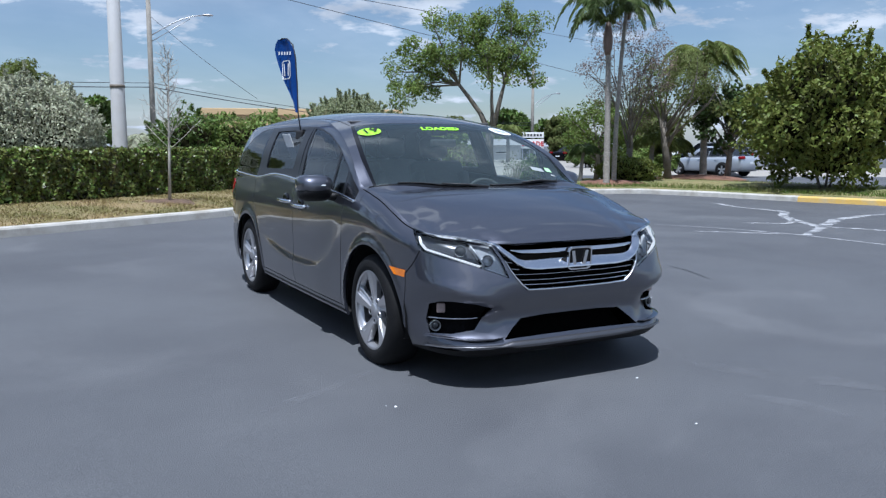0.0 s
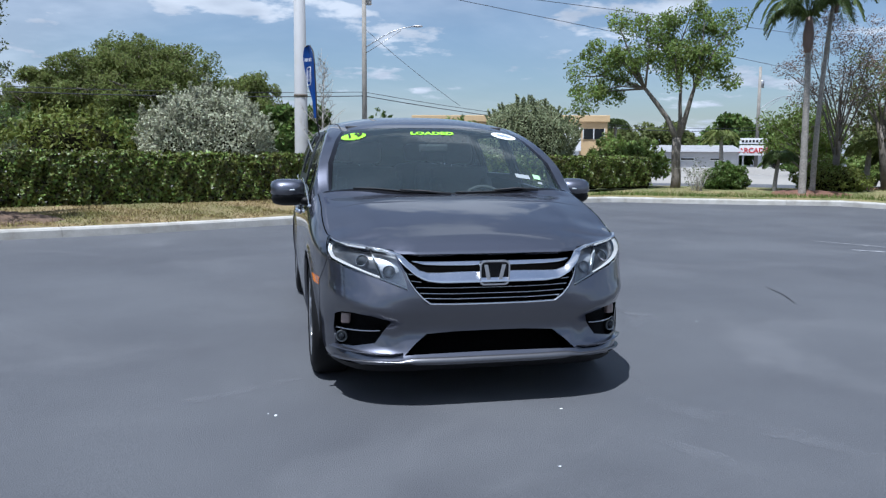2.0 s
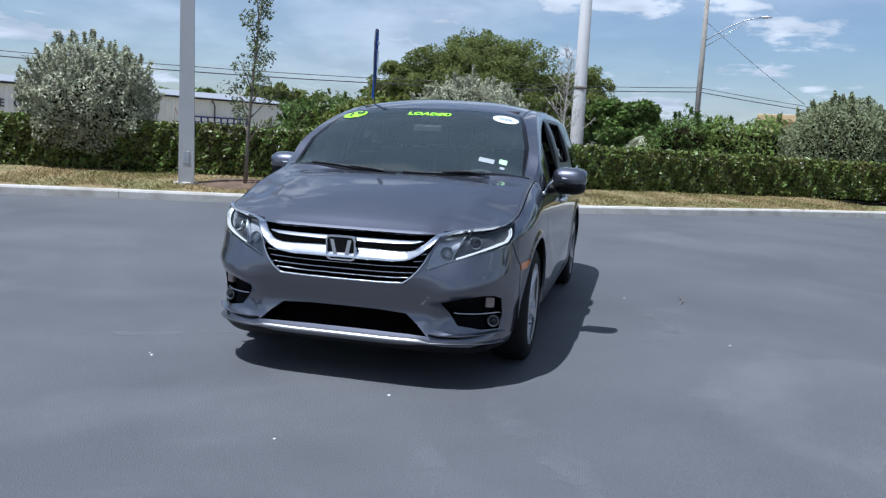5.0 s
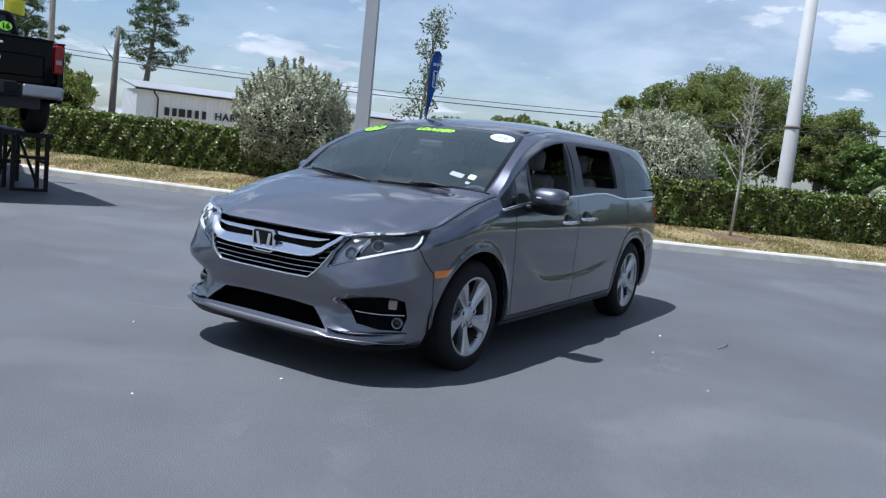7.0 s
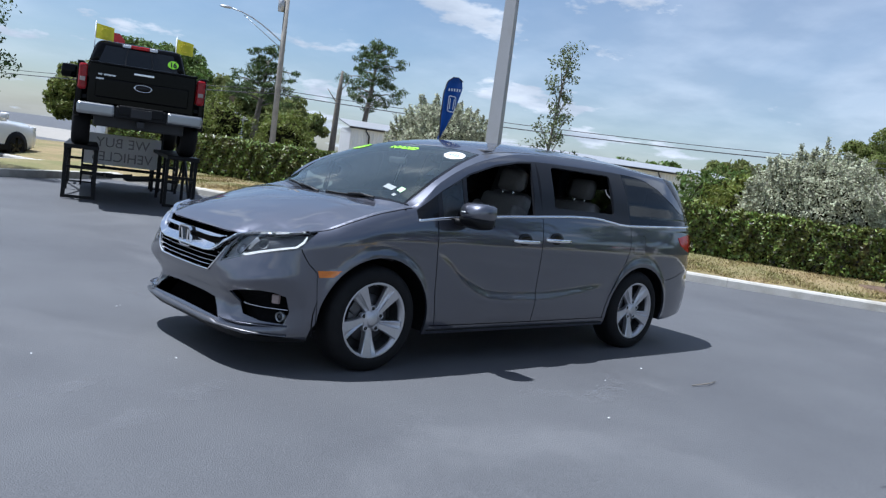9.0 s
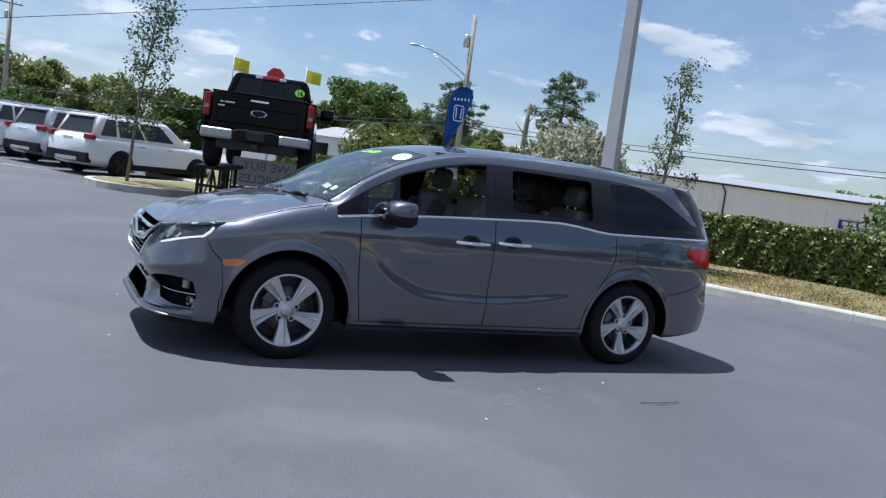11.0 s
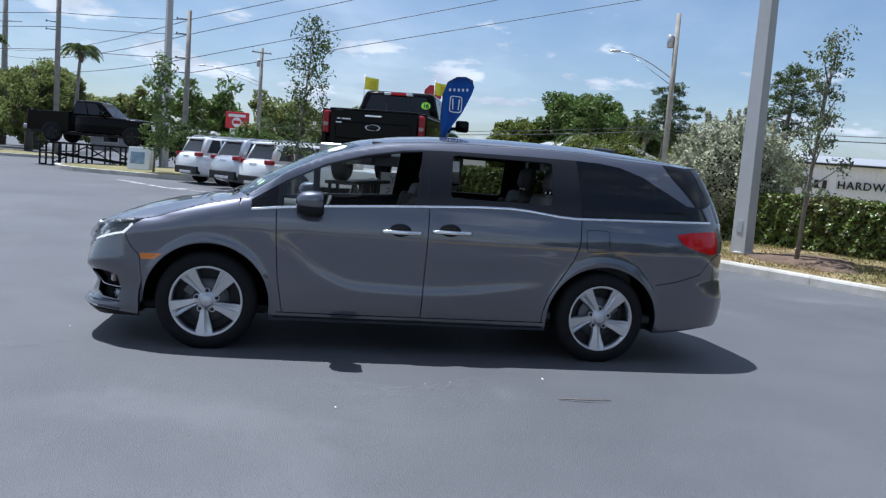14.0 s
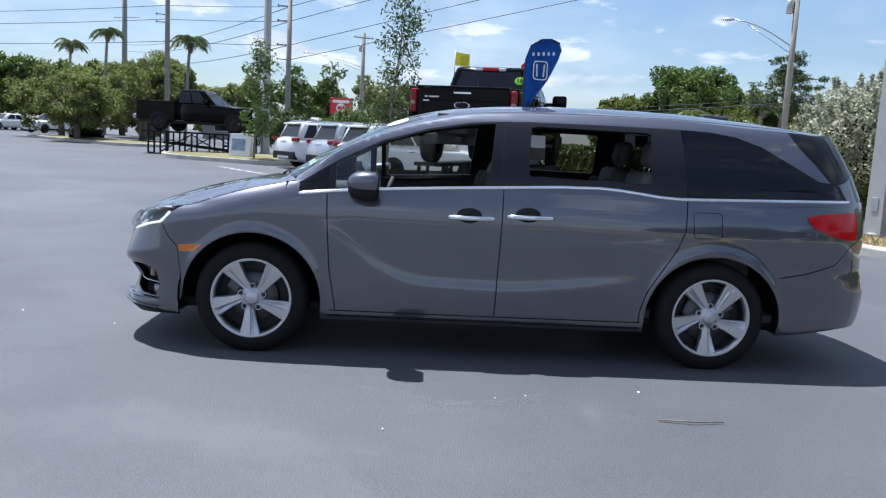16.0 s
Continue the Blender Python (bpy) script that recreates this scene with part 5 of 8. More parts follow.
M_GLOSSBLACK = mat("gloss black", (0.006, 0.006, 0.007), 0.15, vary=0.1, scale=5, gloss=0.3)
M_BLACKPLASTIC = mat("black plastic", (0.008, 0.008, 0.009), 0.5, vary=0.15, scale=20, bump=0.15, bump_scale=200, gloss=0.2)
M_PILLAR = mat("dark grey pillar film", (0.014, 0.015, 0.019), 0.3, vary=0.05, scale=6, gloss=0.25)
M_INSIDE = mat("dark cabin trim", (0.10, 0.10, 0.105), 0.8, vary=0.15, scale=8, bump=0.15)
M_LEATHER = mat("grey leather seats", (0.19, 0.185, 0.18), 0.55, vary=0.08, scale=6, bump=0.2, bump_scale=60)
M_RED = mat("red lamp lens", (0.64, 0.004, 0.009), 0.14, vary=0.15, scale=9, gloss=0.25, coat=0.25)
M_AMBER = mat("amber lens", (0.75, 0.20, 0.01), 0.15, vary=0.08, scale=20, coat=1.0)
M_DRL = mat("lit daytime strip", (0.80, 0.82, 0.85), 0.2, vary=0.02, scale=10)
M_DRL.node_tree.nodes["Principled BSDF"].inputs["Emission Color"].default_value = (1.0, 0.98, 0.95, 1)
M_DRL.node_tree.nodes["Principled BSDF"].inputs["Emission Strength"].default_value = 0.55
M_LAMPWHITE = mat("white lamp lens", (0.78, 0.80, 0.83), 0.12, vary=0.05, scale=10, coat=1.0)
M_SMOKY = mat("bright reflector", (0.50, 0.51, 0.53), 0.25, 0.5, vary=0.10, scale=40)
M_ROTOR = mat("dark brake steel", (0.13, 0.13, 0.135), 0.45, 0.8, vary=0.1, scale=10)
M_CORNER = mat("pale pinkish lamp lens", (0.30, 0.225, 0.205), 0.15, vary=0.15, scale=40, coat=1.0)
# near-black, no gloss: the shade deep in the intakes is put into the colour
M_DARKVOID = mat("painted recess shade", (0.004, 0.004, 0.004), 0.9, vary=0.2, scale=30, gloss=0.0)
M_POCKET = mat("black pocket mesh", (0.006, 0.006, 0.007), 0.6, vary=0.4, scale=60, bump=0.6, bump_scale=120, gloss=0.06)
M_PROJECTOR = mat("projector lens", (0.07, 0.075, 0.08), 0.06, vary=0.1, scale=20)
M_LIME = mat("lime sticker", (0.34, 0.86, 0.03), 0.5, vary=0.03, scale=10)
M_PAPER = mat("white sticker", (0.80, 0.82, 0.84), 0.5, vary=0.03, scale=20)
M_PALEGREEN = mat("pale green sticker", (0.42, 0.72, 0.40), 0.5, vary=0.05, scale=20)
M_BLUEINK = mat("blue ink", (0.08, 0.16, 0.42), 0.5, vary=0.05, scale=20)
G_CLEAR = glass("clear glass", (0.80, 0.84, 0.83))
G_SCREEN = glass("windscreen glass", (0.72, 0.80, 0.78), 2.05, 0.030)
G_TINT = glass("tinted glass", (0.36, 0.38, 0.39), 1.45)
G_DARK = glass("privacy glass", (0.055, 0.06, 0.065), 1.5)
G_LENS = glass("lamp cover", (0.93, 0.95, 0.96), 1.48)


def curve(pairs):
    """Monotone cubic through (x, y) pairs."""
    x = np.array([p[0] for p in pairs], float)
    y = np.array([p[1] for p in pairs], float)
    h, d = np.diff(x), np.diff(y) / np.diff(x)
    m = np.zeros(len(x))
    for i in range(1, len(x) - 1):
        if d[i - 1] * d[i] > 0:
            w1, w2 = 2 * h[i] + h[i - 1], h[i] + 2 * h[i - 1]
            m[i] = (w1 + w2) / (w1 / d[i - 1] + w2 / d[i])
    m[0], m[-1] = d[0], d[-1]

    def f(v):
        v = np.clip(np.asarray(v, float), x[0], x[-1])
        i = np.clip(np.searchsorted(x, v) - 1, 0, len(x) - 2)
        t = (v - x[i]) / h[i]
        return (1 + 2 * t) * (1 - t) ** 2 * y[i] + t * (1 - t) ** 2 * h[i] * m[i] + t * t * (3 - 2 * t) * y[i + 1] + t * t * (t - 1) * h[i] * m[i + 1]
    return f


HUB_Z, AXLE = 0.352, 1.5
FRONT_S, REAR_S, FC, RC = 3.27, 3.3, -1.3, 1.5
half_width = curve([(0.16, 0.905), (0.22, 0.925), (0.28, 0.945), (0.36, 0.958), (0.55, 0.968), (0.75, 0.970), (0.88, 0.969), (0.94, 0.966), (1.0, 0.957), (1.06, 0.944), (1.13, 0.927), (1.20, 0.904), (1.35, 0.862), (1.50, 0.797), (1.57, 0.755), (1.64, 0.69)])
nose = curve([(0.15, -2.30), (0.21, -2.385), (0.26, -2.43), (0.32, -2.400), (0.42, -2.366), (0.49, -2.392), (0.555, -2.424), (0.61, -2.430), (0.67, -2.420), (0.73, -2.404), (0.78, -2.388), (0.83, -2.362), (0.86, -2.325), (0.90, -2.25), (0.95, -2.16), (1.3, -2.1)])
nose_power = curve([(0.2, 5.6), (0.6, 5.4), (0.75, 5.8), (0.9, 7.5), (1.0, 8.0)])
tail = curve([(0.2, 2.62), (0.30, 2.70), (0.36, 2.72), (0.52, 2.735), (0.62, 2.712), (0.70, 2.69), (0.9, 2.69), (1.1, 2.675), (1.27, 2.615), (1.45, 2.525), (1.6, 2.435), (1.7, 2.39)])
crease_z = curve([(-1.1, 0.84), (-0.95, 0.77), (-0.71, 0.605), (-0.43, 0.51), (0.05, 0.497), (0.98, 0.594), (1.3, 0.64)])
crease_a = curve([(-1.12, 0.0), (-0.85, 0.008), (-0.5, 0.017), (0.05, 0.020), (0.5, 0.016), (0.85, 0.008), (1.08, 0.0)])


def s_of_y(y, z):
    """The girth coordinate of a side point: y itself between the axles."""
    if y < FC:
        t = min(1.0, (FC - y) / (FC - float(nose(z))))
        return FC - FRONT_S * (1 - (1 - t) ** (1 / 3))
    if y > RC:
        t = min(1.0, (y - RC) / (float(tail(z)) - RC))
        return RC + REAR_S * (1 - (1 - t) ** (1 / 3))
    return y


def s_of_x(x, z):
    """The girth coordinate of a point on the nose."""
    q = min(1.0, abs(x) / float(half_width(z)))
    t = max(0.0, 1 - q ** float(nose_power(z))) ** (1 / 3)
    return FC - FRONT_S * (1 - (1 - t) ** (1 / 3))


NOSE_MID, TAIL_MID = FC - FRONT_S, RC + REAR_S
top_z = curve([(NOSE_MID, 0.858), (s_of_x(0.5, 0.862), 0.862), (s_of_x(0.66, 0.88), 0.880), (s_of_x(0.80, 0.893), 0.898), (s_of_y(-1.95, 0.93), 0.930), (s_of_y(-1.72, 1.0), 1.006), (s_of_y(-1.52, 1.07), 1.068), (-1.30, 1.118), (-1.22, 1.135), (-1.0, 1.305), (-0.7, 1.450), (-0.4, 1.541), (-0.1, 1.598), (0.25, 1.622), (0.8, 1.632), (1.2, 1.630), (s_of_y(1.7, 1.6), 1.602), (s_of_y(2.1, 1.58), 1.585), (s_of_y(2.24, 1.57), 1.575), (TAIL_MID, 1.600)])
top_in = curve([(NOSE_MID, 0.0), (s_of_x(0.80, 0.893), 0.0), (s_of_y(-1.95, 0.96), 0.055), (s_of_y(-1.52, 1.085), 0.090), (-1.30, 0.075), (-1.05, 0.012), (-0.7, 0.012), (TAIL_MID, 0.010)])
low_z = curve([(NOSE_MID, 0.205), (s_of_x(0.7, 0.2), 0.195), (s_of_y(-1.95, 0.2), 0.215), (-1.05, 0.235), (1.05, 0.235), (s_of_y(1.94, 0.3), 0.250), (s_of_y(2.45, 0.36), 0.300), (TAIL_MID, 0.31)])


def wall(s, z):
    """The van's left flank, nose and tail, wrapped round its plan."""
    s, z = np.asarray(s, float), np.asarray(z, float)
    w = half_width(z)
    zt = top_z(s)
    q = np.clip((z - (zt - 0.15)) / 0.15, 0, 1)
    w = w - top_in(s) * (1 - np.sqrt(np.maximum(1 - q * q, 0)))
    uf = np.clip((FC - s) / FRONT_S, 0, 1)
    ur = np.clip((s - RC) / REAR_S, 0, 1)
    tf, tr = 1 - (1 - uf) ** 3, 1 - (1 - ur) ** 3
    y = np.where(s < FC, FC - (FC - nose(z)) * tf, np.where(s > RC, RC + (tail(z) - RC) * tr, s))
    x = w * np.where(s < FC, np.maximum(1 - tf ** 3, 0) ** (1 / nose_power(z)), np.where(s > RC, np.maximum(1 - tr ** 4, 0) ** 0.25, 1.0))
    zc, a = crease_z(y), crease_a(y)
    wide = 0.030 + 0.020 * np.clip((-0.3 - y) / 0.5, 0, 1)
    x = x + a * (0.5 - 0.5 * np.tanh((z - zc) / wide)) * np.exp(-np.maximum(zc - z, 0) / 0.26) - 0.15 * a * np.exp(-((z - zc - 0.12) / 0.10) ** 2)
    for hub in (-AXLE, AXLE):
        r = np.hypot(y - hub, z - HUB_Z)
        x = x + 0.013 * np.exp(-((r - 0.435) / 0.035) ** 2) * (z > 0.2) * np.clip(uf < 0.6, 0, 1)
    # bumper: a shoulder under the lamps that hollows towards the fog pockets
    out = np.clip((np.abs(x) - 0.42) / 0.16, 0, 1)
    out = out * out * (3 - 2 * out) * np.clip((-2.02 - y) / 0.16, 0, 1)
    ax = np.abs(x)
    edge = np.clip((ax - 0.45 - 0.33 * (z - 0.32)) / 0.14, 0, 1)
    fold = 0.50 + 0.34 * np.clip(ax - 0.56, 0, 0.4)
    under = np.clip((fold - z) / 0.11, 0, 1) ** 0.8 * np.clip((z - 0.24) / 0.09, 0, 1) * edge * edge * (3 - 2 * edge) * np.clip((-2.02 - y) / 0.16, 0, 1)
    y = y + 0.034 * under - 0.014 * out * np.exp(-((z - fold - 0.015) / 0.045) ** 2)
    y = y + out * 0.055 * np.clip((z - 0.57) / 0.26, 0, 1) ** 1.2
    return np.stack([x, y, z], -1)


def grad_normal(f, u, v, e=0.004):
    du = f(u + e, v) - f(u - e, v)
    dv = f(u, v + e) - f(u, v - e)
    return unit(np.cross(du, dv))


# top sheet: bonnet, windscreen and roof as a height over the plan
_s = np.linspace(NOSE_MID, TAIL_MID, 900)
_rim = wall(_s, top_z(_s) - 1e-4)
_side = (_s > s_of_x(0.80, 0.893)) & (_s < s_of_y(2.2, 1.57))
_o = np.argsort(_rim[_side][:, 1])
RIM_Y, RIM_X, RIM_Z = (_rim[_side][_o][:, k] for k in (1, 0, 2))
spine = curve([(-2.36, 0.845), (-2.325, 0.862), (-2.25, 0.905), (-2.17, 0.942), (-1.9, 1.030), (-1.5, 1.113), (-1.38, 1.130), (-1.33, 1.172), (-1.2, 1.258), (-1.03, 1.350), (-0.765, 1.487), (-0.62, 1.552), (-0.5, 1.592), (-0.3, 1.636), (-0.1, 1.665), (0.2, 1.690), (0.8, 1.706), (1.3, 1.700), (1.8, 1.668), (2.1, 1.640), (2.32, 1.608), (2.43, 1.590)])


def roof_sheet(x, y):
    x, y = np.asarray(x, float), np.asarray(y, float)
    xe, ze, zc = np.interp(y, RIM_Y, RIM_X), np.interp(y, RIM_Y, RIM_Z), spine(y)
    q = np.abs(x) / xe
    z = zc - (zc - ze) * q ** 2.6
    hood = np.clip((-1.45 - y) / 0.2, 0, 1)
    z = z + hood * 0.010 * np.exp(-((q - 0.72) / 0.12) ** 2)
    return np.stack([x, y, z], -1)


_fr = _s <= s_of_x(0.80, 0.893)
NOSE_X, NOSE_Y, NOSE_Z = (_rim[_fr][:, k] for k in (0, 1, 2))


def bonnet_sheet(x, y):
    p = roof_sheet(x, y)
    xa = np.clip(np.abs(np.asarray(x, float)), 0, NOSE_X[-1])
    yf, zf = np.interp(xa, NOSE_X, NOSE_Y), np.interp(xa, NOSE_X, NOSE_Z)
    base = roof_sheet(xa, yf)[..., 2]
    p[..., 2] += (zf - base) * np.exp(-np.maximum(np.asarray(y, float) - yf, 0) / 0.16)
    return p


def inside(poly, pts):
    """Which points lie in a polygon."""
    p = np.asarray(poly, float)
    x, y = pts[:, 0], pts[:, 1]
    hit = np.zeros(len(pts), bool)
    j = len(p) - 1
    for i in range(len(p)):
        c = (p[i, 1] > y) != (p[j, 1] > y)
        with np.errstate(divide="ignore", invalid="ignore"):
            hit ^= c & (x < (p[j, 0] - p[i, 0]) * (y - p[i, 1]) / (p[j, 1] - p[i, 1]) + p[i, 0])
        j = i
    return hit


def dense(poly, step, closed=True):
    """More points along a line."""
    out = []
    n = len(poly)
    for i in range(n if closed else n - 1):
        a, b = np.array(poly[i], float), np.array(poly[(i + 1) % n], float)
        k = max(1, int(np.linalg.norm(b - a) / step))
        out += [tuple(a + (b - a) * j / k) for j in range(k)]
    if not closed:
        out.append(tuple(poly[-1]))
    return out


def ribbon(line, w):
    """A thin strip round an open line, as a polygon."""
    p = np.asarray(line, float)
    g = unit(np.gradient(p, axis=0))
    n = np.stack([-g[:, 1], g[:, 0]], 1) * w / 2
    return [tuple(v) for v in p + n] + [tuple(v) for v in (p - n)[::-1]]


def net(outline, regions, step_u, step_v, extra=()):
    """Triangulates a flat domain so that no triangle crosses a region's edge. Returns points, triangles and the first region that holds each."""
    pts, edges = [], []

    def ring(poly):
        n = len(pts)
        pts.extend(Vector(p) for p in poly)
        edges.extend((n + i, n + (i + 1) % len(poly)) for i in range(len(poly)))

    ring(outline)
    for _, poly in regions:
        ring(poly)
    lo, hi = np.min(outline, 0), np.max(outline, 0)
    g = np.array([(u, v) for u in np.arange(lo[0] + step_u / 2, hi[0], step_u) for v in np.arange(lo[1] + step_v / 2, hi[1], step_v)])
    g = g[inside(outline, g)]
    pts.extend(Vector(p) for p in g)
    pts.extend(Vector(p) for p in extra)
    v, _, f, *_ = delaunay_2d_cdt(pts, edges, [], 0, 1e-6)
    v = np.array([tuple(p) for p in v])
    f = np.array([t for t in f if len(t) == 3])
    mid = v[f].mean(1)
    owner = np.full(len(f), -1)
    for k in range(len(regions) - 1, -1, -1):
        owner[inside(regions[k][1], mid)] = k
    owner[~inside(outline, mid)] = -2
    return v, f, owner


def skin(name, f, uv, tris, material, parent, flip=False, lift=0.0, fold=0.016, mirror_join=False, label="", side=1):
    """A panel of the skin: surface points of f over the triangles, with exact normals and folded edges."""
    used, inv = np.unique(tris, return_inverse=True)
    t = inv.reshape(tris.shape)
    u, v = uv[used, 0], uv[used, 1]
    p, n = f(u, v), grad_normal(f, u, v)
    if flip:
        n = -n
    p = p + n * lift
    want = np.einsum("ij,ij->i", np.cross(p[t[:, 1]] - p[t[:, 0]], p[t[:, 2]] - p[t[:, 0]]), n[t[:, 0]])
    t[want < 0] = t[want < 0][:, ::-1]
    if fold:
        e = np.vstack([t[:, [0, 1]], t[:, [1, 2]], t[:, [2, 0]]])
        key = np.sort(e, 1)
        _, first, count = np.unique(key, axis=0, return_index=True, return_counts=True)
        rim = e[first[count == 1]]
        on_axis = (np.abs(p[rim[:, 0], 0]) < 1e-4) & (np.abs(p[rim[:, 1], 0]) < 1e-4)
        rim = rim[~on_axis]
        k = len(p)
        a, b = rim[:, 0], rim[:, 1]
        out = unit(np.cross(p[b] - p[a], n[a]))
        base = np.vstack([p[a], p[b], p[a] - n[a] * fold, p[b] - n[b] * fold])
        m = len(rim)
        i = np.arange(m)
        t = np.vstack([t, np.stack([k + i, k + 2 * m + i, k + m + i], 1), np.stack([k + m + i, k + 2 * m + i, k + 3 * m + i], 1)])
        p = np.vstack([p, base])
        n = np.vstack([n, out, out, out, out])
    if side < 0 or mirror_join:
        q, qn = p * np.array([-1, 1, 1]), n * np.array([-1, 1, 1])
        if mirror_join:
            t = np.vstack([t, t[:, ::-1] + len(p)])
            p, n = np.vstack([p, q]), np.vstack([n, qn])
        else:
            p, n, t = q, qn, t[:, ::-1]
    me = mesh_np(name, p, t, material, True)
    me.normals_split_custom_set_from_vertices([tuple(x) for x in n])
    return put(name, me, parent, label)


def moulding(name, f, line, heights, material, parent, lift=0.004, thick=0.010, sides=(1,), join_sides=False, label="", flip=False, tilt=0.0, flat=False):
    """A raised strip that follows the skin along a line of the flat domain (u, v)."""
    p = np.asarray(line, float)
    d = np.concatenate([[0], np.cumsum(np.linalg.norm(np.diff(p, axis=0), axis=1))])
    k = np.linspace(0, d[-1], max(8, int(d[-1] / 0.02)))
    q = np.stack([np.interp(k, d, p[:, 0]), np.interp(k, d, p[:, 1])], 1)
    h = np.interp(k, d, heights) if hasattr(heights, "__len__") else np.full(len(k), heights)
    c, n = f(q[:, 0], q[:, 1]), grad_normal(f, q[:, 0], q[:, 1])
    if flip:
        n = -n
    g = unit(np.gradient(c, axis=0))
    w = unit(np.cross(n, g)) * (h / 2)[:, None]
    prof = [(-1, lift - 0.012)] + [(math.sin(a), lift + thick * (0.25 + 0.75 * math.cos(a))) for a in (-1.45, -1.1, -0.7, -0.35, 0, 0.35, 0.7, 1.1, 1.45)] + [(1, lift - 0.012)]
    if flat:
        prof = [(-1, lift - 0.012), (-1, lift + thick * 0.55), (-0.97, lift + thick * 0.8), (-0.9, lift + thick * 0.94), (-0.6, lift + thick), (0, lift + thick), (0.6, lift + thick), (0.9, lift + thick * 0.94), (0.97, lift + thick * 0.8), (1, lift + thick * 0.55), (1, lift - 0.012)]
    v = np.stack([c + w * a + n * (b - tilt * a) for a, b in prof], 1).reshape(-1, 3)
    m = len(prof)
    fs = [(i * m + j, (i + 1) * m + j, (i + 1) * m + j + 1, i * m + j + 1) for i in range(len(k) - 1) for j in range(m - 1)]
    fs += [tuple((len(k) - 1) * m + j for j in range(m - 1, -1, -1))] + ([] if join_sides else [tuple(range(m))])
    obs = []
    if join_sides:
        pair = join([(v, fs), (v * np.array([-1, 1, 1]), [x[::-1] for x in fs])])
        return [put(name, mesh_np(name, *pair, material, True), parent, label)]
    for s in sides:
        vv = v * np.array([s, 1, 1])
        obs.append(put(name, mesh_np(name, vv, fs if s > 0 else [x[::-1] for x in fs], material, True), parent, label))
    return obs


def S(*yz):
    return [(s_of_y(y, z), z) for y, z in yz]


def X(*xz):
    return [(s_of_x(x, z), z) for x, z in xz]


def arch(hub, ry, rz, z0):
    """Wheel opening."""
    pts = [(hub - ry * 0.985, 0.1)]
    for k in range(29):
        a = math.pi * (1 - k / 28)
        pts.append((hub + ry * math.cos(a), z0 + rz * math.sin(a)))
    pts.append((hub + ry * 0.985, 0.1))
    return S(*[(y, max(z, 0.1)) for y, z in pts])


BELT = [(-1.215, 1.040), (-1.0, 1.066), (-0.711, 1.090), (-0.3, 1.117), (0.087, 1.138), (0.45, 1.158), (0.716, 1.163), (0.85, 1.155), (0.973, 1.141), (1.1, 1.126), (1.232, 1.119), (1.42, 1.124), (1.606, 1.130), (2.0, 1.142), (2.40, 1.150)]
DLO = [(-1.215, 1.110), (-0.976, 1.262), (-0.695, 1.404), (-0.404, 1.492), (-0.128, 1.545), (0.044, 1.560), (0.25, 1.567), (0.8, 1.572), (1.224, 1.570), (1.45, 1.562), (1.612, 1.540), (1.791, 1.480), (1.973, 1.379), (2.173, 1.275), (2.325, 1.262), (2.385, 1.160)]
FRONT_GAP = [(-1.036, 1.055), (-1.028, 0.85), (-1.005, 0.55), (-0.966, 0.330), (-0.962, 0.296)]
MID_GAP = [(0.088, 1.135), (0.082, 0.8), (0.066, 0.297)]
REAR_GAP = [(1.284, 1.115), (1.278, 0.914), (1.235, 0.80), (1.186, 0.717), (1.110, 0.60), (1.051, 0.496), (1.020, 0.38), (1.017, 0.297)]
SILL_GAP = [(-1.0, 0.296), (0.0, 0.298), (1.03, 0.302)]
BUMPER_GAP = [(-2.115, 0.806), (-2.046, 0.725), (-1.978, 0.663), (-1.952, 0.45), (-1.945, 0.20)]
BUMPER_GAP_REAR = [(1.925, 0.64), (2.1, 0.672), (2.31, 0.735), (2.43, 0.86), (2.50, 0.89)]
HEAD = X((0.474, 0.657), (0.56, 0.690), (0.646, 0.722), (0.74, 0.750), (0.80, 0.768)) + S((-2.13, 0.800), (-2.075, 0.845), (-2.02, 0.885), (-1.975, 0.912)) + [(s, float(top_z(s)) - 0.006) for s in np.linspace(s_of_y(-1.965, 0.92), s_of_x(0.54, 0.86), 14)] + X((0.532, 0.835), (0.522, 0.800), (0.503, 0.760), (0.484, 0.700))
HEAD_INNER = X((0.474, 0.657), (0.56, 0.690), (0.600, 0.7055), (0.632, 0.780), (0.662, 0.90), (0.532, 0.90), (0.532, 0.835), (0.522, 0.800), (0.503, 0.760), (0.484, 0.700))
GRILLE = [(NOSE_MID, 0.845), *X((0.2, 0.845), (0.40, 0.846), (0.518, 0.847), (0.508, 0.800), (0.490, 0.760), (0.470, 0.705), (0.436, 0.652), (0.402, 0.612), (0.366, 0.580), (0.2, 0.572)), (NOSE_MID, 0.571)]
LOWER = [(NOSE_MID, 0.415), *X((0.2, 0.414), (0.365, 0.405), (0.43, 0.355), (0.495, 0.295), (0.42, 0.300), (0.2, 0.303)), (NOSE_MID, 0.304)]
POCKET = X((0.852, 0.495), (0.82, 0.518), (0.768, 0.524), (0.66, 0.510), (0.56, 0.482), (0.60, 0.415), (0.645, 0.352), (0.76, 0.328), (0.846, 0.320), (0.857, 0.40))
TAILLAMP = S((2.075, 1.045), (2.20, 1.066), (2.40, 1.080), (2.47, 1.078), (2.485, 1.0), (2.475, 0.90), (2.38, 0.900), (2.25, 0.930), (2.134, 0.972))
MARKER = S((-1.975, 0.678), (-1.815, 0.684), (-1.865, 0.640), (-1.962, 0.634))
FUEL = S((1.325, 1.030), (1.345, 1.042), (1.495, 1.042), (1.512, 1.030), (1.518, 0.895), (1.505, 0.880), (1.350, 0.876), (1.335, 0.890))

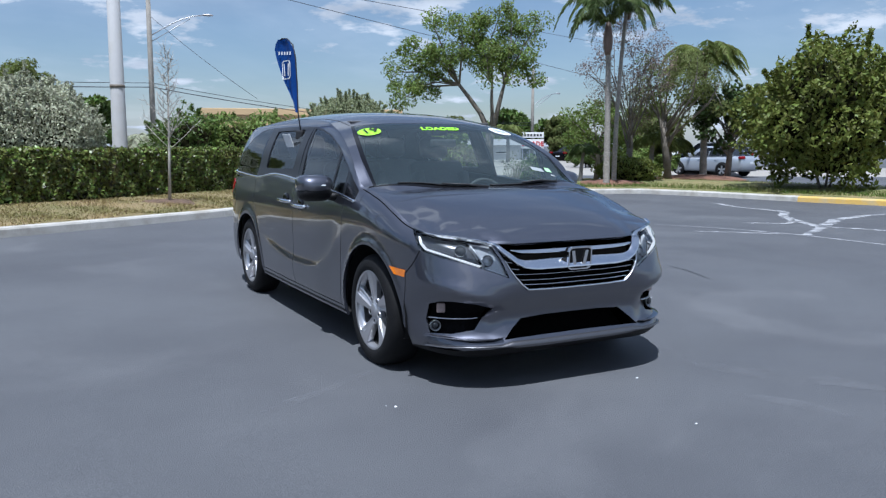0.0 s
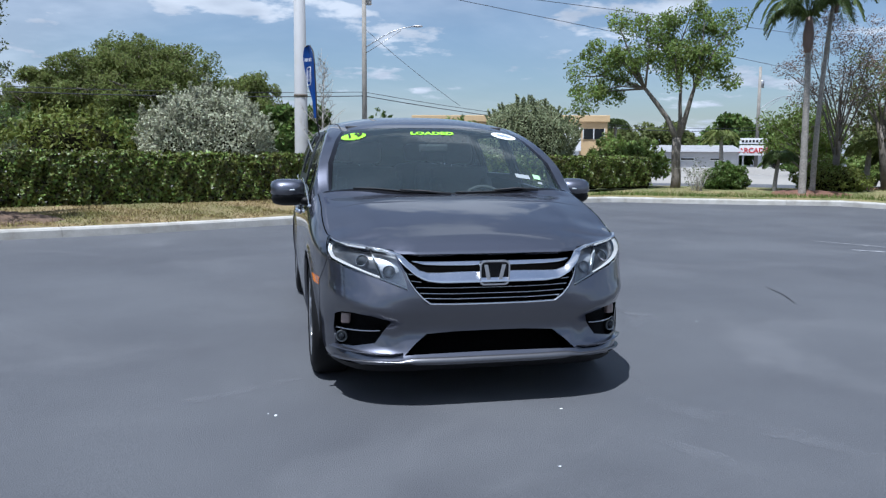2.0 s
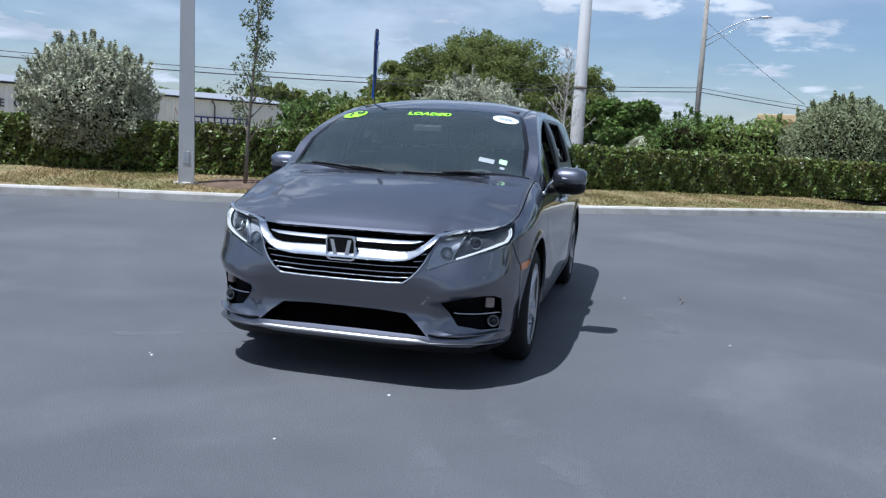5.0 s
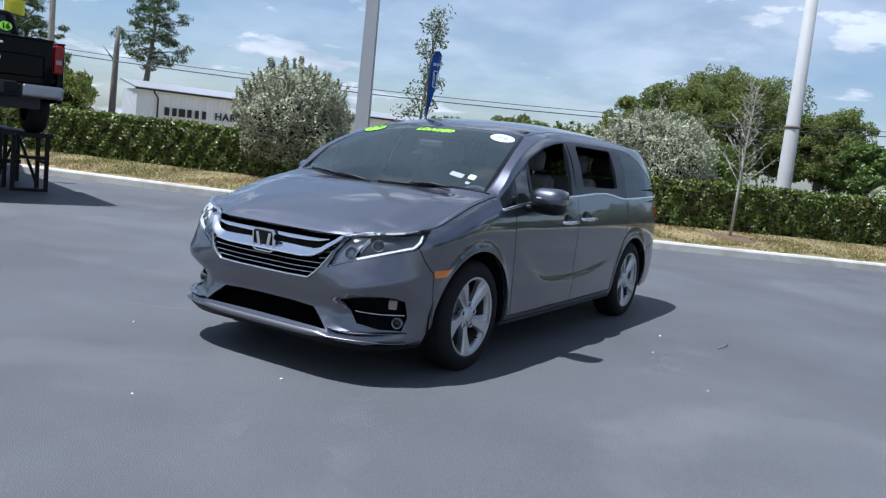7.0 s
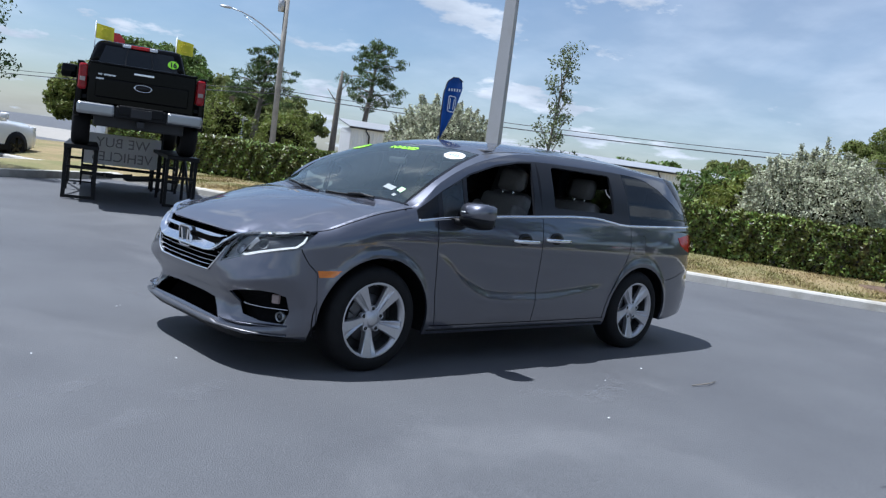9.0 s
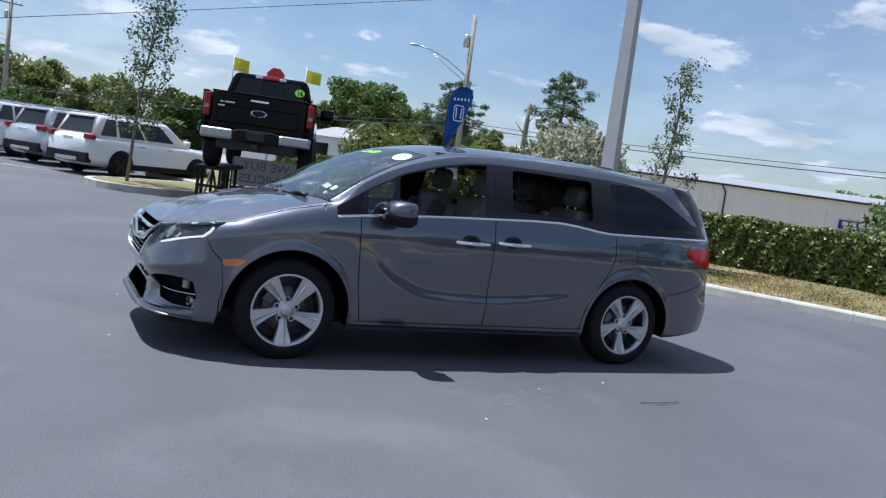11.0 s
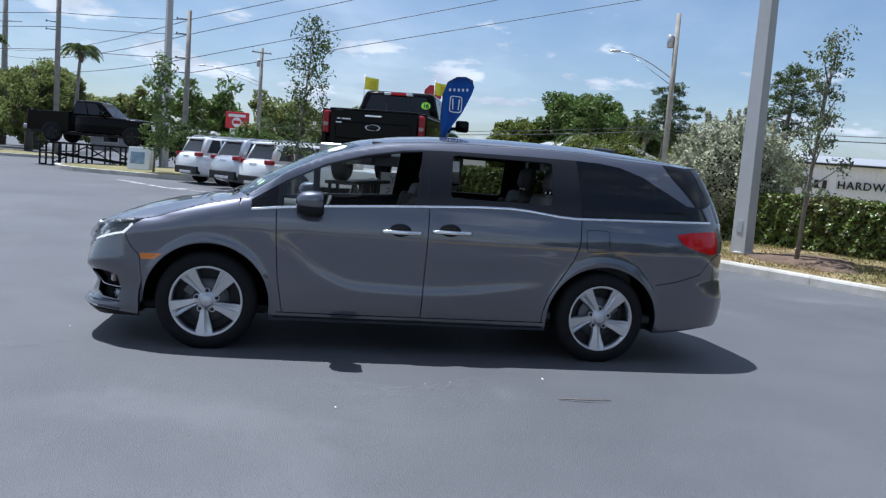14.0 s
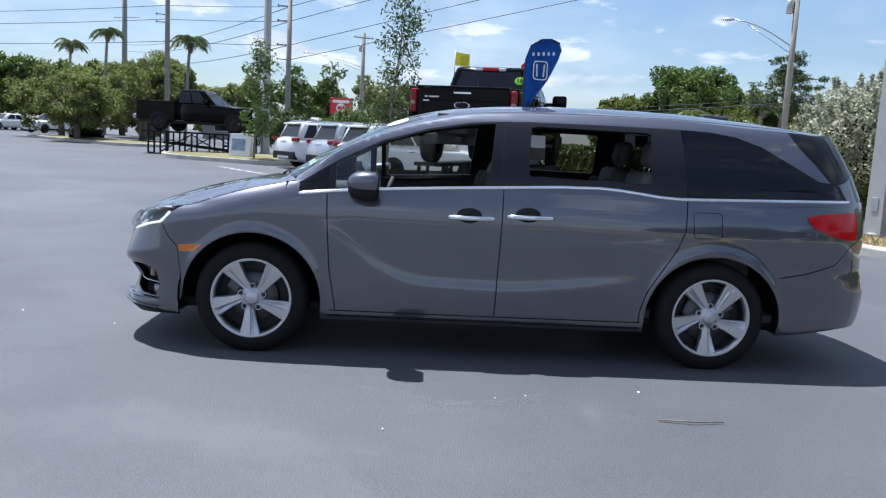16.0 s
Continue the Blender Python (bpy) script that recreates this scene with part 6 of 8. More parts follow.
dlo_poly = S(*dense(DLO, 0.05, False)) + S(*[(y, z + 0.008) for y, z in BELT[::-1]])
top_line = [(s, float(top_z(s))) for s in np.linspace(NOSE_MID, TAIL_MID, 330)]
low_line = [(s, float(low_z(s))) for s in np.linspace(TAIL_MID, NOSE_MID, 200)]
outline = top_line + dense([top_line[-1], low_line[0]], 0.03, False)[1:-1] + low_line + dense([low_line[-1], top_line[0]], 0.02, False)[1:-1]


def band(line_a, line_b, top=2.0, low=0.1):
    """The region of the flank between two upright gap lines, each from the top down."""
    a, b = S(*line_a), S(*line_b)
    return [(a[0][0], top)] + a + [(a[-1][0], low), (b[-1][0], low)] + b[::-1] + [(b[0][0], top)]


SEAM = 0.007
seams = [ribbon(S(*dense(l, 0.03, False)), SEAM) for l in (FRONT_GAP, MID_GAP, REAR_GAP, SILL_GAP, BUMPER_GAP, BUMPER_GAP_REAR)]
fuel_seam = ribbon(FUEL + [FUEL[0]], 0.004)
regions = [("hole", arch(-AXLE, 0.445, 0.435, 0.345)), ("hole", arch(AXLE, 0.450, 0.425, 0.335))]
regions += [("hole", s) for s in seams] + [("hole", fuel_seam)]
regions += [("head_inner", HEAD_INNER), ("headlamp", HEAD), ("grille", GRILLE), ("lower_grille", LOWER), ("pocket", POCKET), ("tail_lamp", TAILLAMP), ("side_marker", MARKER)]
regions += [("sail", S((-1.3, 1.02), (-1.3, 1.7), (-1.005, 1.7), (-1.03, 1.04))), ("vent_glass", S((-0.985, 1.078), (-0.985, 1.246), (-0.775, 1.356), (-0.765, 1.10))), ("front_glass", S((-0.735, 1.103), (-0.735, 1.372), (-0.69, 1.394), (-0.404, 1.480), (-0.128, 1.532), (0.028, 1.546), (-0.012, 1.146), (-0.3, 1.128))), ("slide_glass", S((0.262, 1.528), (0.30, 1.540), (1.02, 1.536), (1.050, 1.524), (1.052, 1.222), (1.03, 1.208), (0.27, 1.216), (0.25, 1.230))), ("pillar", S((-1.03, 1.03), (-1.005, 1.7), (1.243, 1.7), (1.285, 1.09), (0.7, 1.14))), ("quarter_glass", S((1.243, 1.7), (1.285, 1.09), (2.5, 1.1), (2.5, 1.7)))]
DLO_ONLY = {"sail", "vent_glass", "front_glass", "slide_glass", "pillar", "quarter_glass"}
regions += [("rear_trim", S((1.97, 1.62), (2.04, 1.50), (2.262, 1.262), (2.345, 1.262), (2.5, 1.5), (2.5, 1.62)))]
regions += [("fuel_door", FUEL), ("skirt", [(NOSE_MID - 0.1, 0.1), (NOSE_MID - 0.1, 0.238)] + X((0.25, 0.238), (0.42, 0.245), (0.50, 0.258), (0.58, 0.247), (0.72, 0.238), (0.86, 0.234)) + [(s_of_y(-1.94, 0.22), 0.225), (s_of_y(-1.94, 0.2), 0.1)]), ("front_bumper", [(NOSE_MID - 0.1, 2.0)] + S(*BUMPER_GAP) + [(s_of_y(-1.945, 0.2), 0.1), (NOSE_MID - 0.1, 0.1)])]
regions += [("rocker", S((-1.1, 0.296), (0.0, 0.298), (1.1, 0.302), (1.1, 0.1), (-1.1, 0.1))), ("side_frame", S((-1.30, 1.7), (-1.30, 1.16), (-1.215, 1.108), (-1.0, 1.15), (1.3, 1.2), (2.35, 1.21), (2.45, 1.7)))]
regions += [("fender", band([(-2.6, 1.0)], FRONT_GAP)), ("front_door", band(FRONT_GAP, MID_GAP)), ("sliding_door", band(MID_GAP, REAR_GAP)), ("rear_bumper", S((1.925, 0.64), (2.1, 0.672), (2.31, 0.735), (2.43, 0.86), (2.50, 0.89)) + [(TAIL_MID + 0.1, 0.89), (TAIL_MID + 0.1, 0.1), (s_of_y(1.7, 0.2), 0.1)]), ("rear_window", [(s_of_y(2.47, 1.2), 1.15), (s_of_y(2.35, 1.5), 1.52), (TAIL_MID + 0.1, 1.52), (TAIL_MID + 0.1, 1.15)]), ("quarter_panel", [(S(*REAR_GAP)[0][0], 2.0)] + S(*REAR_GAP) + [(S(*REAR_GAP)[-1][0], 0.1), (s_of_y(2.45, 0.9), 0.1), (s_of_y(2.45, 0.9), 2.0)]), ("tailgate", [(s_of_y(2.45, 0.9), 2.0), (s_of_y(2.45, 0.9), 0.1), (TAIL_MID + 0.1, 0.1), (TAIL_MID + 0.1, 2.0)])]
# window regions count only inside the daylight opening
shoulder = [(s, float(top_z(s)) - d) for s in np.linspace(s_of_y(-1.96, 0.96), -1.26, 60) for d in (0.0022, 0.006, 0.0125, 0.021, 0.032, 0.046)]
uv, tri, owner = net(outline, regions + [("daylight", dlo_poly)], 0.03, 0.026, shoulder)
names = [r[0] for r in regions]
mid = uv[tri].mean(1)
lit = inside(dlo_poly, mid)
for k in range(len(regions)):
    if names[k] in DLO_ONLY:
        wrong = (owner == k) & ~lit
        for j in range(k + 1, len(regions)):
            if names[j] not in DLO_ONLY:
                pick = wrong & (owner == k) & inside(regions[j][1], mid)
                owner[pick] = j
        owner[wrong & (owner == k)] = -2

VAN = thing("minivan", "dark grey metallic minivan with chrome grille and alloy wheels", "minivan")


def tris_of(name):
    ids = [k for k, n in enumerate(names) if n == name]
    return tri[np.isin(owner, ids)]


two_sided = [("fender", M_PAINT, "fender"), ("front_door", M_PAINT, "front_door"), ("sliding_door", M_PAINT, "sliding_door"), ("quarter_panel", M_PAINT, "quarter_panel"), ("rocker", M_BLACKPLASTIC, "rocker_trim"), ("side_frame", M_PAINT, "roof_rail"), ("sail", M_GLOSSBLACK, "sail_panel"), ("pillar", M_PILLAR, "window_frame"), ("rear_trim", M_GLOSSBLACK, "rear_corner_trim")]
DOORS = {}
for key, material, name in two_sided:
    for side in (1, -1):
        ob = skin(name, wall, uv, tris_of(key), M_PAINT if key == "rocker" else material, VAN, side=side)
        if key in ("front_door", "sliding_door"):
            DOORS[key, side] = ob
fd = skin("fuel_door", wall, uv, tris_of("fuel_door"), M_PAINT, VAN)
skin("quarter_panel", wall, uv, np.vstack([tris_of("fuel_door"), tri[owner == 8]]), M_PAINT, VAN, side=-1, fold=0)
for key, material, name in (("skirt", M_BLACKPLASTIC, "chin_skirt"), ("front_bumper", M_PAINT, "front_bumper"), ("rear_bumper", M_PAINT, "rear_bumper"), ("tailgate", M_PAINT, "tailgate"), ("rear_window", G_DARK, "rear_window")):
    skin(name, wall, uv, tris_of(key), material, VAN, mirror_join=True)
for side in (1, -1):
    skin("vent_window", wall, uv, tris_of("vent_glass"), G_CLEAR, VAN, lift=-0.004, fold=0, side=side)
    if side < 0:
        skin("front_window", wall, uv, tris_of("front_glass"), G_CLEAR, VAN, lift=-0.006, fold=0, side=side)
    if side < 0:
        skin("sliding_window", wall, uv, tris_of("slide_glass"), G_TINT, VAN, lift=-0.008, fold=0, side=side, label="tinted sliding door window")
    skin("quarter_window", wall, uv, tris_of("quarter_glass"), G_DARK, VAN, lift=-0.002, fold=0, side=side, label="dark privacy glass")
    skin("tail_lamp", wall, uv, tris_of("tail_lamp"), M_RED, VAN, lift=0.004, side=side, label="red tail lamp wrapping the corner")
    skin("side_marker", wall, uv, tris_of("side_marker"), M_AMBER, VAN, lift=0.003, side=side, label="amber side marker")
    lamp = skin("headlamp", wall, uv, np.vstack([tris_of("headlamp"), tris_of("head_inner")]), G_LENS, VAN, lift=0.002, fold=0, side=side, label="clear headlamp cover")
    skin("housing", wall, uv, tris_of("headlamp"), M_HOUSING, lamp, lift=-0.036, fold=-0.034, side=side)
    skin("reflector", wall, uv, tris_of("head_inner"), M_SMOKY, lamp, lift=-0.040, fold=-0.038, side=side)
    pk = skin("fog_pocket", wall, uv, tris_of("pocket"), M_POCKET, VAN, lift=-0.05, fold=-0.05, side=side, label="black fog lamp pocket")
skin("grille_back", wall, uv, tris_of("grille"), M_DARKVOID, VAN, lift=-0.06, fold=-0.06, mirror_join=True)
skin("lower_grille", wall, uv, tris_of("lower_grille"), M_DARKVOID, VAN, lift=-0.10, fold=-0.10, mirror_join=True, label="black lower intake")

# dark inner shell behind the gaps and inside the doors
cab = (uv[tri].mean(1)[:, 1] < np.array([float(np.interp(s, [p[0] for p in S(*BELT)], [p[1] for p in BELT])) for s in uv[tri].mean(1)[:, 0]]) - 0.03)
well = np.zeros(len(tri), bool)
for hub in (-AXLE, AXLE):
    c = wall(mid[:, 0], mid[:, 1])
    well |= np.hypot(c[:, 1] - hub, c[:, 2] - HUB_Z) < 0.50
flank = (mid[:, 0] > s_of_y(-2.0, 0.6)) & (mid[:, 0] < s_of_y(2.5, 0.9)) & (mid[:, 1] > 0.27) & (owner != -2)
for side in (1, -1):
    skin("inner_shell", wall, uv, tri[cab & ~well & flank], M_INSIDE, VAN, lift=-0.045, fold=0, side=side)

# belt moulding, grille bars, lip
moulding("belt_moulding", wall, S(*dense(BELT, 0.05, False)), 0.020, M_CHROME, VAN, 0.002, 0.007, (1, -1))
moulding("chrome_wing", wall, [(NOSE_MID, 0.722), *X((0.14, 0.722), (0.29, 0.721), (0.37, 0.727), (0.425, 0.750), (0.475, 0.795), (0.512, 0.836))], [0.068, 0.068, 0.064, 0.054, 0.042, 0.034, 0.030], M_CHROME, VAN, 0.004, 0.018, join_sides=True, label="broad chrome grille wing", tilt=0.014, flat=True)
moulding("upper_bar", wall, [(NOSE_MID, 0.796), *X((0.15, 0.796), (0.30, 0.798), (0.39, 0.802), (0.445, 0.812))], [0.028, 0.028, 0.026, 0.022, 0.010], M_CHROME, VAN, -0.006, 0.012, join_sides=True, tilt=0.006, flat=True)
for z, e in ((0.668, 0.434), (0.636, 0.412), (0.606, 0.388)):
    moulding("grille_slat", wall, [(NOSE_MID, z), *X((0.2, z), (e, z + 0.008))], 0.007, M_SATIN, VAN, -0.016, 0.008, join_sides=True)
for z, a, b in ((0.704, 0.400, 0.458), (0.742, 0.440, 0.474), (0.780, 0.474, 0.492)):
    moulding("grille_slat", wall, X((a, z), (b, z + 0.006)), 0.007, M_SATIN, VAN, -0.016, 0.008, (1, -1))
moulding("grille_trim", wall, [(NOSE_MID, 0.578), *X((0.2, 0.579), (0.355, 0.584), (0.400, 0.618), (0.434, 0.656), (0.466, 0.705), (0.486, 0.757))], [0.012, 0.012, 0.012, 0.011, 0.010, 0.008, 0.005], M_CHROME, VAN, 0.0, 0.010, join_sides=True)
moulding("lip", wall, [(NOSE_MID, 0.268), *X((0.25, 0.268), (0.40, 0.270), (0.455, 0.270), (0.52, 0.262), (0.60, 0.262), (0.72, 0.262), (0.86, 0.254))], [0.034, 0.034, 0.034, 0.032, 0.018, 0.014, 0.012, 0.008], M_LIP, VAN, 0.004, 0.014, join_sides=True, label="satin silver lip under the bumper", tilt=0.006)
for side in (1, -1):
    moulding("lamp_brow", wall, X((0.512, 0.838), (0.60, 0.862), (0.70, 0.878), (0.79, 0.889)) + S((-2.12, 0.899), (-2.03, 0.910)), [0.024, 0.022, 0.018, 0.015, 0.010, 0.005], M_CHROME, VAN, 0.003, 0.010, (side,), flat=True, tilt=0.006)
    moulding("daytime_strip", wall, X((0.625, 0.730), (0.70, 0.755), (0.77, 0.778)) + S((-2.155, 0.815), (-2.10, 0.850), (-2.06, 0.885)), [0.007, 0.009, 0.010, 0.011, 0.011, 0.008], M_DRL, VAN, -0.012, 0.010, (side,), label="white daytime running strip")
    moulding("lamp_divider", wall, X((0.604, 0.722), (0.630, 0.785), (0.652, 0.845)), 0.010, M_LAMPWHITE, VAN, -0.022, 0.018, (side,))
    moulding("lamp_edge", wall, X((0.484, 0.668), (0.56, 0.699), (0.62, 0.722)), [0.008, 0.010, 0.010], M_LAMPWHITE, VAN, -0.014, 0.010, (side,))
    moulding("fog_bar", wall, X((0.618, 0.416), (0.75, 0.412), (0.852, 0.410)), 0.011, M_SATIN, VAN, -0.016, 0.010, (side,))
    moulding("bumper_ledge", wall, X((0.50, 0.304), (0.56, 0.297), (0.66, 0.300), (0.76, 0.308), (0.86, 0.312)), [0.008, 0.022, 0.032, 0.030, 0.016], M_PAINT, VAN, 0.004, 0.010, (side,), tilt=0.020)
    rim_line = [(s, float(top_z(s)) - 0.010) for s in np.linspace(s_of_y(-1.955, 0.95), -1.24, 26)]
    moulding("bonnet_gap", wall, rim_line, 0.007, M_DARKVOID, VAN, 0.0, 0.001, (side,))
    moulding("rocker_edge", wall, S((-1.02, 0.262), (0, 0.264), (1.03, 0.262)), 0.012, M_BLACKPLASTIC, VAN, 0.002, 0.006, (side,))


def facing(f, u, v, side=1, lift=0.0, flip=False):
    """A frame on the skin: z outwards, x along the first direction."""
    p, n = f(np.array(u), np.array(v)), grad_normal(f, np.array(u), np.array(v))
    if flip:
        n = -n
    p = p + n * lift
    p, n = Vector(p), Vector(n)
    if side < 0:
        p.x, n.x = -p.x, -n.x
    m = n.to_track_quat("Z", "Y").to_matrix().to_4x4()
    m.translation = p
    return m


for side in (1, -1):
    for x, z, r, name in ((0.716, 0.818, 0.030, "projector"), (0.572, 0.762, 0.030, "projector")):
        m = facing(wall, s_of_x(x, z), z, side, -0.034)
        v, f = lathe([(r * 1.16, -0.01), (r * 1.16, 0.018), (r * 1.10, 0.021), (r * 1.03, 0.012)], 28)
        put("lamp_ring", mesh_np("lamp_ring", v, f, M_SATIN, True), VAN, "", m)
        v, f = lathe([(r * 1.1, 0.0), (r * 0.9, 0.011), (r * 0.55, 0.019), (0.001, 0.022)], 20)
        put(name, mesh_np(name, v, f, M_PROJECTOR if x > 0.6 else M_SMOKY, True), VAN, "", m)
    m = Matrix.Translation(facing(wall, s_of_x(0.832, 0.366), 0.366, side, -0.026).translation) @ pose(0, 0, 0, 90, 0, 14 * side)
    v, f = lathe([(0.033, -0.01), (0.033, 0.018), (0.031, 0.021), (0.028, 0.012), (0.015, 0.006), (0.001, 0.004)], 24)
    put("fog_lamp", mesh_np("fog_lamp", v, f, M_DULLCHROME, True), VAN, "round chrome fog lamp", m)
    v, f = lathe([(0.021, 0.018), (0.017, 0.025), (0.009, 0.029), (0.001, 0.030)], 20)
    put("fog_lens", mesh_np("fog_lens", v, f, M_DARKGLASS, True), VAN, "", m)
    m = Matrix.Translation(facing(wall, s_of_x(0.812, 0.466), 0.466, side, -0.028).translation) @ pose(0, 0, 0, 90, 0, 24 * side)
    part("corner_lamp", box_bm(-0.026, 0.026, -0.030, 0.030, -0.01, 0.02, 0.008), M_CORNER, VAN, "pale corner lamp", m=m)

# badge: plain shapes only
m = facing(wall, NOSE_MID + 0.001, 0.750, 1, 0.034)
m = Matrix.Translation((0, m.translation.y, 0.750)) @ pose(0, 0, 0, 90 + 4, 0, 0)


def rounded(w, h, r, n=6):
    out = []
    for cx, cy, a0 in ((w - r, h - r, 0), (-w + r, h - r, 90), (-w + r, -h + r, 180), (w - r, -h + r, 270)):
        for k in range(n + 1):
            a = radians(a0 + 90 * k / n)
            out.append((cx + r * math.cos(a), cy + r * math.sin(a)))
    return out


def ring_plate(outer, inner, d):
    n = len(outer)
    v = [(x, y, 0) for x, y in outer] + [(x, y, d * 0.7) for x, y in outer] + [(x * 0.96 + xi * 0.04, y * 0.96 + yi * 0.04, d) for (x, y), (xi, yi) in zip(outer, inner)] + [(x, y, d) for x, y in inner] + [(x, y, 0) for x, y in inner]
    f = [(k * n + i, k * n + (i + 1) % n, (k + 1) * n + (i + 1) % n, (k + 1) * n + i) for k in range(4) for i in range(n)]
    return v, f


put("badge_back", mesh_np("badge_back", *prism(rounded(0.080, 0.064, 0.025), -0.03, 0.004), M_GLOSSBLACK), VAN, "", m)
put("badge_rim", mesh_np("badge_rim", *ring_plate(rounded(0.086, 0.069, 0.028), rounded(0.077, 0.060, 0.024), 0.016), M_CHROME), VAN, "chrome badge rim", m)
for sx in (-1, 1):
    bar = [(sx * 0.020, -0.048), (sx * 0.042, -0.048), (sx * 0.062, 0.046), (sx * 0.040, 0.046)]
    put("badge_bar", mesh_np("badge_bar", *prism(bar if sx > 0 else bar[::-1], 0.003, 0.013), M_CHROME), VAN, "plain chrome bar", m)

# bonnet, windscreen, roof
def cowl_y(x):
    return -1.415 + 0.16 * (abs(x) / 0.86) ** 2.2


def screen_low(x):
    return -1.375 + 0.13 * (abs(x) / 0.82) ** 2.2


def screen_top(x):
    return -0.545 + 0.085 * (abs(x) / 0.64) ** 2


nose_rim = [(float(NOSE_X[i]), float(NOSE_Y[i])) for i in range(0, len(NOSE_X), 3)] + [(float(NOSE_X[-1]), float(NOSE_Y[-1]))]
side_rim = [(float(np.interp(y, RIM_Y, RIM_X)), y) for y in np.linspace(float(NOSE_Y[-1]) + 0.01, float(RIM_Y[-1]), 240)]
back_rim = [(float(_rim[i, 0]), float(_rim[i, 1])) for i in range(len(_s)) if _s[i] > s_of_y(2.21, 1.57)][::6]
plan = [(0.0, float(NOSE_Y[0]))] + nose_rim[1:] + side_rim + back_rim[1:-1] + dense([(0.0, float(_rim[-1, 1])), (0.0, float(NOSE_Y[0]))], 0.03, False)[:-1]
g = 0.004
xs = np.linspace(0, 0.90, 24)
hood_line = [(x, cowl_y(x)) for x in xs]
low_glass = [(x, screen_low(x)) for x in np.linspace(0, 0.80, 22)]
top_glass = [(x, screen_top(x)) for x in np.linspace(0.64, 0, 18)]
glass_poly = low_glass + [(0.765, -0.98), (0.70, -0.70)] + top_glass
roof_zones = [("bonnet", [(-0.05, -2.6), (1.2, -2.6), (1.2, cowl_y(0.9))] + hood_line[::-1] + [(-0.05, cowl_y(0))]), ("screen", glass_poly), ("frit", [(0, screen_low(0) - 0.02)] + [(x, screen_low(x) - 0.03) for x in np.linspace(0.05, 0.82, 16)] + [(0.80, -0.98), (0.725, -0.66), (0.66, screen_top(0.66) + 0.012)] + [(x, screen_top(x) + 0.014) for x in np.linspace(0.62, 0, 12)]), ("cowl", [(-0.05, cowl_y(0) + g)] + [(x, cowl_y(x) + g) for x in np.linspace(0, 0.86, 20)] + [(x, screen_low(x)) for x in np.linspace(0.84, 0, 20)]), ("roof", [(-0.05, -1.6), (1.2, -1.6), (1.2, 2.6), (-0.05, 2.6)])]
ruv, rtri, rowner = net(plan, roof_zones, 0.035, 0.035)
rn = [z[0] for z in roof_zones]
for key, f, material, name, kw in (("bonnet", bonnet_sheet, M_PAINT, "bonnet", {}), ("screen", roof_sheet, G_SCREEN, "windscreen", {"fold": 0, "lift": 0.0}), ("frit", roof_sheet, M_GLOSSBLACK, "windscreen_edge", {"fold": 0}), ("cowl", roof_sheet, M_BLACKPLASTIC, "cowl", {"lift": -0.012}), ("roof", roof_sheet, M_PAINT, "roof", {})):
    t = rtri[rowner == rn.index(key)]
    skin(name, f, ruv, t, material, VAN, mirror_join=True, **kw)

# underside and wheel wells
part("floor_pan", box_bm(-0.80, 0.80, -2.15, 2.2, 0.25, 0.32, 0.02), M_BLACKPLASTIC, VAN)
for side in (1, -1):
    for hub in (-AXLE, AXLE):
        v, f = [], []
        for k in range(25):
            a = math.pi * (-0.12 + 1.24 * k / 24)
            for x in (0.93, 0.58):
                v.append((x * side, hub + 0.475 * math.cos(a), max(0.255, HUB_Z + 0.455 * math.sin(a))))
            v.append((0.58 * side, hub, HUB_Z + 0.05))
        for k in range(24):
            b = 3 * k
            f += [(b, b + 1, b + 4, b + 3), (b + 1, b + 2, b + 5, b + 4)]
        put("wheel_liner", mesh_np("wheel_liner", v, f, M_BLACKPLASTIC, True), VAN)

# ---- wheels ----


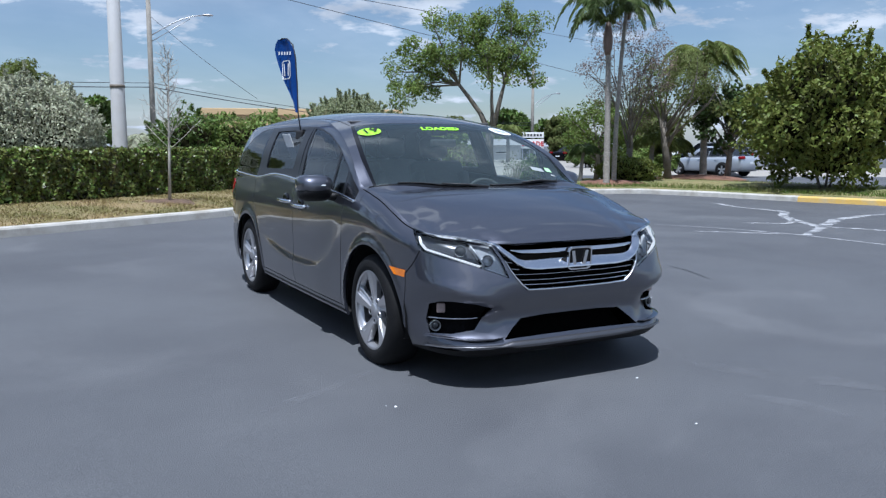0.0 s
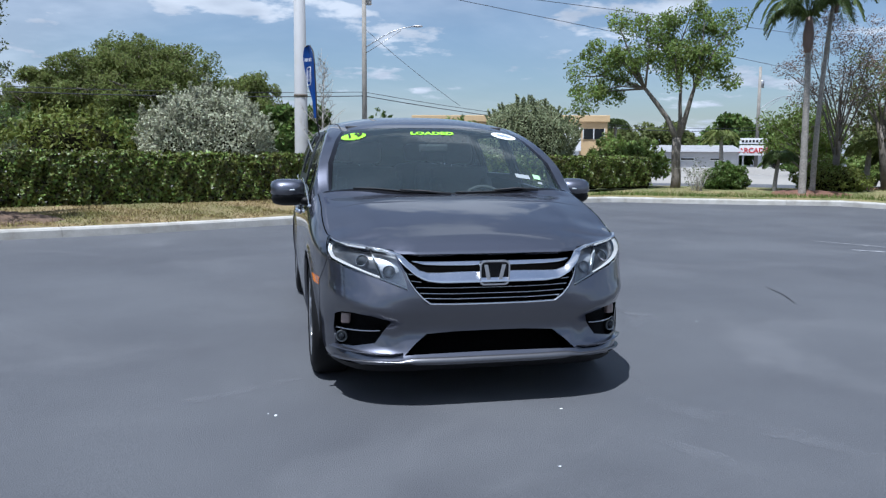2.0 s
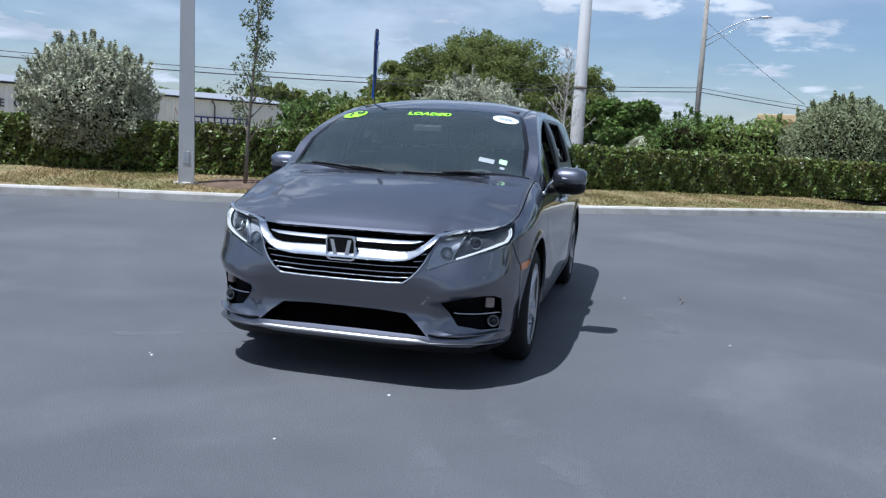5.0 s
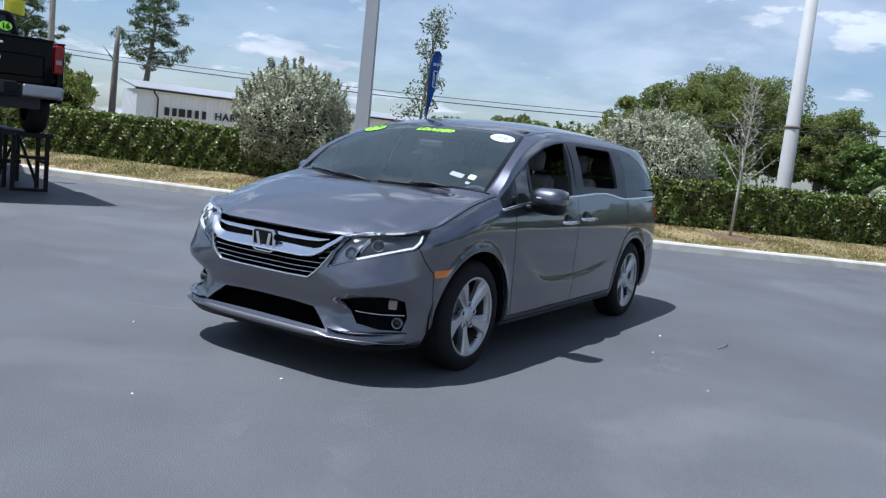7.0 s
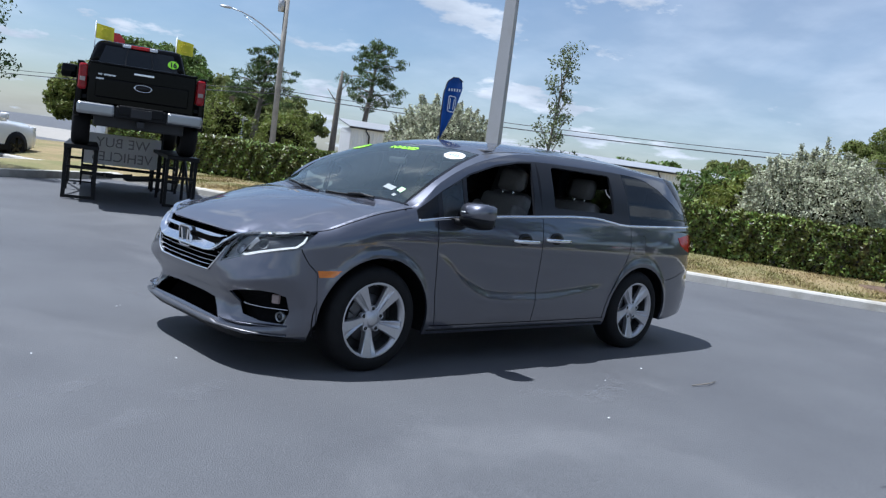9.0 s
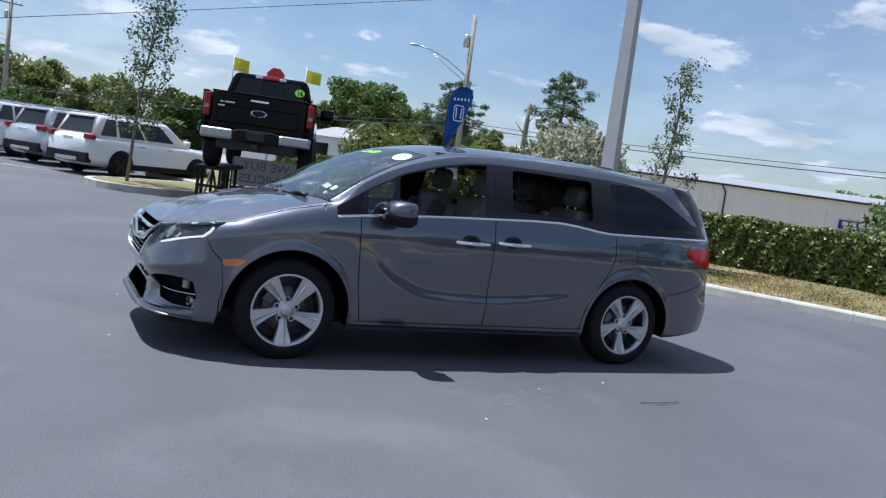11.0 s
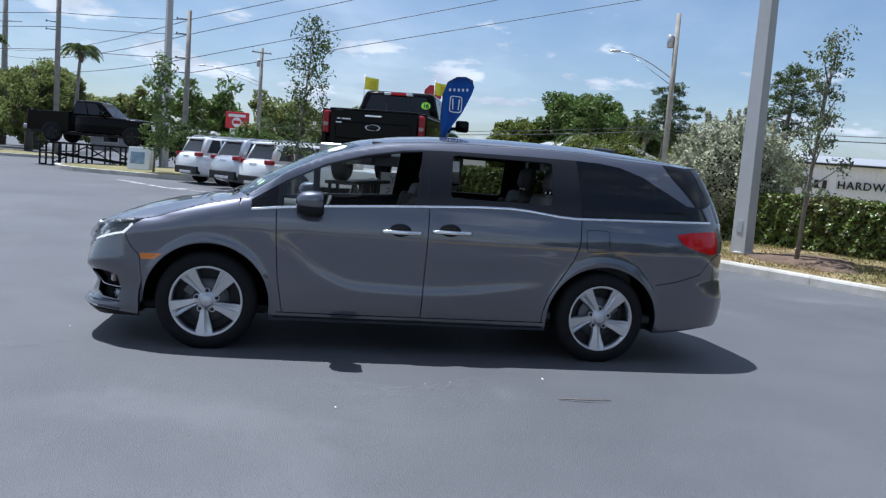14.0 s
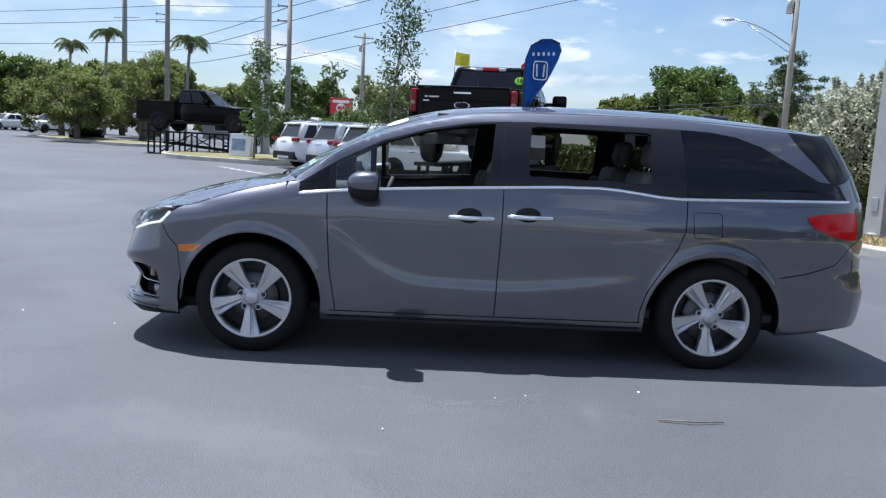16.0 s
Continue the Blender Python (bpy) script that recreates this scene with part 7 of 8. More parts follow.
def alloy_wheel(parent, side, hub):
    """Tyre with tread blocks' shoulder, five broad split spokes, disc, caliper, cap and nuts."""
    wheel = new("wheel")
    wheel.parent = parent
    wheel.matrix_local = Matrix.Translation((0.955 * side, hub, HUB_Z)) @ (pose(0, 0, 0) if side > 0 else pose(0, 0, 0, 0, 0, 180))
    R = 0.362
    prof = [(0.255, -0.005), (0.262, 0.004), (0.285, 0.010), (0.315, 0.006), (0.338, -0.004), (0.354, -0.022), (R, -0.045), (R, -0.10), (R, -0.17), (0.354, -0.205), (0.335, -0.222), (0.30, -0.228), (0.255, -0.215)]
    v, f = lathe(prof, 72, "x")
    v = [(x, y, max(z, -HUB_Z + 0.002)) for x, y, z in v]
    put("tyre", mesh_np("tyre", v, f, M_TYRE, True), wheel, "black tyre")
    rim = [(0.243, -0.004), (0.256, 0.002), (0.262, -0.002), (0.262, -0.016), (0.246, -0.022), (0.238, -0.05), (0.225, -0.12), (0.232, -0.20)]
    put("rim", mesh_np("rim", *lathe(rim, 72, "x"), M_ALLOY, True), wheel, "silver alloy rim")
    # dark lining laid over the alloy barrel behind the spokes
    put("barrel", mesh_np("barrel", *lathe([(0.236, -0.05), (0.224, -0.12), (0.231, -0.20)], 48, "x"), M_ROTOR, True), wheel)
    for i in range(5):
        a0 = 2 * math.pi * i / 5 + side * -math.pi / 2
        bm = bmesh.new()
        rows = ((0.050, 0.030, -0.030), (0.085, 0.030, -0.027), (0.125, 0.036, -0.020), (0.165, 0.046, -0.014), (0.205, 0.057, -0.009), (0.235, 0.064, -0.005), (0.252, 0.066, -0.003))
        prev = None
        t = Vector((-math.sin(a0), math.cos(a0))) * (1 if side > 0 else -1)
        out = Vector((math.cos(a0), math.sin(a0)))
        for r, w, x in rows:
            scoop = 0.016 * min(1.0, max(0.0, (r - 0.06) / 0.05)) * min(1.0, max(0.0, (0.245 - r) / 0.05))
            ring = []
            for off, h in ((-w, x - 0.045), (-w, x - 0.006), (-w * 0.92, x), (w * 0.10, x + 0.002), (w * 0.20, x - 0.002 - scoop * 0.4), (w * 0.45, x - 0.003 - scoop), (w * 0.85, x - 0.003 - scoop * 0.55), (w, x - 0.009 - scoop * 0.4), (w, x - 0.045)):
                c = out * r + t * (off - 0.010 + 0.05 * (r - 0.15))
                ring.append(bm.verts.new((h, c.x, c.y)))
            if prev:
                for j in range(8):
                    bm.faces.new((prev[j], prev[j + 1], ring[j + 1], ring[j]))
                bm.faces.new((prev[8], prev[0], ring[0], ring[8]))
            prev = ring
        bmesh.ops.recalc_face_normals(bm, faces=bm.faces[:])
        part("spoke", bm, M_ALLOY, wheel)
    put("hub", mesh_np("hub", *lathe([(0.074, -0.060), (0.072, -0.034), (0.064, -0.028), (0.046, -0.027), (0.043, -0.020), (0.036, -0.016), (0.001, -0.014)], 32, "x"), M_ALLOY, True), wheel)
    for i in range(5):
        a = 2 * math.pi * (i + 0.5) / 5 + side * -math.pi / 2
        at = pose(0, 0.073 * math.cos(a), 0.073 * math.sin(a))
        put("nut_seat", mesh_np("nut_seat", *lathe([(0.024, -0.06), (0.024, -0.030), (0.021, -0.024), (0.017, -0.026), (0.016, -0.040)], 18, "x"), M_ALLOY, True), wheel, "", at)
        put("lug_nut", mesh_np("lug_nut", *lathe([(0.0155, -0.05), (0.0155, -0.032), (0.011, -0.026), (0.007, -0.026), (0.001, -0.030)], 6, "x"), M_DARK, False), wheel, "", at)
    put("valve", mesh_np("valve", *tube([(-0.040, 0.205 * math.cos(-0.9), 0.205 * math.sin(-0.9)), (-0.012, 0.200 * math.cos(-0.9), 0.200 * math.sin(-0.9))], 0.006, 6), M_DARK, True), wheel)
    put("brake_disc", mesh_np("brake_disc", *lathe([(0.07, -0.085), (0.16, -0.085), (0.162, -0.090), (0.162, -0.11)], 40, "x"), M_ROTOR, True), wheel)
    part("caliper", box_bm(-0.115, -0.062, -0.05, 0.05, 0.095, 0.18, 0.012), M_ROTOR, wheel, m=pose(0, 0, 0, 55 if hub < 0 else -55))
    put("backing_plate", mesh_np("backing_plate", *lathe([(0.001, -0.125), (0.225, -0.125)], 32, "x"), M_DARK), wheel)
    return wheel


for side in (1, -1):
    for hub in (-AXLE, AXLE):
        alloy_wheel(VAN, side, hub)

# ---- mirrors, handles, wipers ----


def blob(rows, n=14):
    """A closed smooth body from rounded sections: (y, x0, x1, z0, z1, power)."""
    v, f = [], []
    for y, x0, x1, z0, z1, p in rows:
        for k in range(n):
            a = 2 * math.pi * k / n
            c, s = math.cos(a), math.sin(a)
            v.append(((x0 + x1) / 2 + (x1 - x0) / 2 * math.copysign(abs(c) ** (2 / p), c), y, (z0 + z1) / 2 + (z1 - z0) / 2 * math.copysign(abs(s) ** (2 / p), s)))
    m = len(rows)
    for i in range(m - 1):
        for k in range(n):
            q = (k + 1) % n
            f.append((i * n + k, i * n + q, (i + 1) * n + q, (i + 1) * n + k))
    f += [tuple(range(n - 1, -1, -1)), tuple((m - 1) * n + k for k in range(n))]
    return v, f


def flipped(v, f, side):
    return (v, f) if side > 0 else ([(-x, y, z) for x, y, z in v], [t[::-1] for t in f])


for side in (1, -1):
    cap = blob([(-0.900, 1.04, 1.12, 1.105, 1.150, 2.0), (-0.885, 0.990, 1.160, 1.088, 1.178, 2.4), (-0.850, 0.962, 1.186, 1.078, 1.200, 2.8), (-0.790, 0.954, 1.198, 1.075, 1.208, 3.2), (-0.725, 0.956, 1.196, 1.078, 1.206, 3.6), (-0.706, 0.968, 1.184, 1.086, 1.198, 3.6)], 28)
    mir = put("door_mirror", mesh_np("door_mirror", *flipped(*cap, side), M_PAINT, True), VAN)
    under = blob([(-0.892, 1.02, 1.12, 1.072, 1.108, 2.0), (-0.865, 0.968, 1.172, 1.040, 1.118, 2.4), (-0.80, 0.950, 1.190, 1.018, 1.122, 2.8), (-0.730, 0.952, 1.188, 1.020, 1.122, 3.0), (-0.702, 0.970, 1.176, 1.040, 1.116, 3.0)], 24)
    put("lower_shell", mesh_np("lower_shell", *flipped(*under, side), M_BLACKPLASTIC, True), mir)
    foot = blob([(-0.885, 0.90, 0.985, 1.035, 1.075, 2.6), (-0.83, 0.90, 1.0, 1.02, 1.085, 2.6), (-0.765, 0.90, 0.985, 1.025, 1.08, 2.6)], 14)
    put("mirror_foot", mesh_np("mirror_foot", *flipped(*foot, side), M_BLACKPLASTIC, True), mir)
    pane = [(0.975, -0.699, 1.050), (1.172, -0.699, 1.050), (1.172, -0.699, 1.188), (0.975, -0.699, 1.188)]
    put("mirror_glass", mesh_np("mirror_glass", *flipped(pane, [(3, 2, 1, 0)], side), M_CHROME), mir)
    blinker = moulding("turn_signal", lambda u, v: np.stack([1.0 + 0.19 * np.asarray(u) * 1.0 + 0 * np.asarray(v), -0.895 + 0.10 * np.asarray(u) ** 2.0, 1.135 + np.asarray(v)], -1), [(0.15, 0.0), (0.95, -0.004)], 0.008, M_LAMPWHITE, mir, 0.012, 0.004, (side,), flip=False)
    for key, y0, y1, z in (("front_door", -0.268, 0.040, 0.940), ("sliding_door", 0.108, 0.418, 0.960)):
        door = DOORS[key, side]
        yc = (y0 + y1) / 2
        x = float(wall(np.array(yc), np.array(z))[0])
        # raised black oval painted for the shade in the body-coloured handle scoop
        v, f = lathe([(0.001, 0.004), (0.5, 0.0035), (0.85, 0.003), (1.0, -0.004)], 24, "x")
        v = [(x + h * 1.5 + 0.005, yc - 0.012 + a * 0.082, z + 0.012 + b * 0.050) for h, a, b in v]
        put("handle_shade", mesh_np("handle_shade", *flipped(v, f, side), M_GLOSSBLACK, True), door)
        rows = [(y0, x - 0.002, x + 0.018, z - 0.010, z + 0.010, 3), (y0 + 0.02, x + 0.012, x + 0.036, z - 0.015, z + 0.013, 3), (yc, x + 0.022, x + 0.046, z - 0.017, z + 0.013, 3), (y1 - 0.02, x + 0.012, x + 0.036, z - 0.014, z + 0.013, 3), (y1, x - 0.002, x + 0.016, z - 0.008, z + 0.012, 3)]
        h = put("door_handle", mesh_np("door_handle", *flipped(*blob(rows, 14), side), M_CHROME, True), door, "chrome pull handle")

for x0, x1 in ((-0.66, -0.06), (0.02, 0.56)):
    pts = []
    for k in range(11):
        x = x0 + (x1 - x0) * k / 10
        pts.append(Vector(roof_sheet(x, screen_low(x) + 0.004 - 0.012 * k / 10)) + Vector((0, -0.004, 0.004)))
    tube_part("wiper_blade", pts, 0.0045, M_DARK, VAN, 6)
    tube_part("wiper_arm", [pts[5] + Vector((0, 0, 0.008)), pts[8] + Vector((0, -0.01, 0.010)), pts[10] + Vector((0.04, -0.03, -0.008))], [0.005, 0.007, 0.011], M_DARK, VAN, 6)
part("antenna_fin", box_bm(-0.022, 0.022, -0.10, 0.10, 0, 0.05, 0.012), M_PAINT, VAN, m=pose(0, 1.75, 1.662, -3))
moulding("roof_seam", roof_sheet, [(0.66, -0.42), (0.665, 0.4), (0.655, 1.4), (0.62, 2.1)], 0.010, M_DARK, VAN, 0.0, 0.002, (1, -1))

# ---- cabin ----


def car_seat(x, y, width, parent, headrest=True):
    seat = new("car_seat")
    seat.parent = parent
    seat.matrix_local = pose(x, y, 0)
    w = width / 2
    part("squab", box_bm(-w, w, -0.26, 0.26, 0.55, 0.74, 0.05, 3), M_LEATHER, seat, smooth=True)
    part("backrest", box_bm(-w, w, -0.075, 0.075, 0.0, 0.64, 0.055, 3), M_LEATHER, seat, smooth=True, m=pose(0, 0.24, 0.66, -17))
    for s in (-1, 1):
        part("bolster", box_bm(-0.045, 0.045, -0.10, 0.06, 0.05, 0.52, 0.04, 3), M_LEATHER, seat, smooth=True, m=Matrix.Translation((s * (w - 0.03), 0.21, 0.68)) @ pose(0, 0, 0, -17))
    if headrest:
        part("headrest", box_bm(-0.13, 0.13, -0.055, 0.055, 0, 0.19, 0.05, 3), M_LEATHER, seat, smooth=True, m=pose(0, 0.44, 1.30, -12))
        for s in (-0.06, 0.06):
            tube_part("headrest_post", [(s, 0.41, 1.24), (s, 0.45, 1.36)], 0.007, M_CHROME, seat, 6)
    part("seat_base", box_bm(-w * 0.8, w * 0.8, -0.2, 0.22, 0.30, 0.56, 0.02), M_INSIDE, seat)
    return seat


for x in (0.40, -0.40):
    car_seat(x, -0.22, 0.50, VAN)
for x in (0.42, -0.42):
    car_seat(x, 0.72, 0.48, VAN)
for x in (0.36, -0.36):
    car_seat(x, 1.62, 0.50, VAN)
part("dashboard", box_bm(-0.80, 0.80, -1.30, -0.86, 0.72, 1.045, 0.07, 3), M_INSIDE, VAN, smooth=True)
part("instrument_hood", box_bm(0.20, 0.58, -1.08, -0.80, 0.98, 1.10, 0.05, 3), M_INSIDE, VAN, smooth=True)
part("centre_screen", box_bm(-0.12, 0.12, -0.875, -0.855, 0.92, 1.06, 0.01), M_DARKGLASS, VAN)
part("console", box_bm(-0.14, 0.14, -0.9, 0.05, 0.3, 0.70, 0.04, 3), M_INSIDE, VAN, smooth=True)
wheel_pts = [(0.40 + 0.185 * math.cos(a), 0.06 * math.sin(a) - 0.70, 0.965 + 0.175 * math.sin(a)) for a in [2 * math.pi * k / 32 for k in range(33)]]
steer = new("steering_wheel")
steer.parent = VAN
tube_part("wheel_rim", wheel_pts, 0.015, M_INSIDE, steer, 8)
part("wheel_boss", box_bm(0.33, 0.47, -0.735, -0.70, 0.92, 1.01, 0.02), M_INSIDE, steer)
for dx in (-0.10, 0.10):
    tube_part("wheel_spoke", [(0.40 + dx * 0.6, -0.715, 0.965), (0.40 + dx * 1.75, -0.70, 0.965)], 0.013, M_INSIDE, steer, 6)
part("rear_view_mirror", box_bm(-0.11, 0.11, -0.72, -0.69, 1.40, 1.46, 0.015), M_INSIDE, VAN)
part("sensor_pod", box_bm(-0.07, 0.07, -0.66, -0.56, 1.49, 1.535, 0.015), M_INSIDE, VAN)
part("headliner", box_bm(-0.62, 0.62, -0.35, 2.0, 1.585, 1.600, 0.004), M_INSIDE, VAN)
part("side_floor", box_bm(-0.915, 0.915, -0.98, 0.98, 0.262, 0.30), M_INSIDE, VAN)
part("cargo_floor", box_bm(-0.80, 0.80, -1.0, 2.4, 0.30, 0.36, 0.01), M_INSIDE, VAN)
part("window_sticker", box_bm(-0.002, 0.002, -0.10, 0.10, -0.11, 0.11), M_PAPER, VAN, "white paper on the far window", m=pose(-0.835, 0.52, 1.40, 0, -18.5, 0))
for side in (1, -1):
    for y0, y1 in ((-0.85, 0.0), (0.2, 1.15)):
        part("arm_rest", box_bm(0.84, 0.92, y0, y1, 0.80, 0.92, 0.03, 2), M_INSIDE, VAN, m=None if side > 0 else Matrix.Diagonal((-1, 1, 1, 1)))

# ---- windscreen stickers ----


def on_screen(me, x0, y0, k=0.86, lift=0.003, turn=0.0):
    """Lays a flat mesh onto the windscreen round (x0, y0)."""
    c, s = math.cos(radians(turn)), math.sin(radians(turn))
    for v in me.vertices:
        a, b = v.co.x * c - v.co.y * s, v.co.x * s + v.co.y * c
        p = roof_sheet(x0 + a, y0 + b * k)
        n = grad_normal(roof_sheet, np.array(x0 + a), np.array(y0 + b * k))
        v.co = Vector(p) + Vector(n) * (lift + v.co.z)
    me.update()
    return me


def ellipse_mesh(name, a, b, material, n=40):
    v = [(0, 0, 0)] + [(a * r / 5 * math.cos(2 * math.pi * k / n), b * r / 5 * math.sin(2 * math.pi * k / n), 0) for r in range(1, 6) for k in range(n)]
    f = [(0, 1 + k, 1 + (k + 1) % n) for k in range(n)]
    f += [(1 + r * n + k, 1 + (r + 1) * n + k, 1 + (r + 1) * n + (k + 1) % n, 1 + r * n + (k + 1) % n) for r in range(4) for k in range(n)]
    return mesh_np(name, v, f, material)


def words_mesh(words, size, material, shear=0.0, bold=0.0, spacing=1.0):
    ob = lettering(words, size, material, None, Matrix(), 0.0, spacing, "words", shear, bold)
    me = ob.data
    bpy.data.objects.remove(ob)
    return me


def bar_mesh(w, h, material):
    return mesh_np("bar", [(-w, -h, 0), (w, -h, 0), (w, h, 0), (-w, h, 0)], [(0, 1, 2, 3)], material)


# darkened paper: the dimming by the windscreen is put into its colour
M_DULLPAPER = mat("paper dimmed as behind glass", (0.30, 0.33, 0.34), 0.8, vary=0.08, scale=30)
year = tagged(put("year_sticker", on_screen(ellipse_mesh("year_sticker", 0.098, 0.084, M_BLACKLETTER), -0.590, -0.640, turn=8)), "oval lime windscreen sticker with the number 19", "sticker")
put("face", on_screen(ellipse_mesh("face", 0.092, 0.078, M_LIME), -0.590, -0.640, lift=0.0045, turn=8), year)
put("lettering", on_screen(words_mesh("19", 0.135, M_BLACKLETTER, 0.15, 0.0015), -0.590, -0.642, lift=0.011, turn=8), year)
loaded = tagged(put("word_sticker", on_screen(words_mesh("LOADED", 0.080, M_LIME, 0.12, 0.0038, 1.06), -0.005, -0.652)), "lime green LOADED lettering on the windscreen", "sticker")
oval = tagged(put("oval_sticker", on_screen(ellipse_mesh("oval_sticker", 0.096, 0.084, M_PAPER), 0.565, -0.615, turn=-8)), "white oval sticker with blue print lines", "sticker")
for dy, w in ((0.022, 0.045), (0.0, 0.065), (-0.022, 0.05)):
    put("print_bar", on_screen(bar_mesh(w, 0.006, M_BLUEINK), 0.565, -0.615 + dy * 0.86, lift=0.0045, turn=-8), oval)
for x, y, w, h, m_, what in ((0.545, -1.185, 0.052, 0.026, M_DULLPAPER, "white"), (0.655, -1.165, 0.026, 0.026, M_PALEGREEN, "pale green"), (0.660, -1.232, 0.016, 0.016, M_DULLPAPER, "round white")):
    tagged(put("inspection_sticker", on_screen(bar_mesh(w, h, m_), x, y)), "small %s inspection sticker on the windscreen" % what, "sticker")

# ---- feather flag clipped to the far window ----


def feather_flag():
    root = thing("car_flag", "blue feather flag with a pale emblem clipped to the van's window", "flag", pose(-0.775, 0.40, 1.50, 0, 0, 13) @ Matrix.Diagonal((1, 1, 0.935, 1)))
    pole = [(0, 0, 0), (-0.02, 0.01, 0.18), (-0.03, 0.0, 0.45), (-0.035, 0.01, 0.68), (-0.035, 0.05, 0.80), (-0.035, 0.14, 0.86), (-0.035, 0.23, 0.87), (-0.035, 0.31, 0.84)]
    tube_part("staff", pole, 0.006, M_DARK, root, 6)
    part("clip", box_bm(-0.03, 0.03, -0.05, 0.05, -0.04, 0.04, 0.012), M_DARK, root)
    rows = [(0.20, 0.01, 0.012), (0.30, 0.005, 0.06), (0.40, 0.0, 0.105), (0.50, 0.0, 0.155), (0.60, 0.002, 0.19), (0.70, 0.012, 0.225), (0.78, 0.04, 0.25), (0.83, 0.085, 0.25), (0.865, 0.15, 0.24)]
    n = 12
    v = []
    for z, a, b in rows:
        for k in range(n + 1):
            u = k / n
            v.append((-0.034 + 0.012 * math.sin(7 * u + 5 * z), a + (b - a) * u * 1.4, z))
    f = [(i * (n + 1) + k, i * (n + 1) + k + 1, (i + 1) * (n + 1) + k + 1, (i + 1) * (n + 1) + k) for i in range(len(rows) - 1) for k in range(n)]
    put("cloth", mesh_np("cloth", v, f, M_BLUE, True), root, "blue cloth")
    for s in (-1, 1):
        mm = Matrix.Translation((-0.034 + 0.016 * s, 0.14, 0.585)) @ pose(0, 0, 0, 90, 0, 90)
        put("emblem_rim", mesh_np("emblem_rim", *ring_plate(rounded(0.066, 0.085, 0.03), rounded(0.056, 0.075, 0.026), 0.002), M_WHITE), root, "", mm)
        for sx in (-1, 1):
            bar = [(sx * 0.022, -0.055), (sx * 0.034, -0.055), (sx * 0.042, 0.055), (sx * 0.028, 0.055)]
            put("emblem_bar", mesh_np("emblem_bar", *prism(bar if sx > 0 else bar[::-1], 0.0, 0.002), M_WHITE), root, "", mm)
        for k in range(5):
            part("name_bar", box_bm(-0.010, 0.010, -0.001, 0.001, -0.014, 0.014), M_WHITE, root, m=Matrix.Translation((-0.034 + 0.016 * s, 0.07 + k * 0.045, 0.725 + 0.004 * k)) @ pose(0, 0, 0, 0, 0, 90))


feather_flag()

# ---- litter on the lot ----
for x, y, r in ((-1.19, -2.40, 0.012), (-2.45, -1.19, 0.007), (0.352, -2.58, 0.009), (0.06, -3.36, 0.010), (2.278, -0.59, 0.010), (1.51, 0.896, 0.012), (1.66, 0.198, 0.008), (1.72, 0.02, 0.005), (-1.23, -2.36, 0.006)):
    rng1 = np.random.default_rng(int(abs(x * 100)))
    bm = bmesh.new()
    bmesh.ops.create_icosphere(bm, subdivisions=1, radius=1)
    for vtx in bm.verts:
        k = r * rng1.uniform(0.35, 0.95)
        vtx.co = Vector((vtx.co.x * k * 1.4, vtx.co.y * k, vtx.co.z * k * 0.35 + r * 0.3))
    me = bpy.data.meshes.new("paper_scrap")
    bm.to_mesh(me)
    bm.free()
    me.materials.append(M_PAPER)
    tagged(put("paper_scrap", me, None, "", pose(x, y, 0.0)), "small white scrap lying on the asphalt", "litter", "scraps on the lot")
tagged(put("twig", mesh_np("twig", *tube([(2.0, 0.86, 0.006), (2.03, 1.05, 0.012), (2.0, 1.22, 0.006)], [0.004, 0.005, 0.003], 5), M_BARK, True)), "thin dry twig lying on the asphalt", "twig")

# ---- other vehicles ----
M_BLACKPAINT = mat("black car paint", (0.002, 0.002, 0.0025), 0.06, vary=0.05, scale=3, gloss=0.13)
M_WHITEPAINT = mat("white car paint", (0.72, 0.73, 0.74), 0.35, vary=0.02, scale=3, coat=1.0)
M_SILVERPAINT = mat("silver car paint", (0.50, 0.53, 0.58), 0.30, 0.5, vary=0.02, scale=3, coat=1.0)
M_TAILRED = mat("deep red lens", (0.33, 0.006, 0.012), 0.2, vary=0.25, scale=18, gloss=0.4)
M_RACK = mat("black rack steel", (0.006, 0.006, 0.007), 0.5, vary=0.2, scale=8, gloss=0.25)
M_BANNER = mat("thin white banner sheet", (0.78, 0.78, 0.78), 0.7, vary=0.04, scale=3, leaf=0.45)
M_STAR = mat("yellow ink", (0.75, 0.60, 0.05), 0.5, vary=0.05, scale=6)


def frustum(b, t, z0, z1, bevel):
    """A tapered cabin: b, t = (x half, y front, y back) below and above."""
    bm = bmesh.new()
    lo = [bm.verts.new(p) for p in ((-b[0], b[1], z0), (b[0], b[1], z0), (b[0], b[2], z0), (-b[0], b[2], z0))]
    hi = [bm.verts.new(p) for p in ((-t[0], t[1], z1), (t[0], t[1], z1), (t[0], t[2], z1), (-t[0], t[2], z1))]
    bm.faces.new(lo[::-1])
    bm.faces.new(hi)
    for i in range(4):
        j = (i + 1) % 4
        bm.faces.new((lo[i], lo[j], hi[j], hi[i]))
    bmesh.ops.bevel(bm, geom=[e for e in bm.edges if max(v.co.z for v in e.verts) > z0 + 0.01], offset=bevel, segments=3, affect="EDGES", profile=0.5)
    return bm


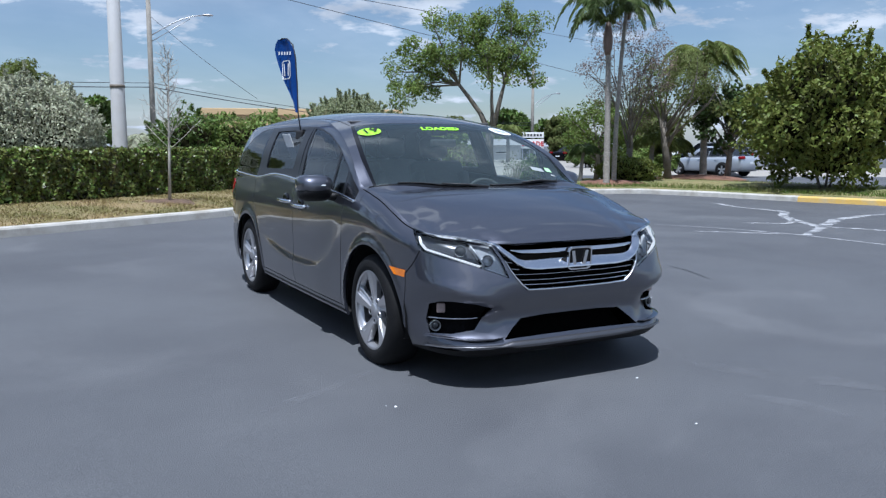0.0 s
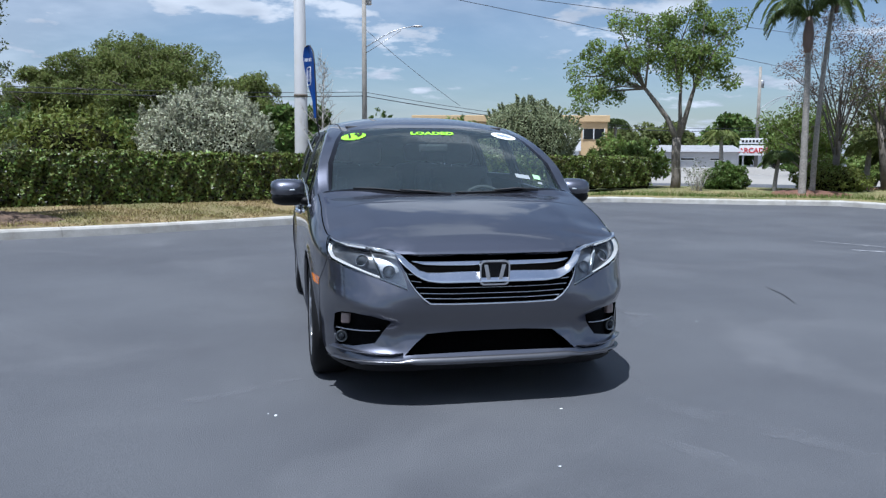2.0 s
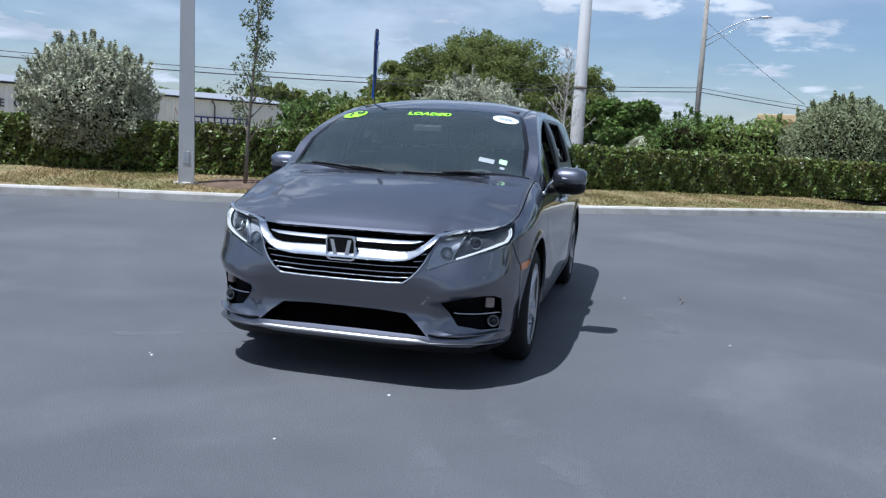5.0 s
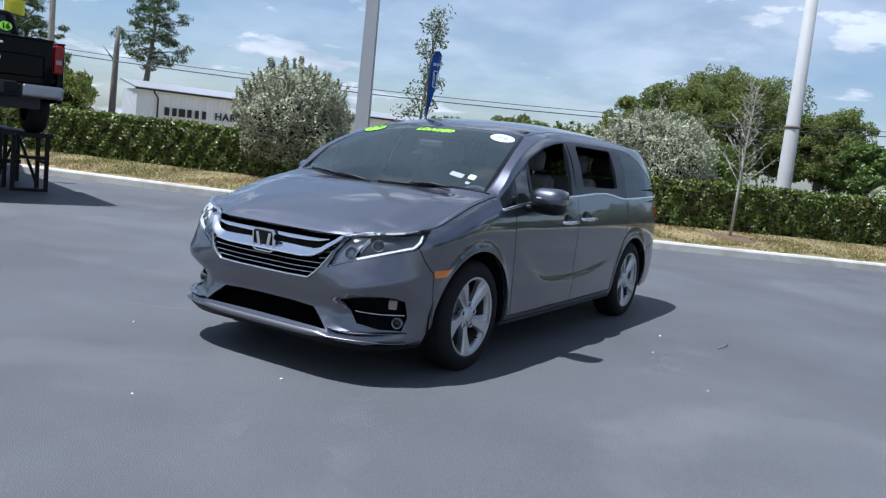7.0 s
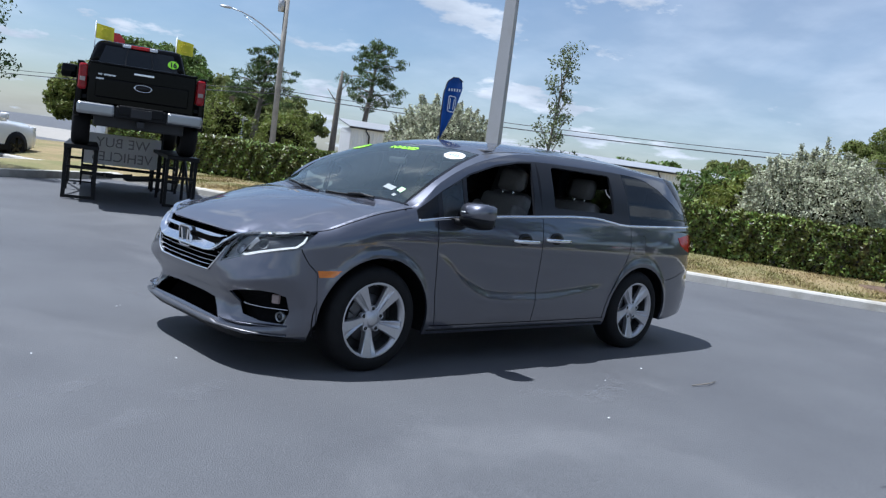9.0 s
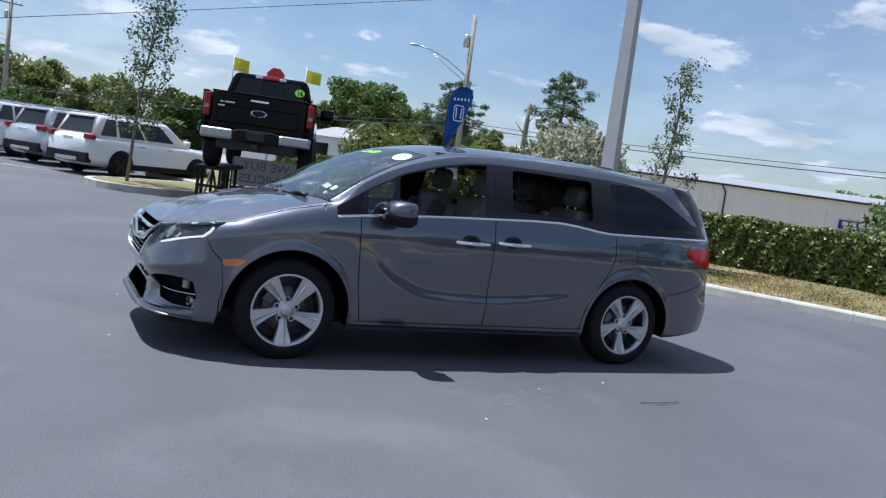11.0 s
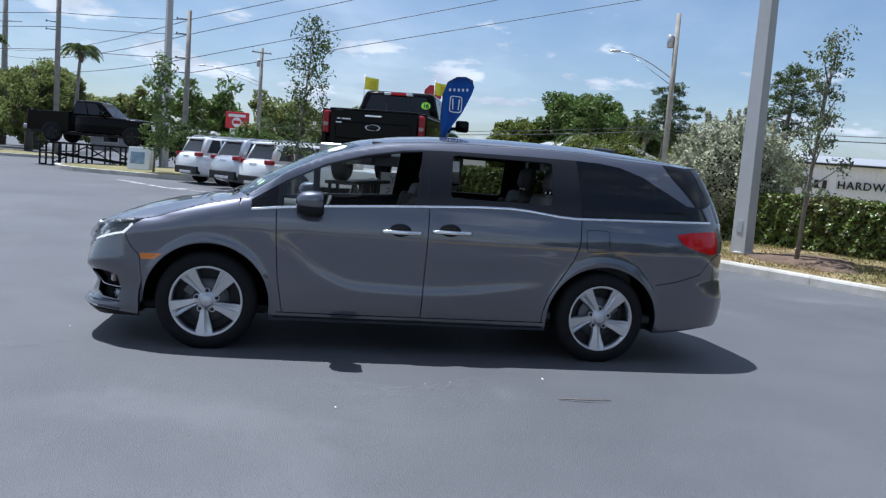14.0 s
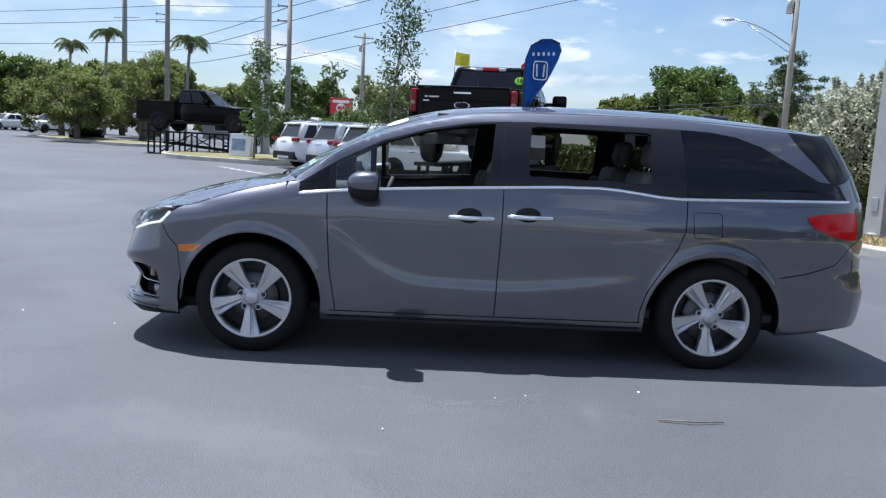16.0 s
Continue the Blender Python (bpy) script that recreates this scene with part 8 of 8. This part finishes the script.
def on_face(b, t, z0, z1, face, u0, u1, v0, v1, taper=0.0, lift=0.007):
    """A pane on a cabin's face, in shares of its width and height."""
    def p(u, v):
        x, yf, yb = (b[k] + (t[k] - b[k]) * v for k in range(3))
        z = z0 + (z1 - z0) * v
        if face == "left":
            return Vector((x, yf + (yb - yf) * u, z))
        if face == "right":
            return Vector((-x, yf + (yb - yf) * u, z))
        y = yb if face == "back" else yf
        return Vector((-x + 2 * x * u, y, z))
    q = [p(u0, v0), p(u1, v0), p(u1 - taper, v1), p(u0 + (taper if face in ("back", "front") else 0), v1)]
    n = (q[1] - q[0]).cross(q[3] - q[0]).normalized()
    mid_ = sum(q, Vector()) / 4
    if n.dot(mid_ - Vector((0, (b[1] + b[2]) / 2, (z0 + z1) / 2))) < 0:
        q, n = q[::-1], -n
    v = [c + n * lift for c in q] + [c - n * 0.02 for c in q]
    f = [(0, 1, 2, 3)] + [(i, 4 + i, 4 + (i + 1) % 4, (i + 1) % 4) for i in range(4)]
    return v, f


def plain_wheel(parent, x, y, r, w, side, alloy):
    wheel = new("wheel")
    wheel.parent = parent
    wheel.matrix_local = Matrix.Translation((x, y, r)) @ (pose(0, 0, 0) if side > 0 else pose(0, 0, 0, 0, 0, 180))
    put("tyre", mesh_np("tyre", *lathe([(r * 0.66, 0.0), (r * 0.80, 0.012), (r * 0.95, -0.01), (r, -0.05), (r, -w + 0.04), (r * 0.9, -w), (r * 0.6, -w)], 36, "x"), M_TYRE, True), wheel)
    put("rim", mesh_np("rim", *lathe([(r * 0.69, 0.0), (r * 0.66, -0.01), (r * 0.62, -0.05), (r * 0.2, -0.06), (0.001, -0.05)], 36, "x"), M_DARK, True), wheel)
    for i in range(5):
        a = 2 * math.pi * i / 5
        bm = box_bm(-0.035, -0.008, -0.05 * r / 0.36, 0.05 * r / 0.36, 0.0, r * 0.66, 0.008)
        part("spoke", bm, alloy, wheel, m=pose(0, 0, 0, math.degrees(a)))
    return wheel


def road_car(name, label, m, paint, L, W, H, belt, nose_h, b, t, lamps="red", cladding=False, category="car", roof_rails=False, alloy=None, group=""):
    """A parked car: lower body, cabin, panes, lamps, bumpers, wheels. Front towards -y."""
    root = thing(name, label, category, m, group)
    h, w = L / 2, W / 2
    rows = [(-h, -w * 0.70, w * 0.70, 0.32, nose_h * 0.80, 3), (-h + 0.10, -w * 0.88, w * 0.88, 0.24, nose_h * 0.93, 4), (-h + 0.45, -w * 0.97, w * 0.97, 0.22, nose_h, 5), (-h + 1.1, -w, w, 0.22, nose_h + (belt - nose_h) * 0.6, 6), (b[1], -w, w, 0.22, belt, 6), (0, -w, w, 0.22, belt + 0.02, 6), (h - 0.8, -w, w, 0.22, belt + 0.05, 6), (h - 0.22, -w * 0.97, w * 0.97, 0.26, belt + 0.05, 5), (h - 0.05, -w * 0.92, w * 0.92, 0.34, belt, 5), (h, -w * 0.82, w * 0.82, 0.40, belt - 0.12, 4)]
    put("body", mesh_np("body", *blob(rows, 32), paint, True), root)
    part("cabin", frustum(b, t, belt - 0.06, H, 0.09), paint, root, smooth=True)
    z0, z1 = belt - 0.06, H
    for face in ("left", "right"):
        for u0, u1, tp in ((0.17, 0.47, 0.0), (0.50, 0.76, 0.0), (0.79, 0.95, 0.04)):
            put("side_window", mesh_np("side_window", *on_face(b, t, z0, z1, face, u0, u1, 0.17, 0.86, tp), M_DARKGLASS), root)
    put("windscreen", mesh_np("windscreen", *on_face(b, t, z0, z1, "front", 0.07, 0.93, 0.16, 0.92, 0.03), M_DARKGLASS), root)
    put("rear_window", mesh_np("rear_window", *on_face(b, t, z0, z1, "back", 0.10, 0.90, 0.20, 0.86, 0.04), M_DARKGLASS), root)
    for s in (-1, 1):
        part("tail_lamp", box_bm(-0.15, 0.15, -0.10, 0.06, -0.065, 0.065, 0.03), M_TAILRED, root, "red tail lamp", m=pose(s * (w - 0.16), h - 0.06, belt - 0.02, 0, 0, -s * 18))
        part("headlamp", box_bm(-0.19, 0.19, -0.06, 0.10, -0.07, 0.07, 0.03), M_LAMPWHITE, root, m=pose(s * (w - 0.30), -h + 0.10, nose_h - 0.16, 0, 0, s * 22))
        mir = part("door_mirror", box_bm(-0.12, 0.12, -0.07, 0.05, -0.08, 0.08, 0.04, 3), paint, root, m=pose(s * (w + 0.09), b[1] + 0.42, belt + 0.10), smooth=True)
        for y in (b[1] + 0.95, b[1] + 1.95):
            part("door_handle", box_bm(-0.015, 0.02, -0.10, 0.10, -0.014, 0.014, 0.006), M_CHROME, root, m=pose(s * w, y, belt - 0.14))
    if cladding:
        part("bumper", box_bm(-w * 0.9, w * 0.9, h - 0.16, h + 0.02, 0.34, 0.62, 0.05, 3), M_BLACKPLASTIC, root, "black rear bumper cladding")
        part("skid_plate", box_bm(-0.45, 0.45, h - 0.1, h + 0.035, 0.36, 0.46, 0.02), M_SATIN, root)
        for s in (-1, 1):
            part("sill_cladding", box_bm(-0.02, 0.02, -L * 0.26, L * 0.26, 0.24, 0.40, 0.012), M_BLACKPLASTIC, root, m=pose(s * (w + 0.002), 0, 0))
    part("number_plate", box_bm(-0.20, 0.20, -0.008, 0.012, -0.07, 0.07, 0.008), M_PAPER, root, "number plate without characters", m=pose(0, h - 0.01, belt - 0.13 if cladding else 0.62, -6))
    if roof_rails:
        for s in (-1, 1):
            tube_part("roof_rail", [(s * t[0] * 0.86, t[1] + 0.1, H + 0.01), (s * t[0] * 0.88, t[1] + 0.2, H + 0.06), (s * t[0] * 0.88, t[2] - 0.2, H + 0.05), (s * t[0] * 0.86, t[2] - 0.08, H + 0.0)], 0.022, M_SATIN, root, 7)
        part("roof_spoiler", box_bm(-t[0] * 0.86, t[0] * 0.86, t[2] - 0.12, t[2] + 0.16, H - 0.09, H - 0.03, 0.02), paint, root)
    r = 0.355 if cladding else 0.32
    for s in (-1, 1):
        for y in (-h + 0.95, h - 1.02):
            # black disc on the uncut flank stands in for the shaded wheel opening
            v, f = lathe([(r * 1.16, 0.0), (r * 1.15, 0.006), (0.001, 0.006)], 32, "x")
            v = [((w + 0.0 + x) * s, y + a, max(r + c, 0.24)) for x, a, c in v]
            put("arch_shade_disc", mesh_np("arch_shade_disc", v, f if s > 0 else [k[::-1] for k in f], M_BLACKPLASTIC, True), root)
            plain_wheel(root, s * (w + 0.018), y, r, 0.22, s, alloy or M_ALLOY)
    return root


def suv(x, y, yaw, paint, label):
    return road_car("parked_suv", label, pose(x, y, height(x, y), 0, 0, yaw) @ Matrix.Scale(0.96, 4), paint, 4.75, 1.92, 1.66, 1.06, 1.02, (0.88, -1.25, 2.22), (0.69, -0.35, 1.95), cladding=True, roof_rails=True, category="suv", alloy=M_GLOSSBLACK if paint is M_WHITEPAINT else M_ALLOY, group="row of parked suvs")


suv(-18.3, -0.5, -146.0, M_WHITEPAINT, "white parked suv with black lower cladding")
suv(-20.8, -1.6, -146.0, M_SILVERPAINT, "silver parked suv between two white ones")
suv(-23.2, -3.05, -146.0, M_WHITEPAINT, "white parked suv at the end of the row")


def sedan(x, y, yaw, paint, label, name="parked_sedan"):
    return road_car(name, label, pose(x, y, height(x, y) + 0.02, 0, 0, yaw), paint, 4.5, 1.75, 1.42, 0.92, 0.84, (0.82, -1.05, 1.85), (0.58, -0.15, 0.98), category="sedan")


sedan(27.0, 22.4, 186.0, M_SILVERPAINT, "silver parked sedan beyond the planted corner")
suv(32.0, 27.4, 186.0, M_BLACKPAINT, "dark parked suv behind the silver sedan")
sedan(-41.5, -19.3, 113.0, M_BLACKPAINT, "black parked sedan under the far trees")
suv(-61.6, -29.9, 60.0, M_WHITEPAINT, "white parked suv in the far row")
sedan(-66.7, -36.1, 60.0, M_WHITEPAINT, "white parked car in the far row")
sedan(-70.8, -39.8, 60.0, M_SILVERPAINT, "silver parked car in the far row")
suv(-75.0, -44.5, 60.0, M_WHITEPAINT, "white parked suv far down the row")
sedan(35.0, 43.4, 100.0, M_BLACKPAINT, "dark parked car near the arcade")
suv(38.0, 36.0, 120.0, M_WHITEPAINT, "white parked van near the arcade")


def pickup(label, m, s=0.975, tail_view=True):
    """Black crew-cab pickup. Front towards -y."""
    root = thing("pickup_truck", label, "pickup truck", m @ Matrix.Scale(s, 4))
    P = M_BLACKPAINT
    front = [(-2.92, -0.80, 0.80, 0.48, 1.02, 4), (-2.85, -0.93, 0.93, 0.45, 1.16, 5), (-2.5, -0.99, 0.99, 0.45, 1.22, 6), (-1.6, -1.0, 1.0, 0.45, 1.27, 7), (-1.0, -1.0, 1.0, 0.45, 1.30, 8), (0.0, -1.0, 1.0, 0.45, 1.30, 8), (0.93, -1.0, 1.0, 0.45, 1.30, 8)]
    put("cab_body", mesh_np("cab_body", *blob(front, 32), P, True), root)
    b, t, z0, z1 = (0.93, -1.05, 0.95), (0.73, -0.28, 0.80), 1.22, 1.93
    part("cab_roof", frustum(b, t, z0, z1, 0.10), P, root, smooth=True)
    for face in ("left", "right"):
        for u0, u1 in ((0.20, 0.55), (0.59, 0.93)):
            put("side_window", mesh_np("side_window", *on_face(b, t, z0, z1, face, u0, u1, 0.14, 0.84), M_DARKGLASS), root)
    put("windscreen", mesh_np("windscreen", *on_face(b, t, z0, z1, "front", 0.06, 0.94, 0.12, 0.92, 0.03), M_DARKGLASS), root)
    rw = put("rear_window", mesh_np("rear_window", *on_face(b, t, z0, z1, "back", 0.08, 0.92, 0.16, 0.86, 0.03), M_DARKGLASS), root)
    for u in (0.36, 0.64):
        put("window_bar", mesh_np("window_bar", *on_face(b, t, z0, z1, "back", u - 0.008, u + 0.008, 0.17, 0.85, 0, 0.012), M_DARK), rw)
    part("third_brake_lamp", box_bm(-0.16, 0.16, -0.03, 0.02, -0.03, 0.03, 0.01), M_RED, root, m=pose(0, 0.86, 1.87))
    for sx in (-1, 1):
        part("cargo_lamp", box_bm(-0.07, 0.07, -0.03, 0.02, -0.028, 0.028, 0.01), M_PAPER, root, m=pose(sx * 0.235, 0.86, 1.87))
        part("bed_side", box_bm(-0.05, 0.05, 0.95, 2.86, 0.48, 1.345, 0.03, 2), P, root, m=pose(sx * 0.955, 0, 0))
        part("bed_rail", box_bm(-0.055, 0.055, 0.95, 2.86, 1.34, 1.365, 0.01), M_BLACKPLASTIC, root, m=pose(sx * 0.955, 0, 0))
        part("tail_lamp", box_bm(-0.066, 0.066, -0.14, 0.022, -0.21, 0.21, 0.04, 4), M_TAILRED, root, "tall red tail lamp", m=pose(sx * 0.915, 2.87, 1.12))
        part("lamp_insert", box_bm(-0.042, 0.042, -0.02, 0.024, -0.035, 0.035, 0.01), M_CORNER, root, m=pose(sx * 0.915, 2.875, 1.08))
        mir = part("door_mirror", box_bm(-0.15, 0.15, -0.08, 0.06, -0.13, 0.13, 0.05, 3), P, root, m=pose(sx * 1.19, -0.62, 1.36), smooth=True)
        part("mirror_arm", box_bm(-0.12, 0.12, -0.03, 0.03, -0.04, 0.04, 0.015), M_BLACKPLASTIC, root, m=pose(sx * 1.03, -0.64, 1.30))
        for y in (-1.95, 1.72):
            # dark disc laid on the side in place of the shaded wheel opening
            v, f = lathe([(0.47, 0.0), (0.465, 0.008), (0.001, 0.008)], 32, "x")
            v = [((1.003 + x) * sx, y + a, max(0.42 + c, 0.47)) for x, a, c in v]
            put("arch_shade_disc", mesh_np("arch_shade_disc", v, f if sx > 0 else [k[::-1] for k in f], M_BLACKPLASTIC, True), root)
            plain_wheel(root, sx * 1.02, y, 0.41, 0.28, sx, M_GLOSSBLACK)
        part("step_bar", box_bm(-0.06, 0.06, -0.95, 0.9, 0.40, 0.46, 0.02), M_BLACKPLASTIC, root, m=pose(sx * 1.0, 0, 0))
    part("bed_floor", box_bm(-0.92, 0.92, 0.98, 2.80, 0.78, 0.84), M_BLACKPLASTIC, root)
    part("bulkhead", box_bm(-0.92, 0.92, 0.96, 1.02, 0.55, 1.38, 0.01), P, root)
    gate = part("tailgate", box_bm(-0.83, 0.83, 2.80, 2.90, 0.72, 1.37, 0.025, 3), P, root)
    part("gate_panel", box_bm(-0.72, 0.72, 2.885, 2.912, 0.82, 1.14, 0.026, 4), P, gate)
    part("gate_lip", box_bm(-0.84, 0.84, 2.80, 2.935, 1.345, 1.385, 0.016, 3), P, gate)
    part("gate_handle", box_bm(-0.16, 0.16, 2.90, 2.935, 1.245, 1.285, 0.012), M_CHROME, gate, "chrome tailgate handle")
    v, f = lathe([(0.001, 0.03), (0.6, 0.028), (1.0, 0.015), (1.02, 0.0)], 28)
    put("gate_badge", mesh_np("gate_badge", [(a * 0.125, 2.905 + h, 1.05 + c * 0.052) for a, c, h in v], f, M_GLOSSBLACK, True), gate, "plain dark oval badge")
    v, f = lathe([(1.0, 0.02), (1.10, 0.026), (1.18, 0.0)], 28)
    put("badge_rim", mesh_np("badge_rim", [(a * 0.125, 2.905 + h, 1.05 + c * 0.052) for a, c, h in v], f, M_CHROME, True), gate)
    for i, (wd, z) in enumerate(((0.03, 1.19), (0.09, 1.19), (0.06, 1.12))):
        part("model_bar", box_bm(-wd, wd, 2.90, 2.922, -0.014, 0.014, 0.004), M_SATIN, gate, m=pose(0.66 - (0.14 if i == 1 else 0), 0, z))
    bumper = part("rear_bumper", box_bm(-0.40, 0.40, 2.86, 3.05, 0.52, 0.72, 0.03, 3), M_BLACKPLASTIC, root, "step bumper with a black middle")
    for sx in (-1, 1):
        part("bumper_end", box_bm(-0.29, 0.29, 2.86, 3.06, 0.53, 0.72, 0.05, 3), M_DULLCHROME, bumper, "satin chrome end", m=pose(sx * 0.68, 0, 0))
    part("bumper_step", box_bm(-0.34, 0.34, 2.90, 3.075, 0.58, 0.735, 0.02), M_BLACKPLASTIC, root)
    part("number_plate", box_bm(-0.16, 0.16, 3.07, 3.082, 0.56, 0.70, 0.006), M_DARK, root, "dark dealer plate without characters")
    part("tow_hitch", box_bm(-0.06, 0.06, 2.85, 3.08, 0.40, 0.50, 0.01), M_DARK, root)
    part("chassis", box_bm(-0.70, 0.70, -2.6, 2.85, 0.36, 0.56, 0.03), M_DARK, root)
    part("front_bumper", box_bm(-0.97, 0.97, -3.0, -2.84, 0.45, 0.68, 0.05, 3), P, root)
    part("grille", box_bm(-0.62, 0.62, -2.96, -2.90, 0.72, 1.08, 0.03), M_GLOSSBLACK, root)
    for sx in (-1, 1):
        part("headlamp", box_bm(-0.16, 0.16, -0.08, 0.08, -0.15, 0.15, 0.04), M_LAMPWHITE, root, m=pose(sx * 0.78, -2.86, 0.92))
    return root, (b, t, z0, z1)


def display_rack(m, label, L=3.9, H=0.85):
    """Welded steel display rack: two tracks on braced legs with loading ramps stowed between."""
    root = thing("display_rack", label, "display rack", m)
    for sx in (-1, 1):
        part("track", box_bm(-0.27, 0.27, -L / 2 - 0.25, L / 2 + 0.25, H - 0.07, H, 0.01), M_RACK, root, m=pose(sx * 0.82, 0, 0))
        for y in (-L / 2, -L / 2 + 0.55, 0.0, L / 2 - 0.55, L / 2):
            for dx in (-0.24, 0.24):
                part("leg", box_bm(-0.028, 0.028, -0.028, 0.028, 0, H - 0.06), M_RACK, root, m=pose(sx * 0.82 + dx, y, 0))
        for y in (-L / 2, L / 2):
            part("foot_bar", box_bm(-0.27, 0.27, -0.026, 0.026, 0.0, 0.05), M_RACK, root, m=pose(sx * 0.82, y, 0))
            part("foot_bar", box_bm(-0.27, 0.27, -0.026, 0.026, H * 0.55, H * 0.55 + 0.05), M_RACK, root, m=pose(sx * 0.82, y, 0))
        for y0, y1, z0, z1 in ((-L / 2 + 0.55, 0, 0.08, H - 0.1), (L / 2 - 0.55, 0, 0.08, H - 0.1), (-L / 2, -L / 2 + 0.55, H * 0.5, H * 0.5), (L / 2 - 0.55, L / 2, H * 0.5, H * 0.5)):
            v, f = tube([(sx * 0.82 + 0.24 * sx, y0, z0), (sx * 0.82 + 0.24 * sx, y1, z1)], 0.026, 6)
            put("brace", mesh_np("brace", v, f, M_RACK), root)
    for y in (-L / 2 + 0.6, L / 2 - 0.6):
        part("cross_beam", box_bm(-0.82, 0.82, -0.03, 0.03, H * 0.42, H * 0.42 + 0.06), M_RACK, root, m=pose(0, y, 0))
    for x in (-0.22, 0.30):
        ramp = part("stowed_ramp", box_bm(-0.22, 0.22, -1.5, 1.5, 0, 0.07, 0.01), M_RACK, root, m=pose(x, 0.2, 0.30, 4, 6, 5 if x > 0 else -4))
    return root


TRUCK_YAW = -108.3
display_rack(pose(-10.77, 1.22, height(-10.8, 1.2), 0, 0, TRUCK_YAW), "black steel display rack carrying a pickup", 3.8, 0.92)
truck, cabin = pickup("black crew-cab pickup parked up on a steel rack", pose(-10.63, 1.18, 0.92 + height(-10.8, 1.2), 0, 0, TRUCK_YAW))
rack_frame = pose(-10.63, 1.18, 0.92 + height(-10.8, 1.2), 0, 0, TRUCK_YAW) @ Matrix.Scale(0.975, 4)
st = thing("number_sticker", "round lime sticker with the number 16 on the rear window", "sticker", rack_frame @ Matrix.Translation((-0.60, 0.865, 1.66)) @ pose(0, 0, 0, 90 - 14, 0, 180))
put("rim", mesh_np("rim", *prism([(0.105 * math.cos(2 * math.pi * k / 28), 0.085 * math.sin(2 * math.pi * k / 28)) for k in range(28)], 0.0, 0.012), M_BLACKLETTER), st)
put("face", mesh_np("face", *prism([(0.098 * math.cos(2 * math.pi * k / 28), 0.078 * math.sin(2 * math.pi * k / 28)) for k in range(28)], 0.002, 0.016), M_LIME), st)
lettering("16", 0.13, M_BLACKLETTER, st, pose(0, -0.002, 0.019), 0.002, 1.0, bold=0.004)


def window_flag(x, y, z, yaw):
    """Small yellow flag with a plain round face mark on a window staff."""
    root = thing("window_flag", "small yellow flag on the pickup's window", "flag", pose(x, y, z, 0, 0, yaw), group="window flags")
    tube_part("staff", [(0, 0, -0.5), (0, 0, 0.20)], 0.008, M_PAPER, root, 6)
    n = 8
    v = [(0.01 + 0.30 * k / n, 0.025 * math.sin(5 * k / n), zz) for k in range(n + 1) for zz in (-0.10 - 0.03 * k / n, 0.16 - 0.05 * k / n)]
    put("cloth", mesh_np("cloth", v, [(2 * k, 2 * k + 2, 2 * k + 3, 2 * k + 1) for k in range(n)], M_YELLOWCLOTH, True), root)
    ring = [(0.16 + 0.075 * math.cos(a), 0.0, 0.01 + 0.075 * math.sin(a)) for a in [2 * math.pi * k / 20 for k in range(21)]]
    put("mark", mesh_np("mark", *tube(ring, 0.006, 5), M_STAR), root)


window_flag(-10.2, 0.23, 3.02, 70)
window_flag(-10.1, 1.69, 3.02, 70)
red = thing("red_marker", "red hexagonal marker board beyond the pickup", "sign", pose(-15.5, 2.45, height(-15.5, 2.4) + 0.05, 0, 0, 95))
put("board", mesh_np("board", *[(v, f) for v, f in [prism([(0.26 * math.cos(math.pi * k / 4 + 0.39), 0.26 * math.sin(math.pi * k / 4 + 0.39)) for k in range(8)], -0.02, 0.02)]][0], M_SIGNRED), red, "", pose(0, 0, 3.2, 90))
tube_part("post", [(0, 0.03, 0), (0, 0.03, 3.2)], 0.03, M_GALV, red, 8)

board = thing("banner_board", "white banner with grey lettering seen from behind, below the pickup", "banner", pose(-12.0, 1.58, height(-12.0, 1.6), 0, 0, TRUCK_YAW))
part("sheet", box_bm(-0.74, 0.74, -0.006, 0.006, 0.46, 1.10, 0.002), M_BANNER, board, "translucent white sheet")
for words, x, z in (("WE", -0.30, 0.92), ("BUY", 0.27, 0.92), ("VEHICLES", 0.0, 0.63)):
    lettering(words, 0.28, M_GREYROOF, board, Matrix.Translation((x, 0.012, z)) @ pose(0, 0, 0, 90, 0, 0), 0.003)
for x in (-0.76, 0.76):
    tube_part("post", [(x, 0, 0), (x, 0, 1.12)], 0.02, M_RACK, board, 8)

YAW2 = 168.0
g2 = height(-29.2, -9.5) + 0.02
display_rack(pose(-29.2, -9.5, g2, 0, 0, YAW2), "black steel display rack at the edge of the grass island", 3.9, 0.95)
pickup("black crew-cab pickup on the island rack", pose(-29.2, -9.5, g2 + 0.95, 0, 0, YAW2), 0.91)
easel = thing("easel_sign", "pale blue and white folding sign", "sign", pose(-25.75, -7.15, height(-25.7, -7.1) + 0.2, 0, 0, 75) @ Matrix.Scale(1.08, 4))
part("front_panel", box_bm(-0.40, 0.40, -0.02, 0.02, 0, 0.8, 0.01), M_PAPER, easel, m=pose(0, -0.2, 0, -8))
part("back_panel", box_bm(-0.40, 0.40, -0.02, 0.02, 0, 0.8, 0.01), M_PAPER, easel, m=pose(0, 0.2, 0, 8))
part("print_block", box_bm(-0.30, 0.22, -0.035, -0.02, 0.2, 0.62, 0.005), M_PALEBLUE, easel, m=pose(0, -0.2, 0, -8))
